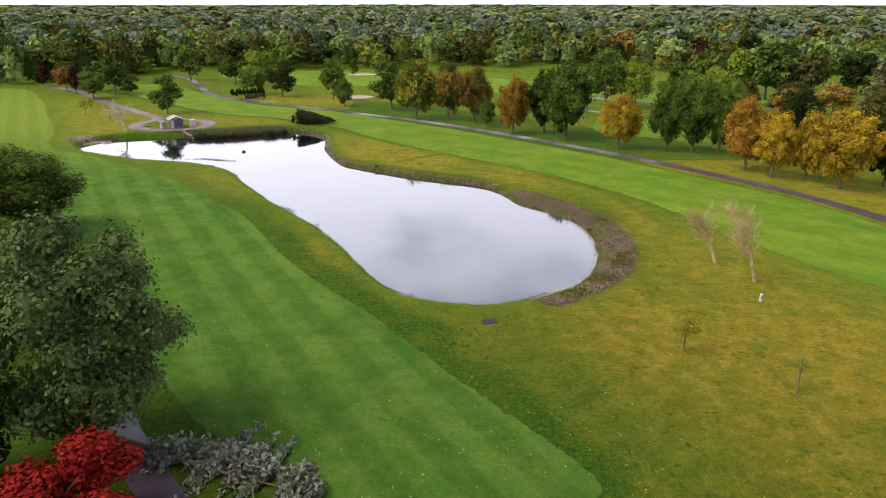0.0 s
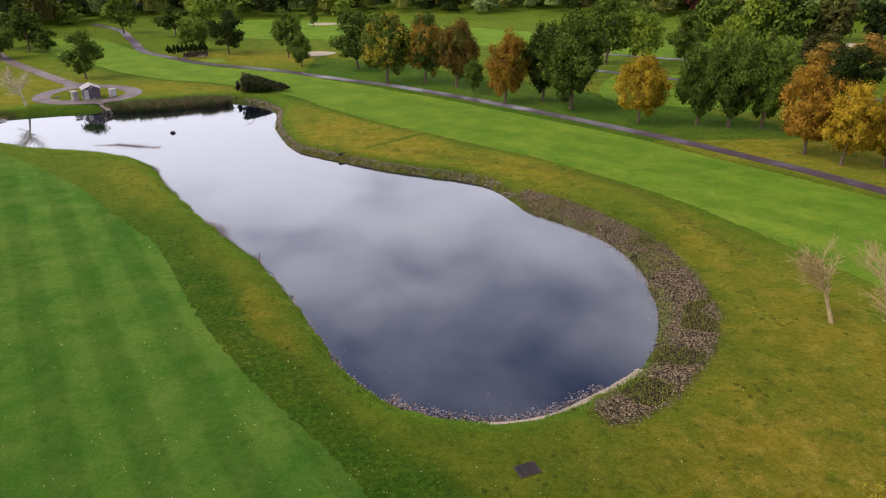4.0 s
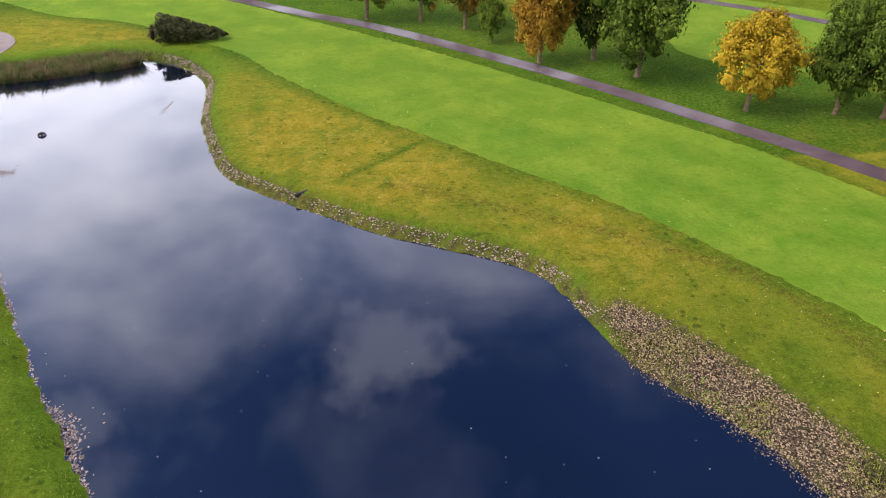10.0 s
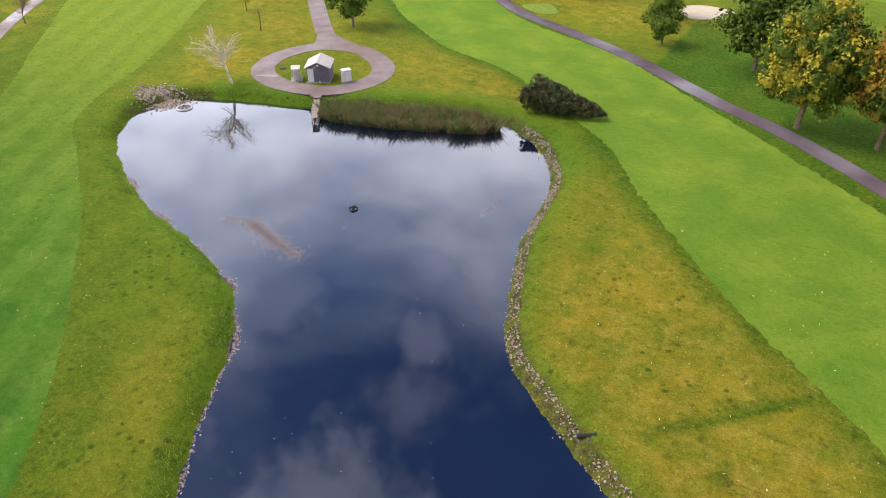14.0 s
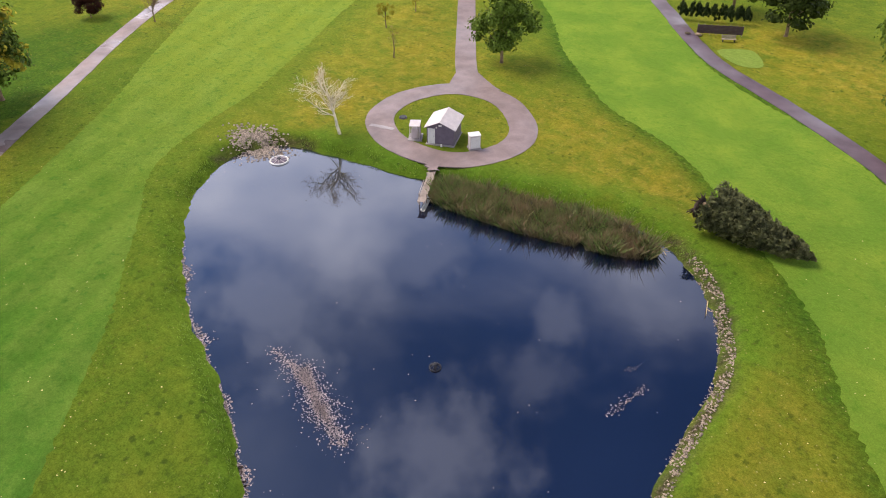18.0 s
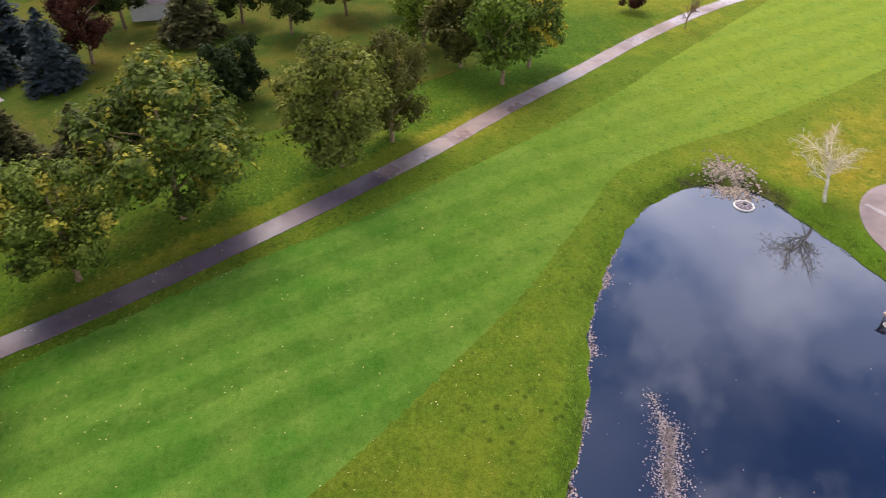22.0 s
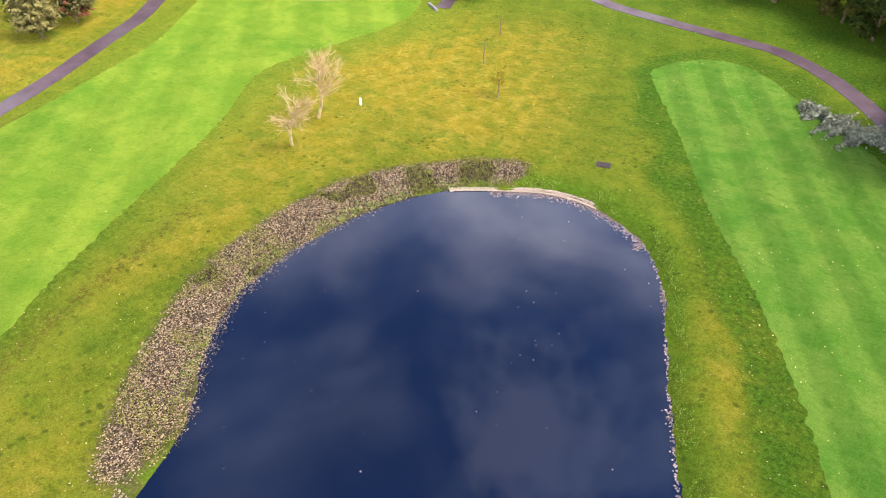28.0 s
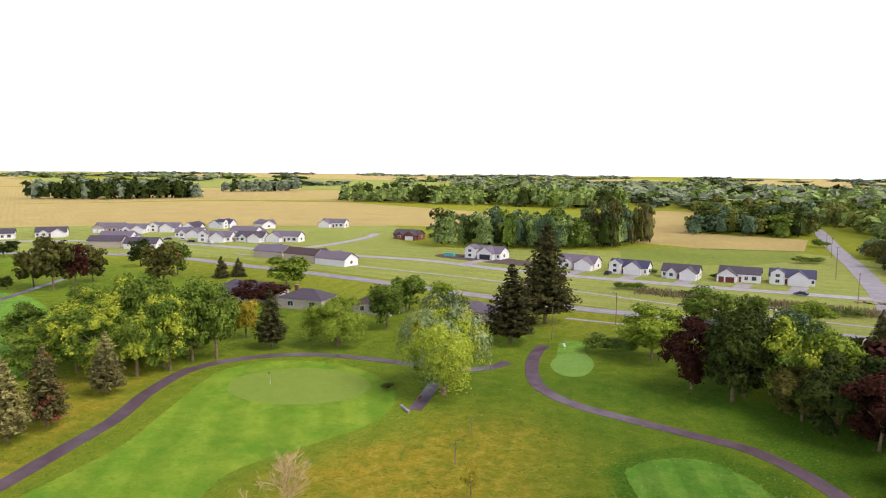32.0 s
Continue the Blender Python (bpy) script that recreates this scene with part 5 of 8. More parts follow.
SOUTH_TREES_B = (
    (148, 31.6, 13.5, 5.4, "broad", "grove", "pale green tree behind the grove", SOUTH), (148.4, 42, 12.2, 5.5, "broad", "green", GREEN_L, SOUTH), (125, 50.6, 12.3, 6.5, "broad", "grove", "light green tree of the grove", SOUTH),
    (122, 38, 14.3, 6.0, "broad", "green", GREEN_L, SOUTH), (132.9, 62.4, 8.6, 3.9, "round", "green", GREEN_L, SOUTH), (134, 52, 10.5, 5.5, "broad", "grove", "light green tree of the grove", SOUTH),
    (98.9, 66.0, 11.3, 3.3, "spruce", "tan", "tan-tinged spruce beside the path", ""), (91.1, 80.5, 13.0, 3.4, "spruce", "browned", "spruce with browned lower branches", ""), (89.1, 87.2, 12.6, 3.5, "spruce", "tan", "pale tan-green spruce", ""),
    (99, 84.5, 9.2, 2.6, "spruce", "spruce", "dark green spruce behind paler ones", ""), (112.6, 85.1, 5.7, 2.4, "round", "green", "small green tree", ""), (52.6, 26.6, 17.6, 7.6, "willow", "silver", "tall silver and yellow willow over a path spur", ""),
    (50.2, 30.0, 15.5, 6.2, "willow", "lime", "yellowing lower willow stem", ""), (59.7, -11.9, 18.5, 6.4, "spruce", "gloomy", "tall ragged dark spruce", ""), (63, -35.9, 26.3, 8.2, "spruce", "gloomy", "very tall dark spruce", ""),
    (37.8, -16.6, 4.9, 4.6, "bush", "green", "wide green shrub by the tee", ""), (33, -19, 4.6, 4.2, "bush", "green", "wide green shrub by the tee", ""), (27.4, -16.7, 12, 7, "broad", "light", "light green tree by the tee", ""),
    (24.7, -51.2, 11.5, 6.6, "round", "green", GREEN_L, ""), (16.9, -61.8, 9.5, 4.5, "round", "green", GREEN_L, ""), (14.3, -0.5, 13, 5, "round", "red", "dark red maple by the garden edge", ""),
    (6.3, 2.5, 16.0, 5.6, "broad", "dark", "dark dense garden tree", ""), (-2.4, 0.5, 14.5, 5.2, "broad", "grove", "lighter green tree before dark ones", ""), (-1, -10, 15.5, 6.2, "broad", "teal", "silvery garden tree", ""), (2.6, -62, 8.4, 5, "round", "light", "yellow-green tree by the road", ""),
)
SOUTH_GROVE = (
    (5.3, -1.5, 15, 6.4, "broad", "dark", "dark dense tree in the grove by the path", SOUTH), (-5.5, 6.0, 9, 5, "broad", "brown", "low olive tree at the grove edge", SOUTH),
    (-11, 11, 10, 5.2, "broad", "dark", "dark tree at the grove edge", SOUTH), (1.5, -6, 15, 6, "broad", "dark", "dark dense tree in the grove by the path", SOUTH), (-18, 8, 12, 5.5, "broad", "red", "dark red tree at the grove edge", SOUTH),
)
SOUTH_TREES_C = (
    (-8.5, -2, 13, 6, "broad", "light", "light green garden tree", ""), (10.5, -11, 13, 5.5, "broad", "dark", "dark garden tree", ""), (-13, 6, 13, 5.5, "broad", "dark", "dark garden tree", ""),
    (-17, 13.5, 11, 5.0, "broad", "red", "dark red garden tree", ""), (-25.5, 23, 12, 5.5, "broad", "dark", "dark garden tree", ""), (93.1, -5.9, 12.5, 5.2, "broad", "green", GREEN_L, ""),
    (102.3, -27.5, 9.9, 5, "tall", "green", GREEN_L, ""), (-13, -56, 9.5, 3.2, "spruce", "spruce", "dark spruce by the road", ""), (83, -16, 11, 5, "broad", "light", GREEN_L, ""),
    (-35, 30, 11, 4.6, "broad", "orange", "orange-tinged garden tree", GARDEN), (-27.5, 47.2, 17.6, 7.4, "oak", "willow", "large dense silver-green willow over the cart path", GARDEN), (-36, 38, 13, 5, "broad", "brown", "olive garden tree", GARDEN),
    (-24, 36, 6.5, 4.0, "round", "bright_red", "bright red maple beside the cart path", GARDEN), (-33, 41, 9, 3.5, "broad", "dark", "dark garden tree", GARDEN), (-42.3, 65.2, 12.1, 5.1, "round", "green", "dense rounded green tree beside the path", GARDEN),
    (-54.8, 70, 11.8, 5.6, "broad", "light", "bright yellow-green tree", GARDEN), (-57, 83.3, 6.4, 2.6, "round", "dark", "small dark evergreen tree", GARDEN), (-61.3, 97.2, 12.8, 8.8, "oak", "oak", "broad spreading oak over the cart path", GARDEN),
    (-75, 107, 11.6, 5.8, "broad", "fading", "green tree with yellowing top", GARDEN), (-85, 114.5, 15.8, 8.4, "broad", "fading", "large yellow-green tree", GARDEN), (-94.8, 131, 14.8, 6.9, "broad", "olive", "olive-green broad tree", GARDEN),
    (-100.5, 137, 14.2, 4.8, "broad", "brown", "dark olive tree", GARDEN), (-94.1, 94.7, 9.4, 3.6, "spruce", "spruce", "garden spruce", GARDEN), (-80.1, 88.7, 12.3, 3.2, "spruce", "spruce", "tall garden spruce", GARDEN),
)
SOUTH_TREES_D = (
    (-67.7, 74.2, 10.6, 3.0, "spruce", "spruce", "garden spruce", GARDEN), (-67.4, 64.4, 12.8, 3.6, "spruce", "spruce", "tall garden spruce", GARDEN), (-78.2, 73.2, 12.3, 7.6, "broad", "green", "broad full green tree beside a house", GARDEN),
    (-67, 51.2, 9.4, 4.7, "broad", "green", GREEN_L, GARDEN), (-55.9, 56.2, 10.2, 4.6, "broad", "lime", "yellow-green garden tree", GARDEN), (-64.7, 43, 8.3, 4.5, "broad", "light", GREEN_L, GARDEN),
    (-99.4, 76.6, 6.8, 3.2, "spruce", "spruce", "small garden spruce", GARDEN), (-124.2, 79.4, 10, 3, "spruce", "blue", "blue spruce on the lawn", GARDEN), (-121.9, 89.0, 11, 3.6, "spruce", "blue", "blue spruce on the lawn", GARDEN),
    (-130, 91.6, 12, 4.2, "broad", "red", "dark purple tree on the lawn", GARDEN), (-140, 104.8, 10.5, 4.4, "spruce", "spruce", "dark spruce on the lawn", GARDEN), (-141, 121, 10, 4.2, "broad", "dark", "dark tree on the lawn", GARDEN),
    (-89, 41.9, 9.8, 3.6, "spruce", "blue", "blue spruce by a driveway", GARDEN), (-147, 112, 11, 5, "broad", "dark", "dark tree on the lawn", GARDEN), (-76, 25, 10, 4, "broad", "yellow", "small yellow tree by a driveway", GARDEN),
)
for x, y, h, r, kind, colour, label, group in SOUTH_TREES_A + SOUTH_TREES_B + SOUTH_GROVE + SOUTH_TREES_C + SOUTH_TREES_D:
    tree(x, y, h, r, kind, colour, label, group)

GARDEN_FILL_A = (
    (-72, 60, 11, 4.6, "broad", "dark"), (-60, 60.5, 8, 3.2, "spruce", "spruce"), (-84, 60, 12, 5.4, "broad", "dark"),
    (-72.5, 81, 9.5, 2.8, "spruce", "spruce"), (-88, 86, 6.5, 2.6, "spruce", "spruce"), (-95, 60, 12, 5.5, "broad", "brown"),
    (-50, 56, 8.5, 3.8, "broad", "dark"), (-104, 64, 9, 3.6, "spruce", "spruce"), (-82, 50, 11, 5, "broad", "green"),
    (-56, 27, 11, 5, "broad", "dark"), (-45, 20, 12, 5.4, "broad", "dark"), (-70, 33, 9, 4, "broad", "green"),
    (-103, 56, 12, 5.6, "broad", "dark"), (-112, 52, 13, 6, "broad", "green"), (-107, 36, 11, 5, "broad", "dark"),
    (-66, 84.5, 7, 2.6, "spruce", "spruce"), (-98, 100.5, 7.5, 3.0, "spruce", "spruce"), (-134, 78, 12, 4, "spruce", "blue"),
    (-128, 66, 13, 5.5, "broad", "dark"), (-146, 92, 13, 5.5, "broad", "dark"), (-150, 130, 11, 5, "broad", "brown"),
    (-152, 142, 12, 5.4, "broad", "dark"), (-140, 150, 11, 5, "broad", "green"), (-133, 143, 10, 4.4, "broad", "light"),
)
GARDEN_FILL_B = (
    (-38, 14, 11, 5, "broad", "brown"), (-34, 2, 12, 5.5, "broad", "dark"),
)
for x, y, h, r, kind, colour in GARDEN_FILL_A + GARDEN_FILL_B:
    tree(x, y, h, r, kind, colour, "dense garden tree among the houses", GARDEN)
for x, y, h, r, kind, colour in ((106, 50, 15.5, 5.5, "broad", "grove"), (109.5, 62, 12.5, 5, "broad", "grove"), (118, 44, 15.5, 6, "broad", "green"), (117, 62, 12, 5.4, "broad", "grove"), (127, 60, 11, 5.5, "broad", "grove"), (114, 36, 13, 5, "broad", "green"),
                              (130, 44, 13, 6, "broad", "green"), (139, 36, 13, 6, "broad", "grove"), (140, 46, 12, 5.5, "broad", "grove"), (142, 60, 10, 5, "broad", "green"), (120, 30, 12, 5, "broad", "green"), (121, 70, 9, 4.5, "broad", "green")):
    tree(x, y, h, r, kind, colour, "full tree in the sunlit grove", SOUTH)
for x, y, h, r, colour, label in ((-111.5, 114.6, 9.4, 3.4, "cedar", "dense dark rounded cedar on the lawn"), (-115.4, 117.4, 9.2, 3.0, "cedar", "dense dark cedar beside its twin"), (-40.7, 46.2, 4.6, 2.0, "cedar", "clipped round green shrub"),
                                  (-51.1, 57.9, 4.4, 2.0, "cedar", "clipped round green shrub"), (-83.9, 95.6, 2.2, 1.7, "red", "dark red shrub by the fence"), (-81.9, 96.6, 1.8, 1.3, "dark", "low dark shrub by the fence"),
                                  (-44, 36, 4.5, 2.8, "amber", "orange-brown shrub by a house"), (-83, 79.5, 4.2, 3.0, "brown", "olive shrub beside a grey roof"), (60.5, 33.5, 1.3, 1.2, "brown", "low shrub behind the green")):
    tree(x, y, h, r, "cedar" if h > 3 else "bush", colour, label, name="shrub", category="shrub")


# ---- the pond's edge ----
def stone_mesh(i):
    rng = np.random.default_rng(200 + i)
    bm = bmesh.new()
    bmesh.ops.create_icosphere(bm, subdivisions=1, radius=0.5)
    s = rng.uniform(0.65, 1.25, 3) * (1, 1, 0.62)
    for v in bm.verts:
        v.co = Vector([c * k for c, k in zip(v.co, s)]) * rng.uniform(0.78, 1.15)
    me = bpy.data.meshes.new("stone")
    bm.to_mesh(me)
    bm.free()
    me.materials.append(M_STONE)
    return me


STONES = [stone_mesh(i) for i in range(6)]


def bank_height(p):
    return bank(outside(p, POND), p)


def stones_joined(name, pts, sizes, parent, seed, label):
    rng = np.random.default_rng(seed)
    lib = []
    for _ in range(8):
        v = np.array([(1, 0, 0), (-1, 0, 0), (0, 1, 0), (0, -1, 0), (0.1, 0.1, 0.75), (0, 0, -0.6)]) * 0.55
        f = np.array([(0, 2, 4), (2, 1, 4), (1, 3, 4), (3, 0, 4), (2, 0, 5), (1, 2, 5), (3, 1, 5), (0, 3, 5)])
        lib.append((v * rng.uniform(0.65, 1.25, v.shape), f))
    verts, faces, k = [], [], 0
    z = np.maximum(bank_height(pts), WATER_Z - 0.06)
    for (x, y), s, h in zip(pts, sizes, z):
        v, f = lib[rng.integers(len(lib))]
        a = rng.uniform(0, 2 * math.pi)
        c, d = math.cos(a), math.sin(a)
        w = v * s
        verts.append(np.column_stack([w[:, 0] * c - w[:, 1] * d + x, w[:, 0] * d + w[:, 1] * c + y, w[:, 2] + h + 0.04]))
        faces.append(f + k)
        k += len(v)
    me = bpy.data.meshes.new(name)
    me.from_pydata(np.vstack(verts).tolist(), [], np.vstack(faces).tolist())
    me.materials.append(M_STONE)
    ob = new(name, me)
    ob.parent = parent
    return tagged(ob, label, kind="stuff")


def scatter_in(line, n, seed):
    rng = np.random.default_rng(seed)
    lo, hi = line.min(0), line.max(0)
    out = np.zeros((0, 2))
    while len(out) < n:
        p = rng.uniform(lo, hi, (n * 3, 2))
        out = np.vstack([out, p[outside(p, line) < 0]])
    return out[:n]


riprap = base("riprap", 20, 100, 0, 0, "bank of loose grey-brown stones along the pond", "stone bank")
riprap.matrix_basis = Matrix.Identity(4)
pts = scatter_in(RIPRAP, 30000, 31)
pts = pts + np.random.default_rng(33).normal(0, 0.38, pts.shape)
gap = np.array([noise.noise((x * 0.22, y * 0.22, 4.0)) for x, y in pts])
south = pts[:, 1] < 96
pts = pts[(gap < 0.20) | ~south & (gap < 0.5)]
rng = np.random.default_rng(8)
big = pts[:290]
bh = bank_height(big)
for (x, y), h in zip(big, bh):
    s = new("stone", STONES[rng.integers(6)])
    s.parent = riprap
    k = rng.uniform(0.13, 0.25)
    s.matrix_basis = pose(x, y, h + 0.05, rng.uniform(-15, 15), rng.uniform(-15, 15), rng.uniform(0, 360)) @ Matrix.Diagonal((k, k, k, 1))
stones_joined("gravel", pts[290:], rng.uniform(0.075, 0.165, len(pts) - 290), riprap, 9, "small loose grey-brown stones")

# a narrow stone edge on the east and north shore
shore_idx = [i for i, (x, y) in enumerate(POND) if (i < 0.55 * len(POND) and y > 124 and x > -45 and not (-66 < x < -39 and y > 183))]
edge = []
for i in shore_idx:
    a, b = POND[i], POND[(i + 1) % len(POND)]
    for _ in range(42):
        u = rng.uniform()
        t = (b - a) / (np.linalg.norm(b - a) + 1e-9)
        edge.append(a + (b - a) * u + np.array([t[1], -t[0]]) * rng.uniform(-0.25, 1.0))
edge = np.array(edge)
gap = np.array([noise.noise((x * 0.3, y * 0.3, 9.0)) for x, y in edge])
edge = edge[gap < 0.36]
shore_edge = base("stone_edging", 0, 0, 0, 0, "narrow line of stones along the pond shore", "stone bank")
stones_joined("shore_gravel", edge, rng.uniform(0.10, 0.26, len(edge)), shore_edge, 12, "loose pale stones at the waterline").data.materials[0] = M_SHORE_STONE
inlet = np.column_stack([rng.normal(-88.4, 2.0, 1500), rng.normal(176.0, 1.3, 1500)])
inlet = inlet[outside(inlet, POND) > -3.0]
inlet_pile = base("stone_heap", 0, 0, 0, 0, "pale stones heaped at the pond inlet", "stone bank")
stones_joined("loose_stone", inlet, rng.uniform(0.14, 0.42, len(inlet)), inlet_pile, 14, "pale stones heaped at the inlet").data.materials[0] = M_PALE_STONE


def blades(name, pts, z, tall, width, lean, material, seed, label, category):
    """Upright grass or reed blades, one mesh."""
    rng = np.random.default_rng(seed)
    n = len(pts)
    a = rng.uniform(0, 2 * math.pi, n)
    wave = np.array([noise.noise((x * 0.9, y * 0.9, 3.0)) for x, y in pts])
    h = tall * rng.uniform(0.5, 1.1, n) * (1 + 0.55 * wave)
    p = np.column_stack([pts, z])
    w = np.column_stack([np.cos(a), np.sin(a), np.zeros(n)]) * (width * rng.uniform(0.6, 1.4, n))[:, None]
    tip = p + np.column_stack([rng.normal(0, lean, n) * h, rng.normal(0, lean, n) * h, h])
    mid = p * 0.45 + tip * 0.55 + np.array([0, 0, 0.08]) * h[:, None]
    q = np.stack([p - w * 0.6, p + w * 0.6, mid + w, tip], 1)
    return tagged(new(name, quads_mesh(name, q, material)), label, category, kind="stuff")


REEDS = curve([(-64.3, 182.0), (-58.7, 182.7), (-52.6, 184.2), (-47.1, 186.3), (-43.0, 188.1), (-41.8, 190.4), (-46.2, 191.6), (-52.0, 190.5), (-60.0, 187.5), (-66.3, 185.4)], 5, True)
p = scatter_in(REEDS, 20000, 41)
lush = np.array([noise.noise((x * 0.45, y * 0.45, 1.0)) for x, y in p])
p = p[lush > -0.38]
blades("reeds", p, np.maximum(bank_height(p), -1.5), 1.9, 0.028, 0.3, M_REED, 42, "dense brown and green reeds standing in shallow water", "reeds")
p = scatter_in(REEDS, 32000, 43)
lush = np.array([noise.noise((x * 0.3, y * 0.3, 6.0)) for x, y in p])
p = p[lush > -0.16]
blades("reeds", p, np.maximum(bank_height(p), -1.5), 1.8, 0.032, 0.32, M_REED_GREEN, 44, "green lower reeds among the brown ones", "reeds")
# longer grass along the shore
rng = np.random.default_rng(45)
i = rng.integers(0, len(POND), 24000)
t = np.roll(POND, -1, 0) - POND
u = rng.uniform(0, 1, (24000, 1))
nrm = np.stack([t[:, 1], -t[:, 0]], 1) / (np.linalg.norm(t, axis=1)[:, None] + 1e-9)
p = POND[i] + t[i] * u + nrm[i] * (np.abs(rng.normal(0.5, 0.5, (24000, 1))) + 0.05)
g = np.array([noise.noise((x * 0.25, y * 0.25, 2.0)) for x, y in p])
p = p[(g > -0.12) & ~((p[:, 1] > 122) & (p[:, 0] > np.where(p[:, 1] > 152, -38, -26)))]
blades("bank_grass", p, bank_height(p), 0.24, 0.032, 0.6, M_TUFT, 46, "uncut bright green grass along the pond edge", "grass")
p2 = np.vstack([scatter_in(RIPRAP, 15000, 47), scatter_in(RIPRAP, 4000, 49) - (0.9, 0.2)])
g = np.array([noise.noise((x * 0.22, y * 0.22, 4.0)) for x, y in p2])
p2 = p2[g > 0.12]
blades("riprap_weeds", p2, bank_height(p2), 0.22, 0.04, 0.7, M_WEED, 48, "weeds growing among the bank stones", "weeds")


def flat_bits(name, pts, sizes, z, material, seed, label, category, tilt=0.0):
    rng = np.random.default_rng(seed)
    n = len(pts)
    a = rng.uniform(0, 2 * math.pi, n)
    c = np.column_stack([pts, np.full(n, z) if np.isscalar(z) else z])
    u = np.column_stack([np.cos(a), np.sin(a), rng.normal(0, tilt, n)]) * sizes[:, None] * 0.5
    v = np.column_stack([-np.sin(a), np.cos(a), rng.normal(0, tilt, n)]) * (sizes * rng.uniform(0.4, 0.9, n))[:, None] * 0.5
    q = np.stack([c - u, c - v, c + u, c + v], 1)
    return tagged(new(name, quads_mesh(name, q, material)), label, category, kind="stuff")


rng = np.random.default_rng(51)
spots = []
for (x0, y0), (x1, y1), spread, n in (((-57.7, 156.6), (-52.6, 156.6), 0.6, 420), ((-54.6, 157), (-49.1, 155.1), 0.9, 1500), ((-50.6, 155.6), (-46, 154.4), 0.8, 800), ((-34, 169.8), (-33.4, 174.3), 0.3, 110), ((-35.4, 174.9), (-34.8, 176.4), 0.3, 14)):
    u = rng.uniform(0, 1, (n, 1))
    spots.append(np.array((x0, y0)) + np.array((x1 - x0, y1 - y0)) * u + rng.normal(0, spread, (n, 2)) * rng.uniform(0.2, 1, (n, 1)))
flat_bits("floating_algae", np.vstack(spots), rng.uniform(0.05, 0.19, sum(len(s) for s in spots)), WATER_Z + 0.012, M_ALGAE, 52, "pinkish tan algae flakes drifting on the water", "algae")
west = [i for i, (x, y) in enumerate(POND) if x < -3 and y < 160 and i > len(POND) // 2]
sp = []
for i in west:
    a, b = POND[i], POND[(i + 1) % len(POND)]
    dens = max(0.12, 0.1 + 1.7 * noise.noise((a[0] * 0.2, a[1] * 0.2, 7.0)))
    t = (b - a) / (np.linalg.norm(b - a) + 1e-9)
    for _ in range(int(150 * dens)):
        sp.append(a + (b - a) * rng.uniform() + np.array([-t[1], t[0]]) * abs(rng.normal(0.1, 0.6 * max(0.2, dens))))
for i in [k for k, (x, y) in enumerate(POND) if y < 79]:
    a, b = POND[i], POND[(i + 1) % len(POND)]
    t = (b - a) / (np.linalg.norm(b - a) + 1e-9)
    for _ in range(60):
        sp.append(a + (b - a) * rng.uniform() + np.array([-t[1], t[0]]) * abs(rng.normal(0.0, 0.55)))
sp = np.array(sp)
flat_bits("shore_algae", sp, rng.uniform(0.07, 0.28, len(sp)), WATER_Z + 0.015, M_ALGAE, 53, "tan algae and foam washed along the waterline", "algae")
bits = scatter_in(POND, 260, 54)
flat_bits("drifting_leaves", bits, rng.uniform(0.06, 0.16, len(bits)), WATER_Z + 0.012, M_ALGAE, 55, "single pale leaves drifting on the pond", "leaves")
beach = []
for i in [k for k, (x, y) in enumerate(POND) if y < 82 and x > 2]:
    a, b = POND[i], POND[(i + 1) % len(POND)]
    t = (b - a) / (np.linalg.norm(b - a) + 1e-9)
    for _ in range(150):
        beach.append(a + (b - a) * rng.uniform() + np.array([t[1], -t[0]]) * rng.uniform(-0.22, 0.26))
beach = np.array(beach)
flat_bits("shell_beach", beach, rng.uniform(0.14, 0.40, len(beach)), np.maximum(bank_height(beach), WATER_Z) + 0.05, M_SHELL, 58, "pale strip of sand and shells at the waterline", "beach", 0.15)
# fallen leaves over the grass
rng = np.random.default_rng(56)
lit = []
for x, y, sx, sy, n in ((-15, 70, 22, 26, 500), (-40, 100, 24, 24, 420), (-66, 100, 14, 18, 380), (-85, 125, 16, 14, 300), (-2, 40, 16, 12, 420), (12, 58, 22, 20, 260), (-10, 160, 24, 24, 320), (20, 140, 26, 26, 320),
                        (-28, 172, 8, 20, 160), (35, 160, 24, 18, 260), (-64, 150, 16, 12, 160), (25, 24, 16, 12, 260), (0, 90, 30, 30, 200), (-50, 75, 14, 14, 300)):
    lit.append(np.column_stack([rng.normal(x, sx, n), rng.normal(y, sy, n)]))
lit = np.vstack(lit)
lit = lit[outside(lit, POND) > 3.5]
flat_bits("fallen_leaves", lit, rng.uniform(0.07, 0.17, len(lit)), 0.075, M_LITTER, 57, "scattered pale yellow fallen leaves on the grass", "leaves", 0.3)


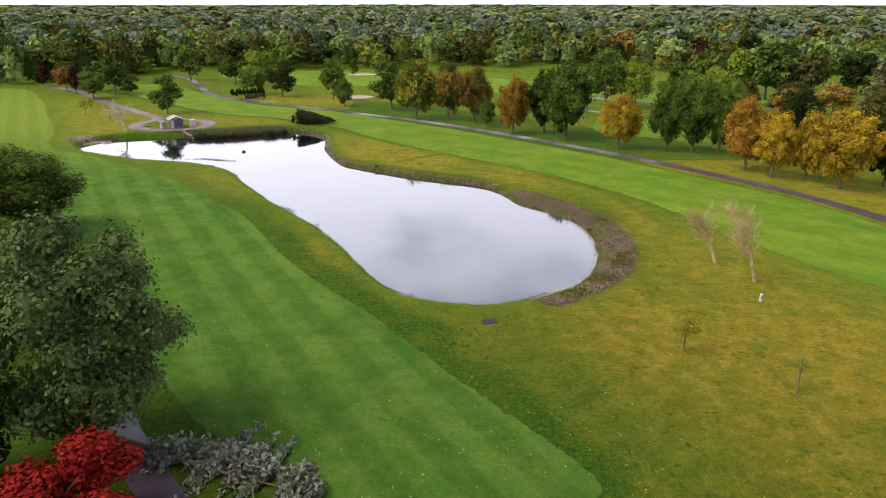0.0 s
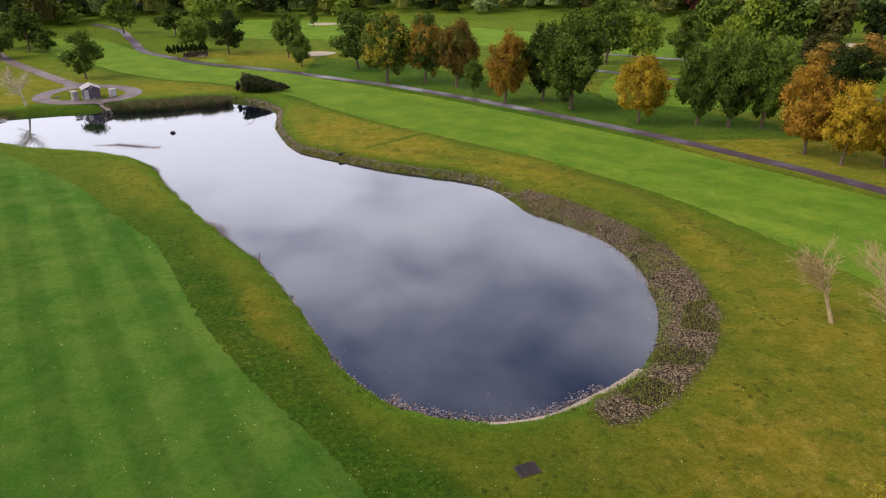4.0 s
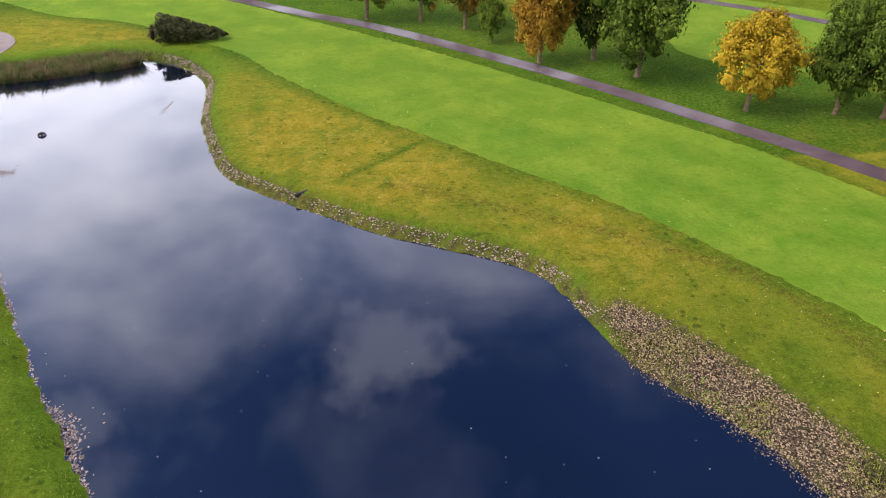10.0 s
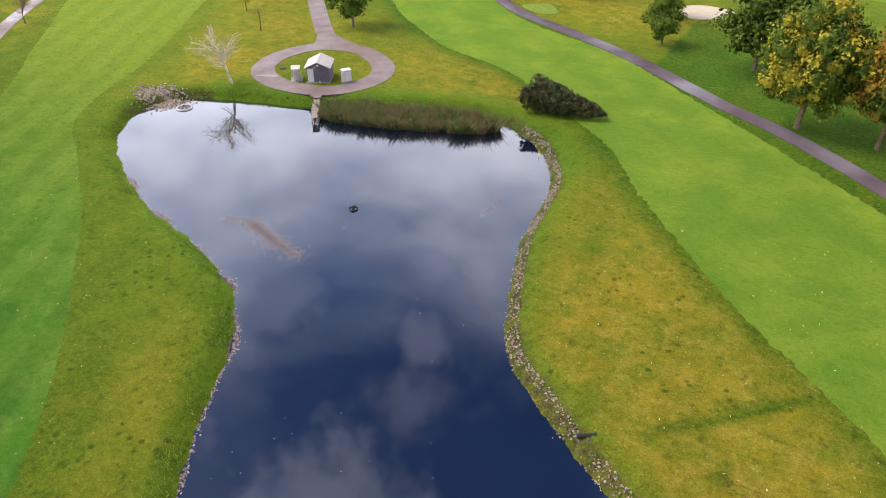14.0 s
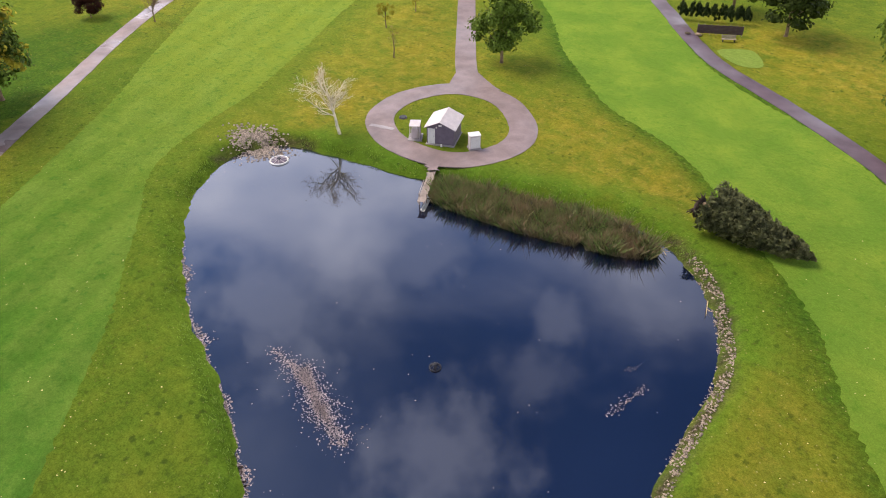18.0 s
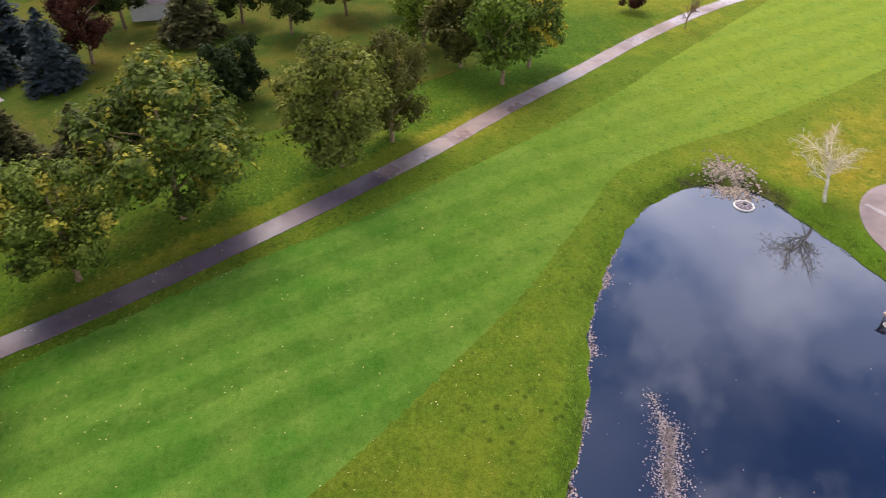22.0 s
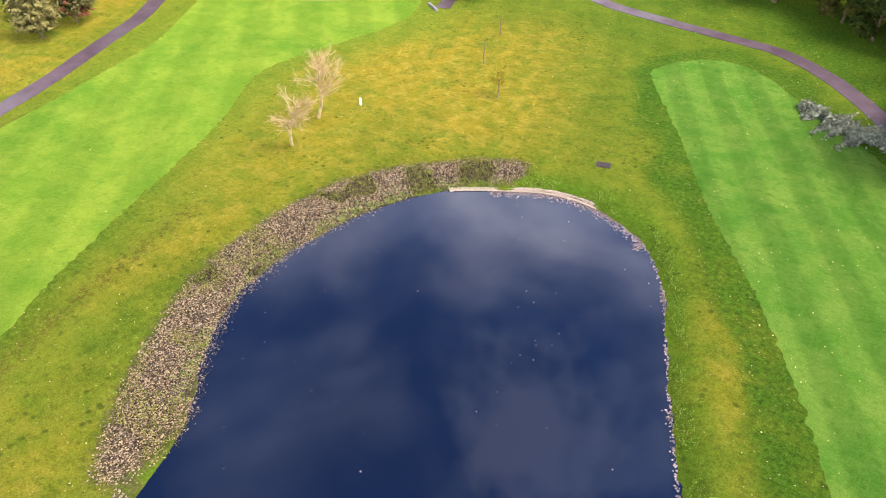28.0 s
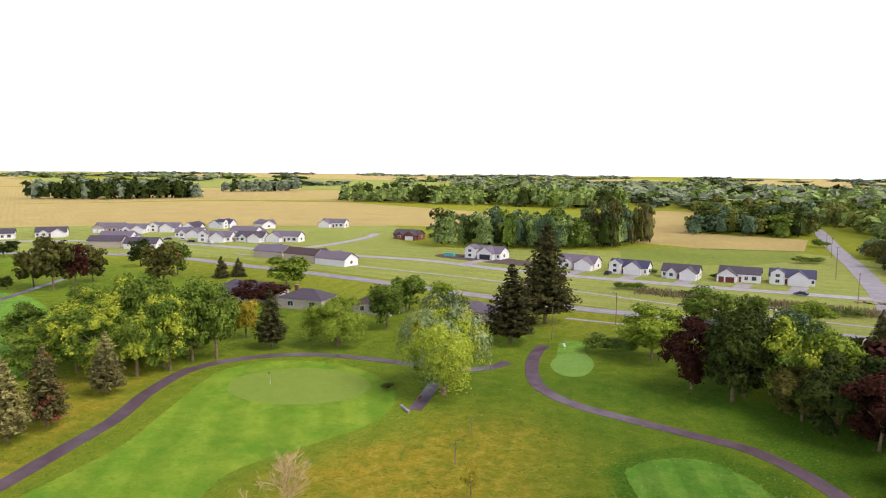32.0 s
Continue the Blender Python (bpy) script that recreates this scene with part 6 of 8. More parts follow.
# ---- things about the pond ----
def wooden_dock():
    d = base("dock", -69.0, 184.0, -0.6, 0, "short weathered plank dock on the pond", "dock")
    d.matrix_basis = pose(-67.9, 185.6, -0.6, 0, 0, math.degrees(math.atan2(180.0 - 185.6, -64.1 + 67.9)))
    length = 6.8
    for y in (-0.3, 0.3):
        box("beam", 0.0, length, y - 0.06, y + 0.06, 0.28, 0.42, M_WOOD, d)
    for x in (1.2, 3.4, 5.7):
        for y in (-0.4, 0.4):
            rod("post", (x, y, -2.0), (x, y, 0.85), 0.07, 0.07, M_WOOD, d)
    bm = bmesh.new()
    box_bm(bm, 0, 0.17, -0.42, 0.42, 0.42, 0.46)
    plank = bpy.data.meshes.new("plank")
    bm.to_mesh(plank)
    bm.free()
    plank.materials.append(M_WOOD)
    for i in range(36):
        k = new("plank", plank)
        k.parent = d
        k.location = (i * 0.188, random.uniform(-0.02, 0.02), 0)
    rod("rail", (3.0, -0.4, 0.95), (5.8, -0.4, 0.85), 0.035, 0.035, M_WOOD, d)
    s = base("slide_chute", -64.3, 180.2, WATER_Z, 0, "white curved plastic chute lying at the dock end", "chute")
    s.matrix_basis = pose(-64.4, 181.3, WATER_Z + 0.1, 0, 0, -62)
    bm = bmesh.new()
    prof = [(-0.24, 0.30), (-0.22, 0.12), (-0.1, 0.05), (0.1, 0.05), (0.22, 0.12), (0.24, 0.30)]
    rings = []
    for x, z in ((-1.2, 0.5), (-0.4, 0.25), (0.5, 0.1), (1.3, 0.02), (1.8, 0.08)):
        rings.append([bm.verts.new((x, y, z + h)) for y, h in prof])
    for a, b in zip(rings, rings[1:]):
        for i in range(5):
            bm.faces.new((a[i], a[i + 1], b[i + 1], b[i]))
    bmesh.ops.solidify(bm, geom=bm.faces[:], thickness=0.04)
    part("chute", bm, M_WHITE, s, smooth=True)
    box("support", -0.5, -0.4, -0.2, 0.2, -0.4, 0.4, M_DARK, s)


wooden_dock()


def aerator(x, y, r, label):
    a = base("aerator", x, y, WATER_Z, 0, label, "aerator")
    bm = bmesh.new()
    n, m = 28, 10
    vs = [[bm.verts.new(((r + 0.11 * r * math.cos(2 * math.pi * j / m)) * math.cos(2 * math.pi * i / n), (r + 0.11 * r * math.cos(2 * math.pi * j / m)) * math.sin(2 * math.pi * i / n), 0.06 + 0.12 * r * math.sin(2 * math.pi * j / m))) for j in range(m)] for i in range(n)]
    for i in range(n):
        for j in range(m):
            bm.faces.new((vs[i][j], vs[(i + 1) % n][j], vs[(i + 1) % n][(j + 1) % m], vs[i][(j + 1) % m]))
    part("float_ring", bm, M_WHITE if r > 0.7 else M_DARK, a, smooth=True)
    for k in range(10):
        t = math.pi * k / 5
        rod("cage_bar", (0.25 * r * math.cos(t), 0.25 * r * math.sin(t), 0.34), (r * math.cos(t), r * math.sin(t), 0.2), 0.03, 0.03, M_TIN if r > 0.7 else M_DARK, a, sides=5)
    if r > 0.7:
        bm = bmesh.new()
        rod_bm(bm, (0, 0, 0.02), (0, 0, 0.16), 0.9 * r, 0.82 * r, 24)
        rod_bm(bm, (0, 0, 0.16), (0, 0, 0.27), 0.82 * r, 0.4 * r, 24)
        part("cage_dome", bm, M_SHED, a, "grey domed guard")
    rod("nozzle", (0, 0, -0.2), (0, 0, 0.42), 0.28 * r, 0.2 * r, M_DARK, a, "dark pump nozzle", 12)


aerator(-84.0, 175.8, 1.05, "large floating aerator with a caged grey ring")
aerator(-46.7, 164.5, 0.46, "small dark floating fountain head on the pond")


def gable_roof(bm, x0, x1, y0, y1, z, rise, over, thick=0.14, axis="x"):
    """Two roof slabs over a block; the ridge runs along the axis."""
    if axis == "x":
        ym = (y0 + y1) / 2
        half = (y1 - y0) / 2 + over
        drop = rise * over / max(0.1, (y1 - y0) / 2)
        pts = [[(x, ym, z + rise), (x, ym + s * half, z - drop)] for x in (x0 - over, x1 + over) for s in (-1, 1)]
        quads = [(pts[0][0], pts[0][1], pts[2][1], pts[2][0]), (pts[1][0], pts[1][1], pts[3][1], pts[3][0])]
    else:
        xm = (x0 + x1) / 2
        half = (x1 - x0) / 2 + over
        drop = rise * over / max(0.1, (x1 - x0) / 2)
        pts = [[(xm, y, z + rise), (xm + s * half, y, z - drop)] for y in (y0 - over, y1 + over) for s in (-1, 1)]
        quads = [(pts[0][0], pts[0][1], pts[2][1], pts[2][0]), (pts[1][0], pts[1][1], pts[3][1], pts[3][0])]
    for q in quads:
        lo = [bm.verts.new(p) for p in q]
        hi = [bm.verts.new((p[0], p[1], p[2] + thick)) for p in q]
        bm.faces.new(hi)
        bm.faces.new(lo[::-1])
        for i in range(4):
            j = (i + 1) % 4
            bm.faces.new((lo[i], lo[j], hi[j], hi[i]))
    bmesh.ops.recalc_face_normals(bm, faces=bm.faces[:])


def hip_roof(bm, x0, x1, y0, y1, z, rise, over):
    x0, x1, y0, y1 = x0 - over, x1 + over, y0 - over, y1 + over
    h = min(x1 - x0, y1 - y0) / 2
    if x1 - x0 >= y1 - y0:
        r = [(x0 + h, (y0 + y1) / 2), (x1 - h, (y0 + y1) / 2)]
    else:
        r = [((x0 + x1) / 2, y0 + h), ((x0 + x1) / 2, y1 - h)]
    b = [bm.verts.new((x, y, z)) for x, y in ((x0, y0), (x1, y0), (x1, y1), (x0, y1))]
    t = [bm.verts.new((x, y, z + rise)) for x, y in r]
    if x1 - x0 >= y1 - y0:
        fs = [(b[0], b[1], t[1], t[0]), (b[2], b[3], t[0], t[1]), (b[1], b[2], t[1]), (b[3], b[0], t[0])]
    else:
        fs = [(b[1], b[2], t[1], t[0]), (b[3], b[0], t[0], t[1]), (b[0], b[1], t[0]), (b[2], b[3], t[1])]
    for f in fs:
        bm.faces.new(f)
    bm.faces.new(b[::-1])


def gable_walls(bm, x0, x1, y0, y1, z0, z1, rise, axis):
    """Closed walls of a block with the gable triangles under the roof."""
    if axis == "x":
        prof = [(y0, z0), (y1, z0), (y1, z1), ((y0 + y1) / 2, z1 + rise), (y0, z1)]
        a = [bm.verts.new((x0, y, z)) for y, z in prof]
        b = [bm.verts.new((x1, y, z)) for y, z in prof]
    else:
        prof = [(x0, z0), (x1, z0), (x1, z1), ((x0 + x1) / 2, z1 + rise), (x0, z1)]
        a = [bm.verts.new((x, y0, z)) for x, z in prof]
        b = [bm.verts.new((x, y1, z)) for x, z in prof]
    bm.faces.new(a)
    bm.faces.new(b[::-1])
    for i in range(5):
        j = (i + 1) % 5
        bm.faces.new((a[i], b[i], b[j], a[j]))
    bmesh.ops.recalc_face_normals(bm, faces=bm.faces[:])


def window(parent, face, u, z, w, h, wall):
    """A framed window on a wall: face is one of +x -x +y -y, wall its place along that axis, u the place along the wall."""
    s = 1 if face[0] == "+" else -1
    ax = face[1]

    def bx(name, u0, u1, z0, z1, d0, d1, mat, par):
        lo, hi = sorted((wall + s * d0, wall + s * d1))
        return box(name, lo, hi, u0, u1, z0, z1, mat, par, bevel=0) if ax == "x" else box(name, u0, u1, lo, hi, z0, z1, mat, par, bevel=0)
    f = bx("window", u - w / 2 - 0.1, u + w / 2 + 0.1, z - 0.1, z + h + 0.1, -0.02, 0.05, M_WHITE, parent)
    for k in range(2):
        a = u - w / 2 + k * w / 2
        bx("pane", a + 0.03, a + w / 2 - 0.03, z, z + h, 0.03, 0.062, M_GLASS, f)


def house(x, y, turn, blocks, wall_mat, roof_mat, label, garages=(), windows=(), doors=(), chimney=None, name="house", roof_kind="gable", over=0.45, garage_mat=None):
    """blocks: x0, x1, y0, y1, wall height, roof rise, ridge axis."""
    hs = base(name, x, y, 0, turn, label, "house")
    for x0, x1, y0, y1, h, rise, axis in blocks:
        bm = bmesh.new()
        if roof_kind == "gable":
            gable_walls(bm, x0, x1, y0, y1, -0.2, h, rise, axis)
        else:
            box_bm(bm, x0, x1, y0, y1, -0.2, h)
        part("wall", bm, wall_mat, hs)
        bm = bmesh.new()
        if roof_kind == "gable":
            gable_roof(bm, x0, x1, y0, y1, h + 0.03, rise, over, axis=axis)
        else:
            hip_roof(bm, x0, x1, y0, y1, h, rise, over)
        part("roof", bm, roof_mat, hs)
    for gx, gy, w, h in garages:
        g = box("garage_door", gx - w / 2, gx + w / 2, gy - 0.04, gy + 0.05, 0.0, h, garage_mat or M_WHITE, hs, bevel=0)
        for k in range(1, 4):
            box("door_rib", gx - w / 2, gx + w / 2, gy + 0.05, gy + 0.075, h * k / 4 - 0.03, h * k / 4 + 0.03, garage_mat or M_SIDING, g, bevel=0)
    for face, u, z, w, h, wall in windows:
        window(hs, face, u, z, w, h, wall)
    for dx, dy in doors:
        d = box("door", dx - 0.5, dx + 0.5, dy - 0.04, dy + 0.06, 0.1, 2.15, M_MAROON, hs, bevel=0)
    if chimney:
        cx, cy, cz = chimney
        box("chimney", cx - 0.5, cx + 0.5, cy - 0.35, cy + 0.35, 1.0, cz, M_BRICK_WALL, hs, "brick chimney")
        box("chimney_cap", cx - 0.6, cx + 0.6, cy - 0.45, cy + 0.45, cz, cz + 0.12, M_CONCRETE, hs)
    return hs


def pump_shed():
    ang = 28.9
    s = base("pump_shed", -72.8, 189.6, 0.06, ang, "small grey-violet pump shed with a pale metal roof", "shed")
    box("slab", -0.12, 3.42, -0.3, 3.87, -0.1, 0.05, M_CONCRETE, s)
    bm = bmesh.new()
    gable_walls(bm, 0, 3.3, 0, 3.75, 0.05, 2.2, 0.75, "y")
    wall = part("wall", bm, M_SHED, s)
    for k in range(11):
        box("siding_board", -0.02, 3.32, -0.022, -0.004, 0.1 + k * 0.2, 0.26 + k * 0.2, M_SHED, wall, bevel=0)
    bm = bmesh.new()
    gable_roof(bm, 0, 3.3, 0, 3.75, 2.23, 0.75, 0.3, 0.08, "y")
    roof = part("roof", bm, M_TIN, s, "pale ribbed metal roof")
    d = box("door", 0.12, 1.0, -0.08, -0.03, 0.06, 2.05, M_WHITE, s, "white door")
    box("handle", 0.85, 0.91, -0.14, -0.08, 1.0, 1.12, M_DARK, d)
    box("vent", 1.45, 1.85, -0.06, -0.03, 2.35, 2.6, M_WHITE, s)
    rod("lamp", (1.2, -0.12, 2.15), (1.2, -0.12, 2.3), 0.08, 0.08, M_WHITE, s)
    c = base("equipment_cage", -74.9, 188.7, 0.06, 40, "pale metal equipment cage beside the shed", "cabinet")
    box("pad", -0.2, 1.5, -0.25, 1.8, -0.1, 0.06, M_CONCRETE, c)
    box("tank", 0.2, 1.05, 0.25, 1.5, 0.06, 1.4, M_TIN, c)
    for k in range(9):
        rod("bar", (0.03 + k * 0.145, 0.0, 0.06), (0.03 + k * 0.145, 0.0, 1.8), 0.025, 0.025, M_TIN, c, sides=5)
        rod("bar", (1.2, 0.1 + k * 0.19, 0.06), (1.2, 0.1 + k * 0.19, 1.8), 0.025, 0.025, M_TIN, c, sides=5)
    box("lid", -0.05, 1.28, -0.08, 1.75, 1.8, 1.86, M_TIN, c)
    b = base("control_cabinet", -67.8, 191.8, 0.06, 58, "white electrical cabinet beside the shed", "cabinet")
    box("plinth", -0.1, 1.4, -0.15, 1.1, -0.1, 0.1, M_CONCRETE, b)
    bx = box("housing", 0, 1.3, 0, 1.0, 0.1, 1.75, M_TIN, b, bevel=0.06)
    box("cover", -0.05, 1.35, -0.05, 1.05, 1.75, 1.85, M_WHITE, b, bevel=0.03)
    box("door", 0.08, 1.22, -0.02, 0.0, 0.25, 1.6, M_WHITE, bx, bevel=0)
    h = base("hatch", -80.0, 192.4, 0, 0, "round grey well cover in the grass", "cover")
    rod("rim", (0, 0, -0.05), (0, 0, 0.14), 0.5, 0.5, M_ROOF_GREY, h, sides=20)
    rod("lid", (0, 0, 0.14), (0, 0, 0.2), 0.45, 0.42, M_DARK, h, sides=20)
    v = base("valve", -70.9, 190.1, 0.06, 0, "white valve box by the shed door", "valve")
    rod("valve_body", (0, 0, 0), (0, 0, 0.3), 0.12, 0.1, M_WHITE, v)


pump_shed()


def fallen_spruce():
    """A windthrown spruce: the whole cone lies along the ground, its root plate upright at the foot."""
    f = base("fallen_spruce", -40.5, 197.4, 0, 0, "uprooted dark spruce lying on its side", "tree")
    q = conifer_cards(301, 36, 78, 0.24, height=10.8, radius=3.2, low=0.12, ragged=0.16, taper=0.5)
    p = q.reshape(-1, 3).copy()
    # the axis turns from up to level, the underside is pressed on the ground
    lain = np.column_stack([p[:, 2], p[:, 1], -p[:, 0] * 0.62 + 2.0 - 1.4 * np.clip(p[:, 2] / 13.0, 0, 1)])
    low = lain[:, 2] < 0.08
    lain[low, 2] = 0.08 + np.abs(lain[low, 2]) * 0.06
    a = math.atan2(197.4 - 197.6, -29.2 + 40.6)
    c, s = math.cos(a), math.sin(a)
    lain = np.column_stack([lain[:, 0] * c - lain[:, 1] * s, lain[:, 0] * s + lain[:, 1] * c, lain[:, 2]])
    ob = new("crown", quads_mesh("crown", lain.reshape(-1, 4, 3), LEAF["fallen"]))
    ob.parent = f
    rod("trunk", (-0.9, 0, 1.7), (11.0, -0.2, 0.7), 0.3, 0.06, M_BARK, f)
    rng = np.random.default_rng(9)
    verts, faces = [], []
    for k in range(44):
        t = rng.uniform(0, 2 * math.pi)
        r = rng.uniform(0.6, 1.7)
        e = (-1.2 + rng.normal(0, 0.35), math.cos(t) * r, max(0.02, 1.4 + math.sin(t) * r * 0.8))
        m = (-1.0, math.cos(t) * r * 0.5, 1.7 + math.sin(t) * r * 0.4)
        tube(verts, faces, (-0.8, 0, 1.5), m, 0.16, 0.09)
        tube(verts, faces, m, e, 0.09, 0.02)
    link("roots", verts, faces, M_ROOT, f, "dark torn-up root plate")
    bm = bmesh.new()
    bmesh.ops.create_icosphere(bm, subdivisions=2, radius=1.0)
    for v in bm.verts:
        k = 1 + 0.3 * noise.noise(v.co * 2.2)
        v.co = Vector((v.co.x * 0.4 - 1.0, v.co.y * 1.15 * k, max(-0.1, v.co.z * 1.1 * k + 1.3)))
    part("root_soil", bm, M_ROOT, f)


fallen_spruce()


def fallen_limb():
    f = base("fallen_limb", -23.5, 46.5, 0, 0, "broken willow limb with pale leaves across the path", "branch")
    rng = np.random.default_rng(77)
    n = 9500
    t = rng.uniform(0, 1, n) ** 0.8
    ax = np.column_stack([1.5 + t * 13.5, -1.2 - t * 5.0 + 1.5 * np.sin(t * 3)])
    wide = 2.6 * np.sin(np.clip(t, 0.05, 1) * math.pi * 0.85 + 0.25)
    lump = np.array([noise.noise((a * 0.8, b * 6.0, 3.0)) for a, b in zip(ax[:, 0], t)])
    off = rng.normal(0, 0.46, n) * wide * (1 + 1.6 * lump)
    h = np.abs(rng.normal(0, 0.36, n)) * (1.5 - 0.6 * t) * np.exp(-(off / 2.4) ** 2)
    pos = np.column_stack([ax[:, 0] + 0.35 * off, ax[:, 1] + off, 0.08 + h])
    q = leaf_cards(rng, pos, np.tile((0, 0, 0.35), (n, 1)) + rng.normal(0, 0.5, (n, 3)), 0.24, 2.2)
    ob = new("leaves", quads_mesh("leaves", q, LEAF["pale"]))
    ob.parent = f
    verts, faces = [], []
    tube(verts, faces, (-2.8, 0.6, 0.7), (1.2, -0.8, 0.45), 0.3, 0.26, 8)
    tube(verts, faces, (1.2, -0.8, 0.45), (6, -3.0, 0.35), 0.26, 0.15, 7)
    tube(verts, faces, (6, -3.0, 0.35), (13, -5.4, 0.2), 0.15, 0.04, 6)
    link("limb", verts, faces, M_BARK, f)
    verts, faces = [], []
    for k in range(16):
        x = rng.uniform(1, 12)
        tube(verts, faces, (x, -0.8 - (x - 1) * 0.42, 0.35), (x + rng.uniform(0.6, 2), -0.8 - (x - 1) * 0.42 + rng.choice((-1, 1)) * rng.uniform(1, 2.6), 0.25), 0.08, 0.02)
    tagged(link("branchwork", verts, faces, M_BARK, f), kind="stuff")
    rod("torn_wood", (-2.8, 0.6, 0.7), (-4.3, 1.1, 0.95), 0.26, 0.04, M_BIRCH, f, "pale splintered break")


fallen_limb()


def bare_tree(x, y, h, seed, label, girth=0.16, twigs=0, spread=0.5, name="bare_tree", mat=None, fork=0.33, levels=3):
    """A leafless tree grown branch by branch, with a haze of fine twigs."""
    rng = np.random.default_rng(seed)
    ob = base(name, x, y, 0, 0, label, "tree")
    groups = {"trunk": ([], []), "branchwork": ([], [])}
    tips = []

    def grow(p, d, length, r, level):
        """One stem that runs on to its tip and gives off rising side branches."""
        v, f = groups["trunk" if level == 0 else "branchwork"]
        steps = (11, 7, 5, 3)[level]
        for i in range(steps):
            u = (i + 1) / steps
            d = d + rng.normal(0, 0.09 + 0.03 * level, 3) + np.array((0, 0, 0.05 if level else 0.0))
            d /= np.linalg.norm(d)
            q = p + d * length / steps
            r1 = max(r * (1 - 0.9 / steps * (1 + 0.3 * u)), 0.012)
            tube(v, f, p, q, r, r1, 6 if level < 2 else 4)
            p, r = q, r1
            if level >= 2:
                tips.append(p)
            if level < levels and (level > 0 or u > fork):
                for _ in range((2, 2, 1)[level] if rng.uniform() < 0.8 else 1):
                    a = rng.normal(0, 1, 3)
                    a -= d * (a @ d)
                    a /= np.linalg.norm(a)
                    nd = d * 0.75 + a * spread * rng.uniform(0.75, 1.3)
                    nd /= np.linalg.norm(nd)
                    reach = (0.66, 0.52, 0.5)[level] * length * (1.05 - 0.55 * u) * rng.uniform(0.6, 1.15)
                    grow(p, nd, reach, r * rng.uniform(0.58, 0.82), level + 1)
    grow(np.array((0, 0, -0.1)), np.array((rng.normal(0, 0.05), rng.normal(0, 0.05), 1.0)), h, girth, 0)
    top = max(v[2] for v in groups["branchwork"][0])
    k = h / top
    for name_, (v, f) in groups.items():
        link(name_, [(a * k * 1.25, b * k * 1.25, c * k) for a, b, c in v], f, mat or M_BIRCH, ob)
    if twigs:
        t = np.array(tips) * k * np.array((1.25, 1.25, 1.0))
        idx = rng.integers(0, len(t), twigs)
        pos = t[idx] + rng.normal(0, 0.42, (twigs, 3))
        pos[:, 2] = np.maximum(pos[:, 2], h * 0.25)
        q = leaf_cards(rng, pos, rng.normal(0, 1, (twigs, 3)), 0.045, 7.0)
        ob2 = new("twig_haze", quads_mesh("twig_haze", q, LEAF["twig"]))
        ob2.parent = ob
        tagged(ob2, kind="stuff")
    return ob


bare_tree(35.6, 87.0, 8.4, 21, "wide-spreading pale tree nearly bare of leaves", 0.24, 1100, 0.52)
bare_tree(38.0, 80.3, 10.6, 22, "tall forked pale tree nearly bare of leaves", 0.24, 1100, 0.42)
bare_tree(-82.4, 183.9, 8.6, 23, "bare cream-barked tree standing at the pond edge", 0.25, 900, 0.8, mat=M_CREAM)
bare_tree(-137.8, 188.5, 6.4, 24, "bare dark tree beside the cart path", 0.14, 0, 0.6, mat=M_BARK)
for x, y, h, r, colour, label in ((23.6, 62.2, 4.3, 1.35, "yellow", "slim yellow-leaved sapling in the rough"), (31.0, 54.5, 4.4, 0.8, "light", "thin leaning sapling in the rough"), (35.3, 43.7, 4.0, 0.9, "light", "thin young sapling in the rough"),
                                  (-107, 213.9, 4.3, 1.3, "yellow", "small yellow sapling near the drive"), (-96.2, 205.8, 5.0, 0.9, "twig", "thin leaning sapling by the drive"), (-109.5, 223.3, 4.0, 1.1, "yellow", "small yellow sapling near the drive")):
    tree(x, y, h, r, "sapling" if r > 1.05 else "wisp", colour, label, "young saplings in the rough", "sapling", "sapling")


PIPE, STAKE = (-13.6, 146.0), (-19.4, 105.1)
STICKS = ((-41.7, 191.2, -40, 0.9), (-34.4, 186.2, -70, 1.1))


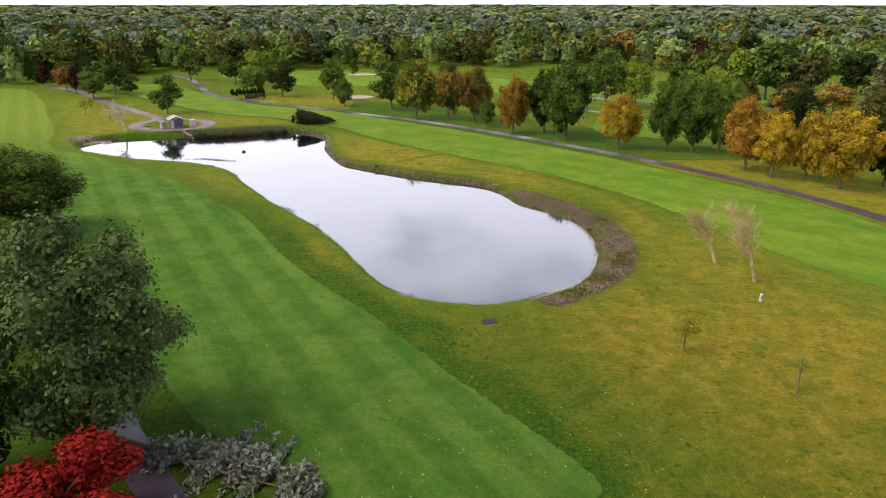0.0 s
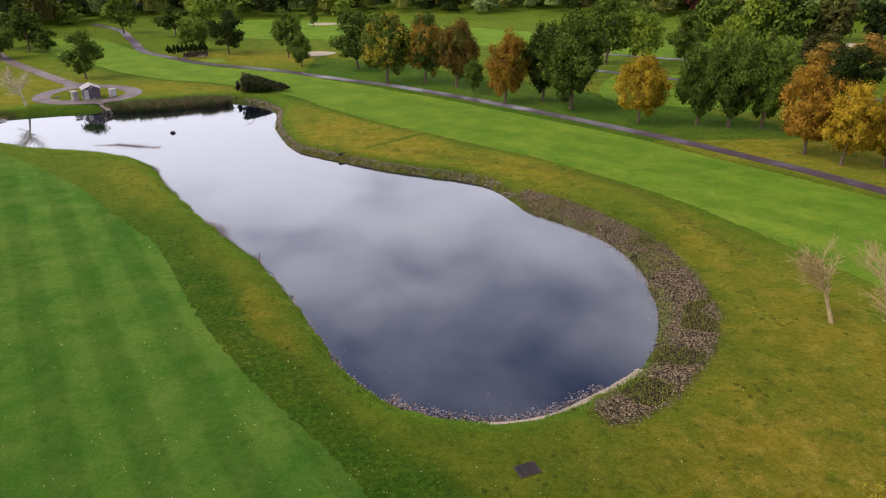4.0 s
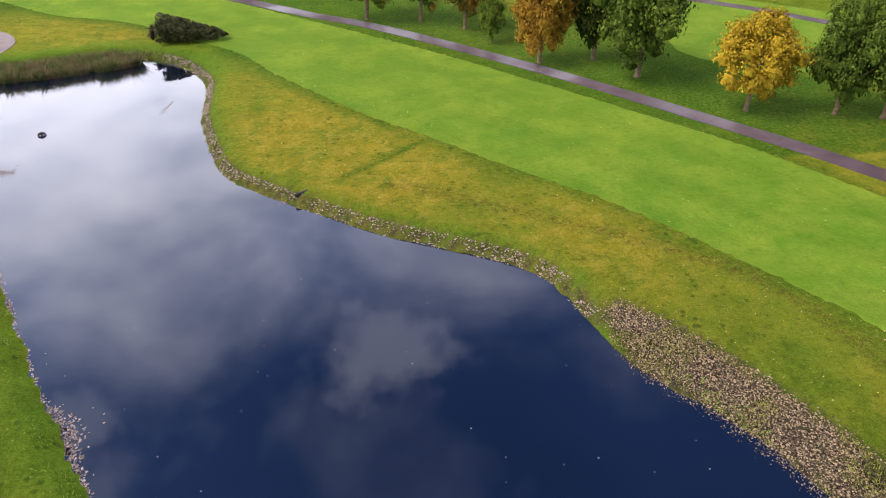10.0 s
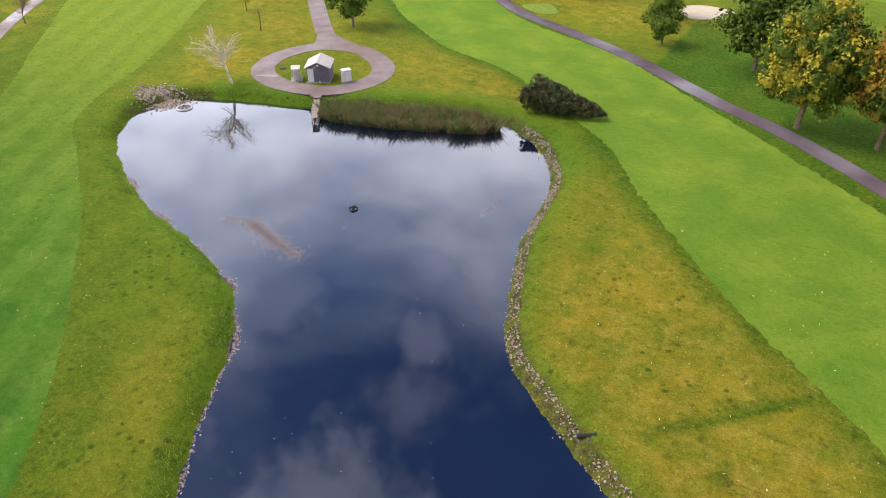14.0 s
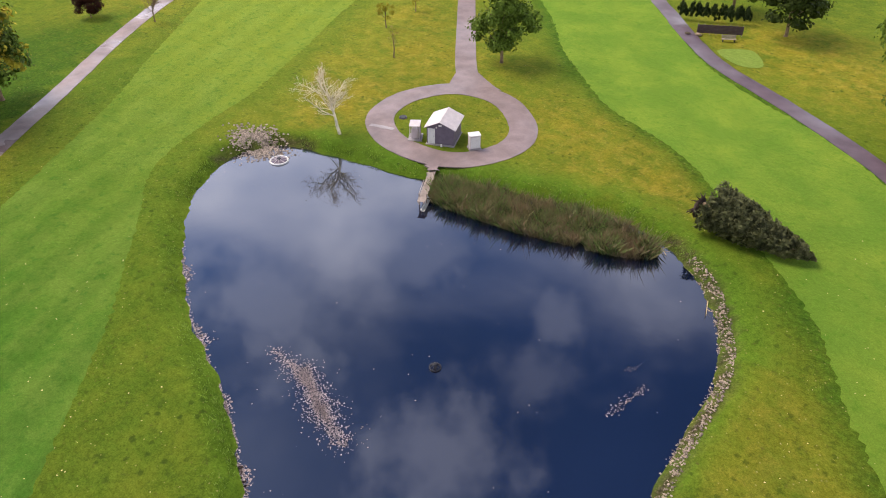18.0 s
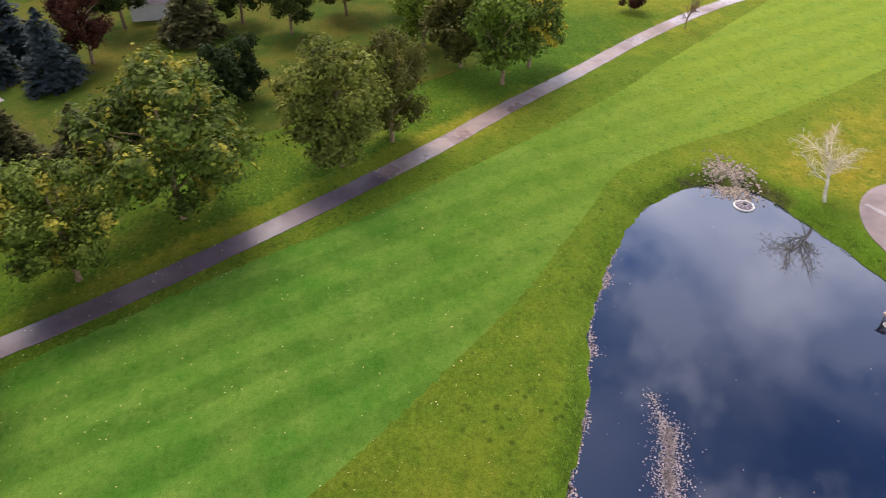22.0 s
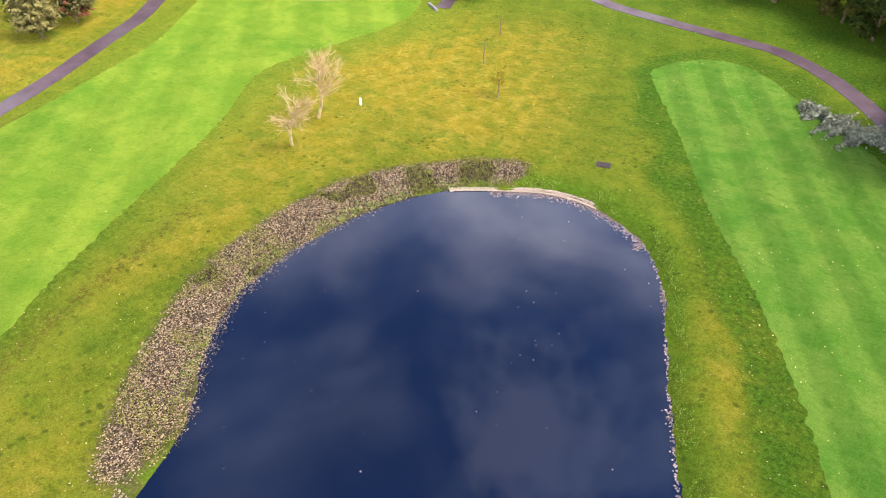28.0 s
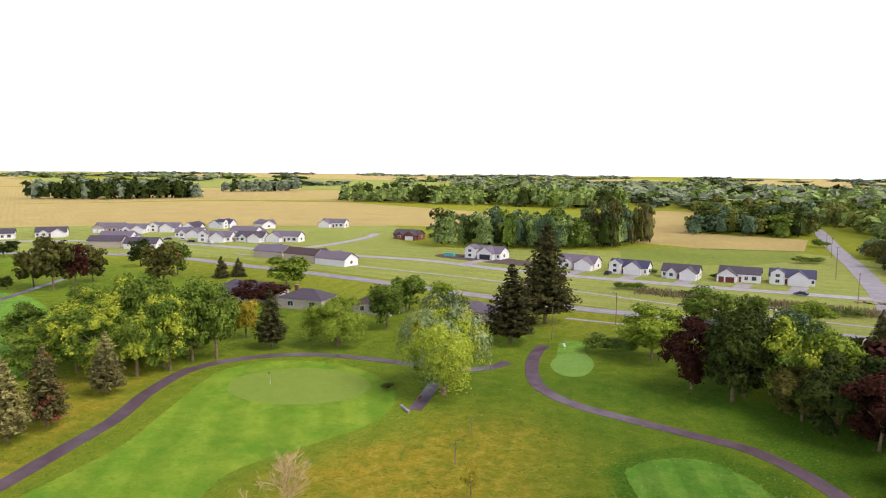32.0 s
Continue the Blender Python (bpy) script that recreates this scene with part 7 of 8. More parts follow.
def small_things():
    m = base("marker_post", 36.3, 74.5, 0, 0, "white rounded marker post in the rough", "post")
    bm = bmesh.new()
    rod_bm(bm, (0, 0, -0.1), (0, 0, 0.85), 0.17, 0.16, 14)
    rod_bm(bm, (0, 0, 0.85), (0, 0, 0.98), 0.16, 0.06, 14)
    part("post", bm, M_WHITE, m)
    box("plate", -0.1, 0.1, -0.2, -0.15, 0.4, 0.8, M_CONCRETE, m)
    d = base("drain_cover", 5.0, 69.0, 0, 20, "square brown drain patch in the turf", "drain")
    box("frame", -0.8, 0.8, -0.6, 0.6, -0.1, 0.05, M_SOIL, d)
    for k in range(7):
        box("grate_bar", -0.66 + k * 0.2, -0.56 + k * 0.2, -0.5, 0.5, 0.05, 0.08, M_DARK, d, bevel=0)
    f = base("flagstick", 80.0, 44.6, 0.045, 0, "thin flagstick with a yellow flag on the green", "flag")
    rod("pole", (0, 0, 0), (0, 0, 2.3), 0.02, 0.015, M_WHITE, f)
    link("flag", [(0.02, 0, 2.28), (0.55, 0.1, 2.2), (0.52, 0.05, 1.9), (0.02, 0, 1.9), (0.02, 0.02, 2.28), (0.55, 0.12, 2.2), (0.52, 0.07, 1.9), (0.02, 0.02, 1.9)], [(0, 1, 2, 3), (7, 6, 5, 4), (0, 4, 5, 1), (3, 2, 6, 7)], LEAF["yellow"], f)
    w = base("retaining_wall", 50.6, 40.8, 0, -30, "short pale stone wall where the spur ends", "wall")
    for k in range(7):
        box("block", -1.8 + k * 0.52, -1.3 + k * 0.52, -0.2, 0.2, -0.1, 0.42, M_CONCRETE, w, bevel=0.04)
    s = base("tee_sign", 51.3, 35.5, 0, 10, "low brown wooden tee sign", "sign")
    for y in (-0.6, 0.6):
        rod("post", (0, y, -0.1), (0, y, 1.0), 0.06, 0.06, M_WOOD, s)
    box("board", -0.04, 0.04, -0.7, 0.7, 0.45, 0.95, M_MAROON, s)
    for x, y in ((46.5, -13.5), (47.5, -15)):
        p = base("direction_sign", x, y, 0, 40, "small white sign on a post", "sign")
        rod("post", (0, 0, -0.1), (0, 0, 0.8), 0.05, 0.05, M_WHITE, p)
        box("plate", -0.3, 0.3, -0.04, 0.04, 0.6, 1.0, M_WHITE, p)
    pipe = base("drain_pipe", PIPE[0], PIPE[1], -0.5, 30, "short black drain pipe at the stony shore", "pipe")
    rod("tube", (-0.7, 0, 0.12), (0.6, 0, 0.2), 0.16, 0.16, M_DARK, pipe, sides=14)
    rod("collar", (0.5, 0, 0.195), (0.66, 0, 0.203), 0.2, 0.2, M_DARK, pipe, sides=14)
    stake = base("stake", STAKE[0], STAKE[1], WATER_Z, 15, "thin wooden stake standing at the pond edge", "post")
    rod("pole", (0, 0, -0.5), (0.05, 0, 1.35), 0.05, 0.04, M_BARK, stake, sides=6)
    rod("crossbar", (-0.3, 0, 0.75), (0.35, 0, 0.85), 0.035, 0.035, M_BARK, stake, sides=6)
    for x, y, a, n in STICKS:
        st = base("driftwood", x, y, WATER_Z + 0.08, a, "bleached branch lying at the waterline", "branch")
        rod("stem", (-n, 0, 0.05), (n, 0.1, 0.16), 0.05, 0.025, M_BIRCH, st, sides=6)
        rod("side_twig", (0.1, 0.04, 0.1), (0.5, 0.5, 0.22), 0.03, 0.015, M_BIRCH, st, sides=5)
    b = base("bench", -62.5, 247.2, 0, 38, "dark wooden bench in front of the hedge", "bench")
    for x in (-0.9, 0.9):
        box("leg", x - 0.06, x + 0.06, -0.25, 0.25, -0.05, 0.45, M_DARK, b)
    for k in range(4):
        box("seat_slat", -1.1, 1.1, -0.27 + k * 0.14, -0.15 + k * 0.14, 0.45, 0.5, M_WOOD, b, bevel=0)
    for k in range(3):
        box("back_slat", -1.1, 1.1, 0.27, 0.32, 0.6 + k * 0.16, 0.72 + k * 0.16, M_WOOD, b, bevel=0)
    r = base("tee_board", -65.0, 249.0, 0, 34, "long dark brown board fence behind the tee", "screen")
    for k in range(8):
        rod("post", (-3.5 + k, 0.1, -0.1), (-3.5 + k, 0.1, 1.7), 0.07, 0.07, M_WOOD, r, sides=6)
    for k in range(6):
        box("board", -3.6, 3.6, -0.02, 0.03, 0.25 + k * 0.23, 0.46 + k * 0.23, M_ROOF_BROWN, r, bevel=0)
    for k in range(9):
        u = k / 8
        tree(-73.5 + 9.5 * u, 252 + 4.5 * u, 3.4, 0.75, "hedge", "cedar", "narrow dark hedge conifer behind the tee", "clipped hedge behind the tee", "hedge_conifer", "hedge")
    for x, y, n in ((-69, 246, 0), (-67.4, 246.6, 1)):
        q = base("boulder", x, y, 0, 0, "grey boulder by the tee", "boulder")
        o = new("rock", STONES[n])
        o.parent = q
        o.scale = (1.2, 1.0, 1.0)
        o.location.z = 0.2
    wash = base("ball_marker", -58.4, 45.0, 0, 0, "low white ball washer by the lawn", "post")
    rod("post", (0, 0, -0.1), (0, 0, 0.9), 0.1, 0.1, M_WHITE, wash)
    u = base("utility_box", -137.3, 101.7, 0, 30, "small white utility box on the lawn", "box")
    box("housing", -0.4, 0.4, -0.4, 0.4, -0.1, 0.9, M_WHITE, u, bevel=0.05)


small_things()


# ---- the houses south of the course ----
sheet("meadow", curve([(-60, -72), (60, -66), (180, -70), (260, -66), (360, -12), (430, 30), (520, -20), (470, -120), (360, -205), (300, -262), (210, -170), (120, -210), (60, -244), (30, -262), (-10, -240), (-60, -200)], 6, True), 0.02, M_MEADOW,
      "mown light green verges and lots about the new houses", "grass")
FIELDS_A = (
    ([(540, -10), (445, -138), (352, -214), (292, -270), (215, -300), (300, -440), (560, -500), (700, -420), (760, -250), (900, -150), (820, 60), (640, 120)], 0.03, M_FIELD, "wide ripe tan corn field behind the houses"), ([(122, -262), (81, -252), (34, -274), (42, -345), (110, -350), (116, -390), (172, -600), (232, -590), (190, -330)], 0.035, M_FIELD, "ripe tan corn field between two woods"), ([(900, -140), (760, -260), (720, -430), (600, -520), (420, -600), (700, -900), (1300, -700), (1700, -100), (1400, 300), (900, 150)], 0.04, M_FIELD, "far ripe grain field"),
    ([(750, -920), (1320, -720), (2400, -900), (2300, -1800), (1200, -1700)], 0.06, M_MEADOW, "far pale green field"), ([(1350, -680), (1800, -80), (3200, 300), (4200, -600), (3000, -1300), (2300, -880)], 0.08, M_FIELD, "far tan field near the horizon"),
)
FIELDS_C = (
    ([(116, -228), (81, -250), (36, -270), (30, -232), (44, -196), (62, -184), (97, -181)], 0.045, M_CROP, "low green field in narrow rows"), ([(81, -250), (36, -270), (34, -274), (81, -254)], 0.05, M_LAWN, "dark weedy strip between two fields"),
)
FIELDS_B = (
    ([(1250, -1750), (2350, -1850), (3000, -1350), (4200, -800), (4300, -3000), (2000, -4200), (900, -2900)], 0.07, M_FIELD, "pale fields towards the horizon"), ([(-200, -1500), (500, -1300), (900, -2800), (600, -4300), (-900, -4300)], 0.07, M_FIELD, "pale fields beyond the far trees"), ([(300, 1500), (900, 1300), (2200, 2600), (2000, 4400), (500, 4400)], 0.07, M_FIELD, "pale fields beyond the town trees"),
)
FIELDS = FIELDS_A + FIELDS_B + FIELDS_C
for pts, z, mat, label in FIELDS:
    sheet("field", np.array(pts, float), z, mat, label, "field")
ribbon("street", curve([(440, 10), (413, -22), (379, -52), (359, -71), (310, -95), (270, -102), (247, -105), (208, -112), (179, -119), (158, -121), (120, -117.5), (96, -118.5), (64, -122), (35, -126), (9, -130.5), (-10, -134)], 6), 6.5, 0.09, M_STREET,
       "pale concrete street in front of the new houses", "street")
ribbon("street", curve([(244, -107), (245, -143), (254, -181), (268, -208)], 6), 6.0, 0.095, M_STREET, "pale concrete side street", "street")
ribbon("street", curve([(330, -88), (345, -120), (352, -150), (345, -178)], 6), 6.0, 0.095, M_STREET, "pale concrete side street among houses", "street")
ribbon("road", curve([(420, 60), (356, -1), (302, -42), (258, -58), (216, -60), (174, -62), (120, -61), (64, -60), (36, -65), (-3, -67.5), (-60, -72), (-160, -84)], 6), 6.8, 0.085, M_ROAD, "grey road along the golf course", "road")
ribbon("footpath", curve([(250, -84), (190, -88), (134, -90), (105, -89.5), (71, -87), (51, -84.5), (20, -83), (-12, -84)], 6), 1.8, 0.08, M_CONCRETE, "narrow concrete footpath through the verge", "path")
ribbon("footpath", curve([(61, -45), (47, -47), (20, -52), (-20, -58)], 6), 1.6, 0.08, M_CONCRETE, "narrow concrete footpath by the road", "path")
ribbon("road", curve([(-17, -64), (-13, -109), (-9, -139), (5, -215), (23, -301), (48, -429), (80, -560), (150, -800)], 8), 8.0, 0.1, M_ROAD, "straight grey country road to the horizon", "road")
ribbon("driveway", curve([(86, -36), (84, -48), (80, -60)], 4), 4.0, 0.092, M_ROAD, "asphalt drive off the road", "driveway")
sheet("ditch_water", curve([(34, -90), (22, -92), (4, -97), (-6, -101), (-4, -103), (8, -100), (24, -95), (36, -92.5)], 4, True), 0.03, M_WATER, "narrow strip of ditch water", "water")


def new_house(x, y, turn, roof, walls=None, variant=0, garage=None, label=""):
    w = walls or M_SIDING
    if variant == 0:
        blocks = ((-8, 8, -9, 0, 3.0, 2.5, "x"), (-7.5, -0.5, -3, 3.4, 2.9, 2.2, "y"), (1.5, 5.5, -2, 1.2, 2.9, 1.5, "y"))
        gar, win, dr = ((-4.0, 3.4, 5.2, 2.3),), (("+y", 3.5, 1.0, 1.6, 1.3, 1.2), ("+y", 6.8, 1.0, 1.2, 1.2, 0.0), ("-x", -5, 1.0, 1.4, 1.2, -8), ("+x", -4.5, 1.0, 1.4, 1.2, 8)), ((0.5, 0.0),)
    elif variant == 1:
        blocks = ((-9, 8, -8, 0, 3.4, 2.3, "x"), (0.5, 8.5, -3, 3.8, 2.9, 2.4, "y"))
        gar, win, dr = ((3.0, 3.8, 3.6, 2.2), (6.6, 3.8, 2.2, 2.2)), (("+y", -6.5, 1.0, 1.8, 1.5, 0.0), ("+y", -3.3, 1.0, 1.4, 1.4, 0.0), ("-x", -4, 1.0, 1.4, 1.3, -9)), ((-0.8, 0.0),)
    else:
        blocks = ((-9, 9, -9, 0, 3.0, 2.6, "x"), (-6.5, 1.5, -4, 2.6, 3.0, 2.6, "y"), (3, 8.5, -3, 2.0, 4.6, 1.6, "y"))
        gar, win, dr = ((-2.5, 2.6, 5.4, 2.3),), (("+y", 5.7, 0.8, 1.6, 1.2, 2.0), ("+y", 5.7, 3.0, 1.6, 1.1, 2.0), ("+y", -8, 1.0, 1.0, 1.2, 0.0), ("-x", -4, 1.0, 1.4, 1.3, -9)), ((2.3, 0.0),)
    return house(x, y, turn, blocks, w, roof, label or "new white-sided house with a gabled garage wing", gar, win, dr, garage_mat=garage)


GREY, DARKR, NAVY, BROWN = M_ROOF_GREY, M_ROOF_DARK, M_ROOF_NAVY, M_ROOF_BROWN
NEW = "new houses along the street"
NEW_HOUSES_A = (
    (100.4, -138, 4, GREY, M_SIDING, 0, None, "white house with a pale grey roof"), (78, -138, 5, NAVY, M_SIDING, 2, None, "white house with a navy shingle roof"), (57.6, -138, 6, DARKR, M_SIDING, 0, None, "white house with a dark violet roof"),
    (37.8, -144, 7, DARKR, M_SIDING, 1, M_MAROON, "white house with maroon garage doors"), (20.3, -149, 8, NAVY, M_SIDING, 2, None, "white house with a navy roof and tall wing"), (148.9, -143, 2, GREY, M_WHITE, 2, M_DARK, "white house still under construction"),
    (229, -93, 190, GREY, M_TAN, 0, None, "tan-white house with a grey roof"), (206.4, -91, 186, BROWN, M_TAN, 1, None, "house with a brown roof beside the road"), (187.4, -91, 184, GREY, M_SIDING, 0, None, "white house with a grey roof by the road"),
    (402.4, -44, 60, DARKR, M_SIDING, 1, None, "white house with a dark roof"), (394.6, -70, 55, DARKR, M_SIDING, 0, None, "white house with a dark roof"), (399, -107, 40, GREY, M_TAN, 1, None, "pale house with a grey roof"),
    (383, -113, 40, GREY, M_SIDING, 0, None, "white house with a grey roof"), (325.5, -67, 215, DARKR, M_TAN, 1, None, "tan house with a dark roof"), (306, -74, 215, DARKR, M_WHITE, 0, None, "white house with a wide dark roof"),
    (376.3, -130, 35, GREY, M_SIDING, 2, None, "white house with a grey roof"), (334, -118, 30, GREY, M_SIDING, 0, None, "white house with a grey roof"), (366, -149, 120, DARKR, M_SIDING, 1, None, "white house with a dark roof"),
    (372, -176, 110, NAVY, M_SIDING, 2, None, "white house with a blue-grey roof"), (302.6, -112, 28, GREY, M_SIDING, 2, None, "white house with a grey roof"), (288, -124, 25, DARKR, M_SIDING, 0, None, "white house with a dark roof"),
    (274, -136, 20, GREY, M_SIDING, 1, None, "white house with a grey roof"), (321.4, -224, 20, GREY, M_SIDING, 1, None, "long pale building by the field edge"), (230.6, -190, 10, DARKR, M_BRICK_WALL, 0, None, "brown house with a violet roof by the wood"),
)
NEW_HOUSES_B = (
    (318, -150, 200, GREY, M_SIDING, 1, None, "white house with a grey roof"), (352, -196, 160, GREY, M_SIDING, 0, None, "white house with a grey roof"), (345, -84, 215, GREY, M_SIDING, 1, None, "white house with a grey roof"),
    (432, -30, 70, GREY, M_SIDING, 2, None, "white house with a grey roof"),
)
for x, y, turn, roof, wall, var, gar, label in NEW_HOUSES_A + NEW_HOUSES_B:
    hs = tagged(new_house(x, y, turn, roof, wall, var, gar, label if len(label.split()) > 8 else label + " on the new street"), group=NEW)
    if y < -130 and x < 85:
        hs.scale = (0.84, 0.86, 0.95)
    if y < -130 and x < 160:
        ribbon("driveway", np.array([(x - 3.5, y + 3.2), (x - 3.6, y + 9), (x - 3.7, -120.5 - (100 - x) * 0.08)]), 5.4, 0.088, M_CONCRETE, "pale concrete garage drive", "driveway")

house(152, -11, 28, ((-10, 10, -7, 5, 3.0, 2.6, "x"), (4, 12, -12, -3, 3.0, 2.2, "y")), M_TAN, DARKR, "low house with a wide grey-violet hip roof", roof_kind="hip",
      windows=(("+y", -6, 0.9, 2.0, 1.4, 5), ("+y", 0, 0.9, 2.0, 1.4, 5), ("+y", 6, 0.9, 2.0, 1.4, 5)))
house(129.7, -13, 18, ((-7, 7, -6, 4, 3.0, 2.4, "x"),), M_TAN, DARKR, "low house with a grey-violet hip roof behind trees", roof_kind="hip", windows=(("+y", -4, 0.9, 1.8, 1.4, 4), ("+y", 3, 0.9, 1.8, 1.4, 4)), chimney=(3, 0, 6.4))
house(107.8, -20, 10, ((-6, 6, -5, 4, 3.0, 2.2, "x"),), M_TAN, BROWN, "tan house with a brown roof behind trees", roof_kind="hip", windows=(("+y", -3, 0.9, 1.8, 1.4, 4), ("+y", 3, 0.9, 1.4, 1.4, 4)))
house(82, -29, 10, ((-7, 7, -5, 4, 2.9, 2.0, "x"),), M_TAN, GREY, "low house with a grey roof behind the willow", roof_kind="hip", windows=(("+y", -3, 0.9, 1.8, 1.4, 4),))
house(-6, -20, 30, ((-4, 8, -10, 2, 4.8, 2.4, "y"), (8, 15, -9, -2, 3.0, 2.0, "x")), M_SIDING, DARKR, "white two-storey house beside dark trees", windows=(("+y", 0, 1.0, 1.6, 1.4, 2), ("+y", 4, 3.2, 1.4, 1.2, 2), ("+y", 11, 1.0, 1.4, 1.3, -2)))
house(21.9, -46, 20, ((-6, 6, -5, 4, 2.8, 1.8, "x"),), M_SIDING, NAVY, "low house with a dark violet roof among trees", windows=(("+y", -2, 0.9, 1.6, 1.3, 4),), chimney=(-3, 0, 5.6))
house(-31, -42, 20, ((-8, 8, -6, 4, 3.0, 2.2, "x"),), M_TAN, DARKR, "tan house with a dark roof by the road", roof_kind="hip", windows=(("+y", -3, 0.9, 1.6, 1.3, 4), ("+y", 3, 0.9, 1.6, 1.3, 4)))

# ---- the gardens west of the course ----
house(-112, 72, -76, ((0, 8.5, -5, 0, 2.7, 1.3, "x"), (0, 9, -13, -5, 5.4, 2.3, "y"), (-9, 0, -12, -6, 2.8, 1.7, "x"), (9, 16, -14, -6, 4.2, 2.0, "x")), M_SIDING, DARKR, "white two-storey house with violet-grey roofs and a patio",
           windows=(("+y", 4.5, 3.6, 2.0, 1.2, -5), ("+y", 3, 0.9, 1.4, 1.2, 0), ("+y", -6.5, 0.5, 1.8, 1.9, -6), ("+y", -3, 0.8, 1.6, 1.2, -6), ("-x", -9, 0.6, 1.2, 1.9, 0), ("-x", -7, 3.4, 1.2, 1.2, 0)))
sheet("patio", np.array([(-113, 74), (-116.5, 76), (-120, 80.5), (-117, 83.5), (-111.5, 79), (-110, 75)], float), 0.06, M_CONCRETE, "pale paved patio behind the white house", "patio")
for k, (x, y, mat, what) in enumerate(((-114.6, 77.6, M_RED, "red covered patio table"), (-112.6, 76.8, M_RED, "red patio lounge"))):
    t = base("patio_table", x, y, 0.06, 30 * k, what + " on the patio", "table")
    box("cover", -1.0, 1.0, -0.7, 0.7, 0.35, 0.95, mat, t, bevel=0.15)
    for u in (-0.8, 0.8):
        for v in (-0.5, 0.5):
            box("leg", u - 0.05, u + 0.05, v - 0.05, v + 0.05, -0.05, 0.5, M_DARK, t, bevel=0)
for x, y, h, r in ((-116.6, 78.8, 1.6, 1.2), (-118.4, 80.0, 1.5, 1.1)):
    tree(x, y, h, r, "bush", "red", "dark red shrub beside the patio", name="shrub", category="shrub")
house(-85.9, 74.2, -171, ((2.5, 12, 0, 8.5, 2.6, 1.6, "x"), (-3, 2.4, 2, 8, 2.4, 1.4, "x")), M_SIDING, M_ROOF_GREY, "white garden house with a violet-grey roof and chimney",
      windows=(("-y", 6, 1.0, 1.6, 1.0, 0), ("-y", 9.5, 1.0, 1.8, 1.0, 0)), chimney=(4.0, 0.6, 4.4))
house(-54, 47, 159, ((0, 9.5, 0, 7.2, 4.2, 2.3, "x"), (-9, 6, 7.4, 16, 4.0, 2.8, "x"), (1, 9.3, -3.2, -0.1, 2.3, 0.9, "x")), M_BRICK_WALL, M_ROOF_BROWN, "red cedar house with brown-violet roofs in the trees",
      windows=(("-y", 2.5, 1.6, 1.8, 1.6, 0), ("-y", 6, 1.6, 1.8, 1.6, 0), ("-x", 3.4, 1.4, 1.6, 1.4, 0), ("-y", -4, 1.2, 1.6, 1.5, 7.4)), chimney=(1, 8.6, 7.6))
deck = base("garden_deck", -50.5, 41, 0, 159, "dark raised wooden deck behind the cedar house", "deck")
for k in range(16):
    box("deck_board", -5.5, 0.4, 0.0 + k * 0.3, 0.26 + k * 0.3, 1.9, 1.96, M_WOOD, deck, bevel=0)
for x in (-5.2, -2.6, 0.1):
    rod("post", (x, 0.2, -0.1), (x, 0.2, 2.9), 0.08, 0.08, M_WOOD, deck, sides=6)
box("rail", -5.3, 0.2, 0.15, 0.25, 2.8, 2.9, M_WOOD, deck)
fl = base("flower_bed", -52.5, 48.5, 0, 0, "orange flowers beside the cedar house", "flowers")
rngf = np.random.default_rng(66)
pf = np.column_stack([rngf.normal(0, 0.8, 260), rngf.normal(0, 0.5, 260), np.abs(rngf.normal(0.3, 0.2, 260))])
o = new("blossoms", quads_mesh("blossoms", leaf_cards(rngf, pf, np.tile((0, 0, 1.0), (260, 1)), 0.2), M_ORANGE))
o.parent = fl
house(-60, 14, 150, ((-2, 14, -2, 8, 3.2, 2.4, "x"), (2, 9, -6, -1, 3.0, 2.0, "y")), M_SIDING, M_ROOF_GREY, "white house with a pale roof beyond the trees", windows=(("-y", 0, 1, 1.6, 1.3, -2), ("-y", 11, 1, 1.6, 1.3, -2), ("-y", 5.5, 1, 1.8, 1.3, -6)))
house(-128, 44, 200, ((-8, 8, -5, 5, 3.0, 2.2, "x"),), M_TAN, M_ROOF_GREY, "tan house across the garden street", roof_kind="hip", windows=(("+y", -3, 1, 1.6, 1.3, 5),))
house(-158, 96, 190, ((-8, 8, -5, 5, 3.0, 2.2, "x"),), M_SIDING, M_ROOF_DARK, "white house beyond the lawn trees", roof_kind="hip", windows=(("-y", -3, 1, 1.6, 1.3, -5),))
ribbon("street", curve([(-150, -10), (-128, 12), (-110, 24), (-98, 27), (-88, 29), (-78, 24)], 6), 5.5, 0.07, M_STREET, "pale concrete garden street", "street")
ribbon("street", curve([(-100, 26), (-96, 36), (-97, 45), (-108, 48)], 6), 5.0, 0.075, M_STREET, "pale concrete cul-de-sac", "street")
# garden lawns in a dark green that has their shade put into it
sheet("lawn", curve([(-58, 70), (-66, 78), (-84, 98), (-98, 112), (-112, 132), (-134, 158), (-170, 150), (-170, 60), (-100, 10), (-60, -20), (-30, 10), (-30, 40), (-44, 56)], 5, True), 0.015, M_LAWN, "garden lawns behind the houses, shade painted into the green", "lawn")


def rail_fence(points):
    f = base("rail_fence", 0, 0, 0, 0, "weathered split-rail garden fence", "fence", "garden fences")
    for (x0, y0), (x1, y1) in zip(points, points[1:]):
        n = max(1, round(math.hypot(x1 - x0, y1 - y0) / 2.6))
        for k in range(n + 1):
            u = k / n
            rod("post", (x0 + (x1 - x0) * u, y0 + (y1 - y0) * u, -0.1), (x0 + (x1 - x0) * u, y0 + (y1 - y0) * u, 1.15), 0.07, 0.07, M_WOOD, f, sides=6)
        for z in (0.45, 0.95):
            rod("rail", (x0, y0, z), (x1, y1, z), 0.05, 0.05, M_WOOD, f, sides=5)


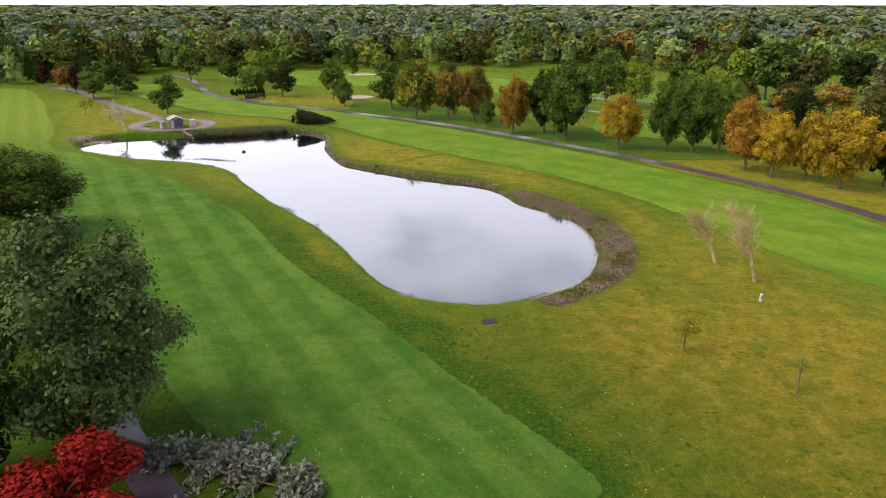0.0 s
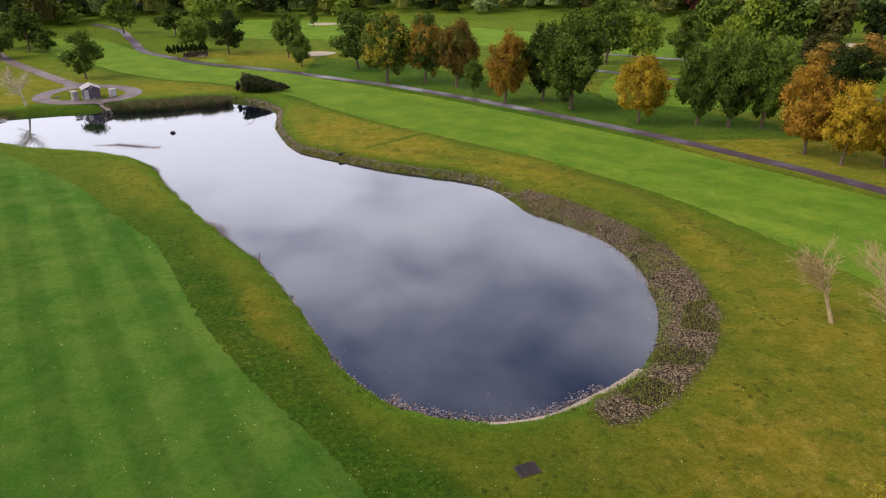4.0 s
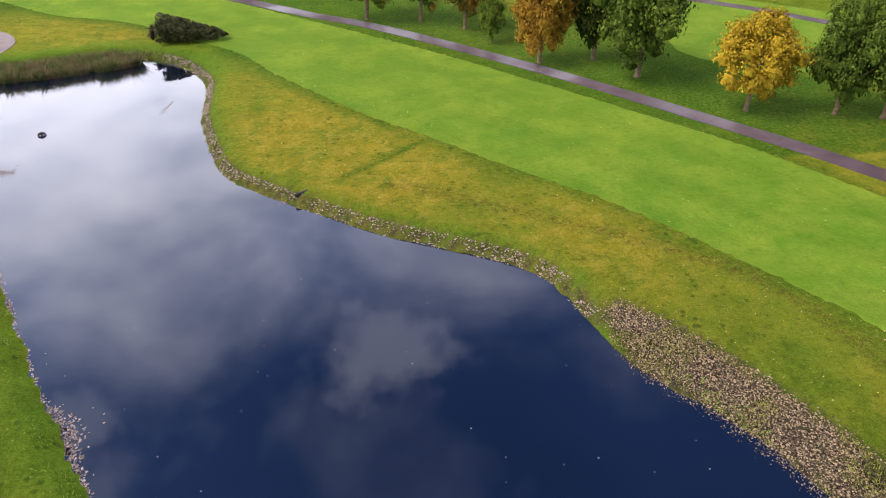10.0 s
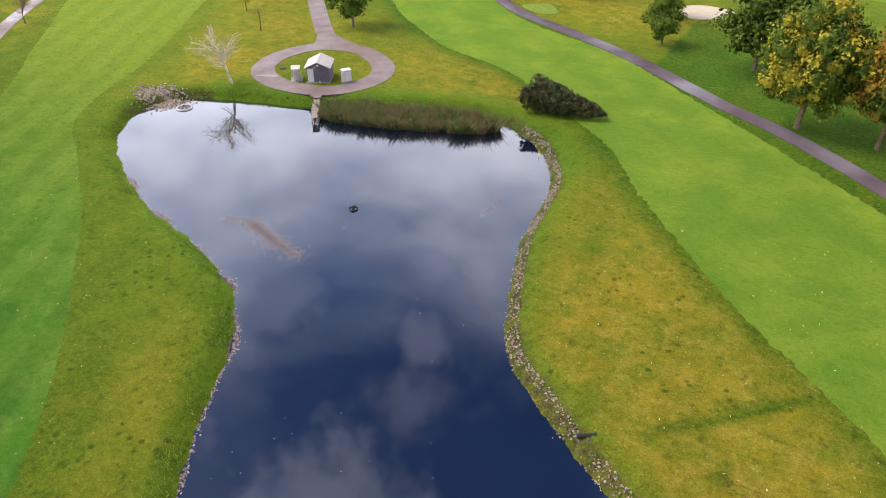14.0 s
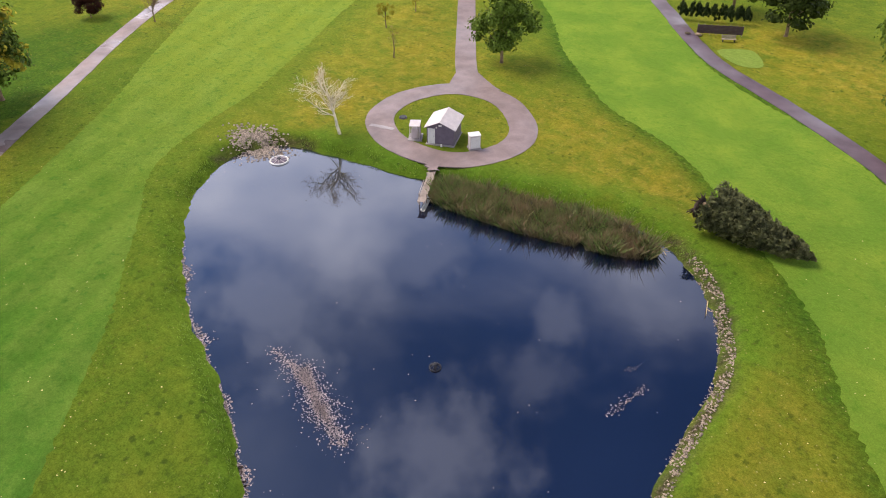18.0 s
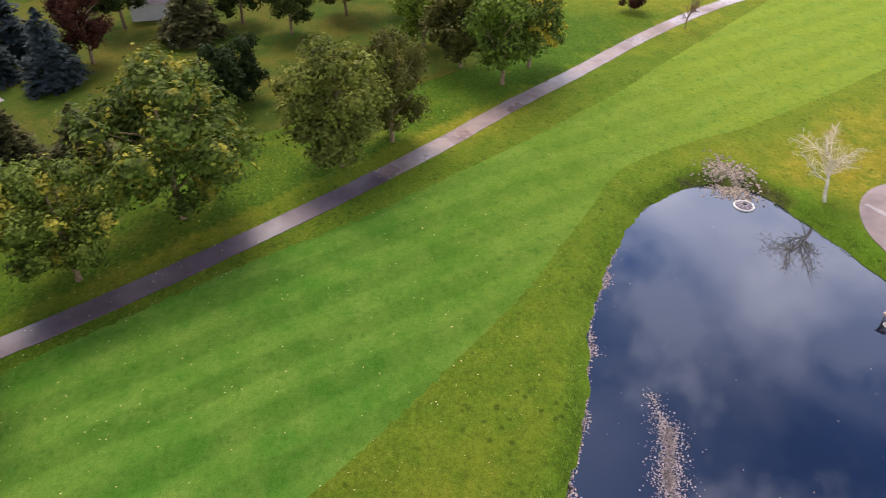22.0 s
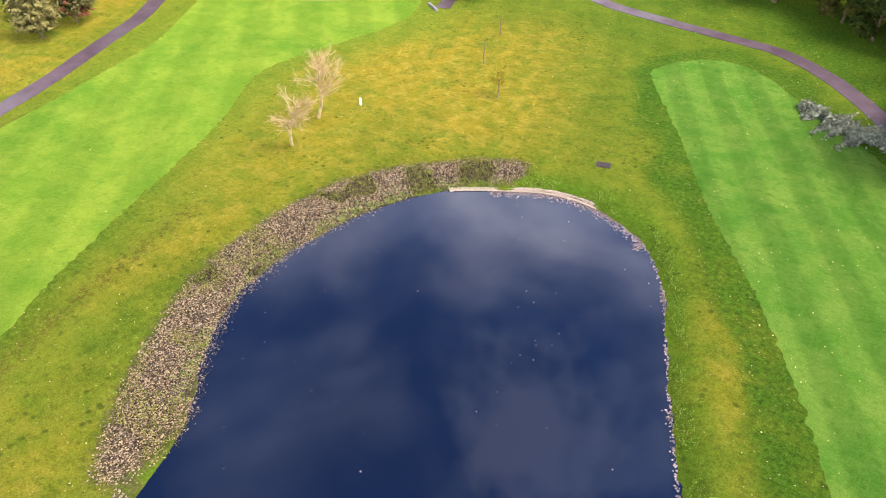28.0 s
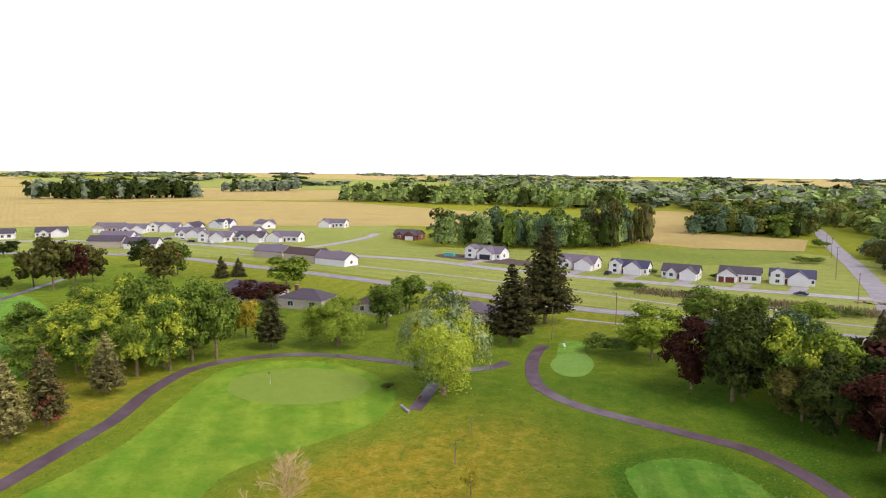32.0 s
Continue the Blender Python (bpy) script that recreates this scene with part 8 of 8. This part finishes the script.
rail_fence([(-58, 64), (-60, 66), (-66, 75), (-81, 91), (-84, 95)])
rail_fence([(-84, 95), (-97, 98), (-106, 96)])
rail_fence([(-101, 86), (-100, 80), (-99, 70)])


def car(x, y, turn, paint, label):
    c = base("car", x, y, 0.09 if y > -200 else 0.0, turn, label, "car")
    bm = bmesh.new()
    prof = [(-2.2, 0.35), (2.2, 0.35), (2.25, 0.75), (1.3, 0.9), (0.6, 1.42), (-1.2, 1.45), (-1.9, 0.95), (-2.25, 0.85)]
    a = [bm.verts.new((px, -0.88, pz)) for px, pz in prof]
    b = [bm.verts.new((px, 0.88, pz)) for px, pz in prof]
    bm.faces.new(a)
    bm.faces.new(b[::-1])
    for i in range(8):
        j = (i + 1) % 8
        bm.faces.new((a[i], b[i], b[j], a[j]))
    bmesh.ops.recalc_face_normals(bm, faces=bm.faces[:])
    bmesh.ops.bevel(bm, geom=bm.edges[:], offset=0.07, segments=2, affect="EDGES")
    part("body", bm, paint, c)
    for s in (-0.9, 0.9):
        box("side_window", -1.3, 0.5, s - 0.012, s + 0.012, 0.95, 1.34, M_GLASS, c, bevel=0)
    for wx in (-1.4, 1.4):
        for wy in (-0.8, 0.8):
            w = rod("wheel", (wx, wy - 0.1, 0.33), (wx, wy + 0.1, 0.33), 0.33, 0.33, M_TYRE, c, sides=14)
            rod("rim", (wx, wy - 0.11, 0.33), (wx, wy + 0.11, 0.33), 0.18, 0.18, M_TIN, w, sides=10)


for x, y, turn, col, label in ((14, -126.5, -4, "blue", "dark blue car parked on the street"), (83.5, -131, 90, "dark", "dark car in a garage drive"), (82, -61.6, 0, "dark", "dark car driving on the road"), (330, -102, 30, "dark", "dark car among the houses"),
                               (322, -106, 30, "white", "white car among the houses"), (309, -102, 20, "dark", "dark car parked on the street"), (296, -104, 15, "white", "white car parked on the street"), (258, -118, 10, "blue", "blue car by a house"),
                               (-38, -260, 60, "white", "white car parked off the road"), (-45, -268, 60, "white", "white car parked off the road")):
    car(x, y, turn, M_CAR[col], label)


def pole(x, y, h, label, lamp=False, name="utility_pole"):
    p = base(name, x, y, 0, 20, label, "pole")
    rod("pole", (0, 0, -0.2), (0, 0, h), 0.14, 0.10, M_BARK, p)
    if lamp:
        rod("arm", (0, 0, h - 0.2), (1.4, 0, h + 0.1), 0.05, 0.04, M_DARK, p)
        box("lamp_head", 1.2, 1.9, -0.15, 0.15, h, h + 0.16, M_TIN, p)
    else:
        box("crossarm", -0.9, 0.9, -0.06, 0.06, h - 0.5, h - 0.38, M_WOOD, p)


pole(47, -46, 8.5, "wooden street lamp beside the footpath", True, "street_lamp")
pole(53, -20, 8, "thin wooden lamp pole by the junction", True, "street_lamp")
for x, y in ((9, -175), (12, -205), (19, -250), (27, -300), (-3, -120)):
    pole(x, y, 10, "wooden utility pole along the country road")
sk = base("waste_skip", 166, -141, 0, 10, "teal waste container by the building site", "skip")
bm = bmesh.new()
box_bm(bm, -2.5, 2.5, -1.1, 1.1, -0.05, 1.5, 0.05)
part("container", bm, M_TEAL, sk)
box("rim", -2.6, 2.6, -1.2, 1.2, 1.5, 1.6, M_TEAL, sk)
sheet("bare_ground", curve([(170, -136), (140, -132), (118, -134), (122, -146), (150, -152), (172, -148)], 5, True), 0.05, M_SOIL, "bare earth about the building site", "soil")
box_pile = base("block_pile", -6, -124, 0, 0, "heap of pale blocks at the street corner", "rubble")
for k in range(14):
    o = new("block", STONES[k % 6])
    o.parent = box_pile
    o.location = (random.uniform(-4, 4), random.uniform(-1.5, 1.5), 0.3)
    o.scale = (1.6, 1.3, 1.3)

# ditch growth
rng = np.random.default_rng(70)
p = np.column_stack([rng.uniform(-10, 60, 3200), rng.normal(0, 2.6, 3200)])
p[:, 1] += -100 - (60 - p[:, 0]) * 0.05
blades("ditch_reeds", p, np.zeros(len(p)), 1.6, 0.22, 0.2, M_REED, 71, "tan and green reeds in the roadside ditch", "reeds")
for x, y, h, r in ((62, -104, 3.4, 3.6), (67, -102, 3.0, 3.0), (44, -103, 2.6, 2.6), (2, -94, 3.2, 3.4), (-4, -97, 2.8, 3.0), (27, -220, 4.0, 4.5), (22, -224, 3.6, 4.0), (30, -300, 6, 5), (70, -145, 2.4, 2.0), (47, -147, 2.4, 1.8), (88, -148, 2.6, 2.0), (113, -148, 4.5, 2.6)):
    tree(x, y, h, r, "bush", "green", "rounded green shrub near the street", name="shrub", category="shrub")


# ---- woods ----
def wood_cards(i, leaves, size):
    cards = crown_cards(400 + i, 17, leaves, size, low=-0.04, shape=("round", "up", "oval", "skirt")[i % 4], puff=1.2, tall=0.62, core=0.8)
    # an added closed block hidden inside, so that no light falls through the crown
    corner = np.array([[(x, y, z) for x, y in ((-1, -1), (1, -1), (1, 1), (-1, 1))] for z in (-1, 1)], float)
    sides = [corner[0][::-1], corner[1]] + [np.array([corner[0][k], corner[0][(k + 1) % 4], corner[1][(k + 1) % 4], corner[1][k]]) for k in range(4)]
    heart = np.array(sides) * (2.9, 2.9, 3.9) + (0, 0, 6.4)
    heart[..., :2] *= np.where(heart[..., 2:] > 6.4, 0.62, 1.0)
    return np.concatenate([cards, heart]).reshape(-1, 3)


LIB = {n: [wood_cards(i + k, leaves, size) for i in range(5)] for k, (n, leaves, size) in enumerate((("near", 250, 1.35), ("mid", 80, 2.4), ("far", 36, 4.2), ("close", 620, 0.9)))}


def woods(name, places, detail, colour, label, seed):
    """Joined crowns; places holds x, y, height, radius."""
    rng = np.random.default_rng(seed)
    out = []
    for x, y, h, r in places:
        v = LIB[detail][rng.integers(5)]
        a = rng.uniform(0, 2 * math.pi)
        c, s = math.cos(a), math.sin(a)
        out.append(np.column_stack([(v[:, 0] * c - v[:, 1] * s) * r / 6 + x, (v[:, 0] * s + v[:, 1] * c) * r / 6 + y, v[:, 2] * h / 14]))
    if out:
        tagged(new(name, quads_mesh(name, np.vstack(out).reshape(-1, 4, 3), LEAF[colour])), label, "wood", kind="stuff")


def fill(inside_fn, x0, x1, y0, y1, step, seed, hmin, hmax, rmin, rmax):
    rng = np.random.default_rng(seed)
    xs, ys = np.meshgrid(np.arange(x0, x1, step), np.arange(y0, y1, step))
    p = np.column_stack([xs.ravel(), ys.ravel()]) + rng.uniform(-0.48, 0.48, (xs.size, 2)) * step
    p = p[inside_fn(p)]
    return np.column_stack([p, rng.uniform(hmin, hmax, len(p)), rng.uniform(rmin, rmax, len(p))])


def split_colours(name, places, detail, label, seed, shares):
    rng = np.random.default_rng(seed)
    u = rng.uniform(0, 1, len(places))
    lo = 0.0
    for colour, share in shares:
        woods(name, places[(u >= lo) & (u < lo + share)], detail, colour, label, seed + 1)
        lo += share


MIXED = (("forest", 0.24), ("green", 0.14), ("olive", 0.18), ("dark", 0.16), ("teal", 0.10), ("light", 0.04), ("brown", 0.09), ("amber", 0.015), ("red", 0.02), ("spruce", 0.015))
# the further the wood, the larger its share of haze-painted leaves
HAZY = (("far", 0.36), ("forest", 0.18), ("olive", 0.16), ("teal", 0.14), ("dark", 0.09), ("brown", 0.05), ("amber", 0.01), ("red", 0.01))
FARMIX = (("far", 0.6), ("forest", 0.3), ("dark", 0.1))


def north_edge(x):
    return np.interp(x, [-500, -330, -200, -150, -130, -60, 0, 70, 120, 190, 260, 400, 700], [230, 262, 276, 300, 362, 366, 372, 372, 345, 330, 305, 260, 200])


def clearing(p):
    c = np.zeros(len(p), bool)
    for x, y, r, s in ((190, 470, 70, 26), (330, 430, 60, 20), (93, 440, 15, 16), (20, 468, 12, 14), (-30, 462, 12, 14), (134, 545, 14, 22), (222, 505, 14, 18), (230, 372, 50, 12)):
        c |= ((p[:, 0] - x) / r) ** 2 + ((p[:, 1] - y) / s) ** 2 < 1
    return c


def north(p, y0, y1):
    return (p[:, 1] > north_edge(p[:, 0])) & (np.hypot(p[:, 0], p[:, 1]) > y0) & (np.hypot(p[:, 0], p[:, 1]) <= y1) & (np.abs(p[:, 0]) < 0.78 * p[:, 1] + 40) & ~clearing(p)


split_colours("town_trees", fill(lambda p: north(p, 0, 450), -380, 380, 225, 460, 12.5, 81, 8, 19, 4.5, 9.0), "near", "dense mixed trees over the town", 82, MIXED)
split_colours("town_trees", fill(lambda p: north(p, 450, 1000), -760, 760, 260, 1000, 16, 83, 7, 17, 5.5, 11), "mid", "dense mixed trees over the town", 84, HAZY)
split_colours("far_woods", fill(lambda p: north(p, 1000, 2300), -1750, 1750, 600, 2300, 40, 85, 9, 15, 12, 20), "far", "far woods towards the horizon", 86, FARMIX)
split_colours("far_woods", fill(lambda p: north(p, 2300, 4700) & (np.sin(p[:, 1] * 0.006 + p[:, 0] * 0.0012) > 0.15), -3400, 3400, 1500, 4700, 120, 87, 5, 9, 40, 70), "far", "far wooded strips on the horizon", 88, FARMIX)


for x, y, turn, roof, label in ((93, 452, 186, GREY, "two-storey white town house with a grey roof"), (20, 480, 172, BROWN, "pale town house with a brown roof"), (-30, 474, 190, GREY, "white town house among tall trees"),
                               (134, 562, 180, GREY, "white town house behind the trees"), (222, 518, 200, DARKR, "white town house with a dark roof")):
    tagged(house(x, y, turn, ((-6.5, 6.5, -4.5, 4.5, 5.6, 2.6, "x"), (2, 9.5, 1, 7.5, 3.0, 2.0, "y")), M_SIDING, roof, label, ((5.7, 7.5, 4.6, 2.2),),
                 (("+y", -4, 1.0, 1.5, 1.3, 4.5), ("+y", -4, 3.7, 1.5, 1.3, 4.5), ("+y", 0, 3.7, 1.5, 1.3, 4.5), ("+y", 0, 1.0, 1.5, 1.3, 4.5))), group="houses in the wooded town")


def in_poly(line):
    line = np.array(line, float)
    return lambda p: outside(p, line) < 0


split_colours("field_wood", fill(in_poly([(200, -168), (182, -180), (150, -184), (134, -197), (122, -212), (113, -240), (120, -262), (150, -236), (176, -214), (206, -196)]), 90, 240, -290, -150, 7.5, 91, 14, 23, 4.5, 7.0), "close",
              "dense wood beside the new houses", 92, (("teal", 0.3), ("dark", 0.2), ("forest", 0.3), ("green", 0.2)))
split_colours("conifer_belt", fill(in_poly([(122, -212), (116, -222), (110, -262), (122, -282), (134, -262), (134, -224)]), 100, 145, -290, -205, 6.5, 93, 18, 26, 3.2, 4.4), "close", "tall dark conifers at the end of a wood", 94, (("spruce", 0.6), ("brown", 0.4)))
split_colours("field_wood", fill(in_poly([(110, -338), (66, -346), (46, -352), (44, -400), (80, -440), (130, -420)]), 30, 150, -450, -330, 10, 95, 13, 19, 6, 9), "close", "dense wood in the corn field", 96, (("teal", 0.25), ("dark", 0.35), ("olive", 0.2), ("green", 0.2)))
split_colours("roadside_trees", fill(in_poly([(-2, -205), (-4, -232), (6, -262), (2, -300), (-60, -300), (-60, -205), (-25, -195)]), -60, 10, -300, -195, 9, 120, 8, 13, 4.5, 6.5), "close", "dark garden trees beside the country road", 121, (("dark", 0.6), ("teal", 0.2), ("brown", 0.2)))
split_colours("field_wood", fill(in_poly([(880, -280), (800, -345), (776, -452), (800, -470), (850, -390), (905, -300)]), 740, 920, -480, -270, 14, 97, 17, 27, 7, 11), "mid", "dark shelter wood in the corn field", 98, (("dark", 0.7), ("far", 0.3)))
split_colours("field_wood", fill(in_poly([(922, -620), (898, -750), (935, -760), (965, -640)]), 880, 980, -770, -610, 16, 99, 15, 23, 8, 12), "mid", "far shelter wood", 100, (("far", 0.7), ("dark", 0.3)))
split_colours("field_wood", fill(in_poly([(570, -515), (455, -536), (380, -560), (300, -550), (240, -600), (330, -700), (520, -660), (640, -560)]), 230, 650, -710, -500, 17, 101, 15, 24, 8, 12), "mid", "long wood behind the fields", 102, (("forest", 0.6), ("dark", 0.25), ("green", 0.15)))


def south_forest(p):
    road = np.abs(p[:, 0] - np.interp(-p[:, 1], [215, 301, 429, 560, 800, 1600], [5, 23, 48, 80, 150, 420])) > 9
    body = outside(p, np.array([(40, -455), (-20, -330), (-40, -290), (-120, -240), (-420, -260), (-900, -700), (-700, -1500), (300, -1350), (900, -1250), (700, -950), (330, -760), (150, -560)], float)) < 0
    return body & road


split_colours("south_forest", fill(lambda p: south_forest(p) & (p[:, 1] > -620), -430, 400, -640, -220, 15, 103, 11, 18, 7, 10), "mid", "dense forest south of the fields", 104, MIXED)
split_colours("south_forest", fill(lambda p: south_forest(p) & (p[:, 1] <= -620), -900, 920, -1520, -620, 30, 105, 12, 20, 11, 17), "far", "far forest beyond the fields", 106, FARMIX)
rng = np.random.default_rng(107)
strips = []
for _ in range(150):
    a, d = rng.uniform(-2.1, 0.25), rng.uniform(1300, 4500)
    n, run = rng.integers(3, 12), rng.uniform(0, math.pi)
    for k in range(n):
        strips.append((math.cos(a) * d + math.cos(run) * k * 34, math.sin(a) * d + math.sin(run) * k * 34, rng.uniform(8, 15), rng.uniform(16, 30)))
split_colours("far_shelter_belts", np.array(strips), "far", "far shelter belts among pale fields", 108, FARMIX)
# the town west of the gardens and the north-west edge
split_colours("garden_trees", fill(lambda p: (p[:, 0] < -60) & (outside(p, np.array([(-165, 30), (-170, 100), (-178, 170), (-215, 215), (-230, 290), (-420, 260), (-420, -120), (-60, -130), (-60, -30), (-100, 0)], float)) < 0), -420, -50, -130, 290, 14, 109, 9, 15, 5, 7.5),
              "mid", "garden trees filling the town", 110, MIXED)
split_colours("garden_trees", fill(lambda p: outside(p, np.array([(-8, -26), (-20, -2), (-32, 22), (-44, 28), (-56, 8), (-40, -20), (-24, -40)], float)) < 0, -60, 0, -45, 45, 7.5, 111, 8, 13, 4, 6), "near", "dense dark garden trees behind the path", 112,
              (("dark", 0.55), ("green", 0.2), ("brown", 0.15), ("red", 0.1)))
split_colours("course_trees", fill(lambda p: outside(p, np.array([(150, 100), (175, 140), (170, 230), (200, 300), (360, 250), (420, 120), (300, 70), (240, 90)], float)) < 0, 140, 430, 60, 310, 17, 113, 9, 16, 5, 8), "mid", "mixed trees on the far course", 114, MIXED)
for x, y, turn, wall, roof in ((-226, 292, 30, M_TAN, DARKR), (150, 520, 0, M_SIDING, GREY)):
    house(x, y, turn, ((-8, 8, -5, 5, 5.5, 2.6, "x"), (-4, 4, -9, -4, 5.0, 2.2, "y")), wall, roof, "pale house half hidden in the town trees", windows=(("-y", 0, 1, 1.6, 1.4, -9), ("-y", -6, 1, 1.6, 1.4, -5), ("-y", 6, 3.4, 1.6, 1.4, -5)))
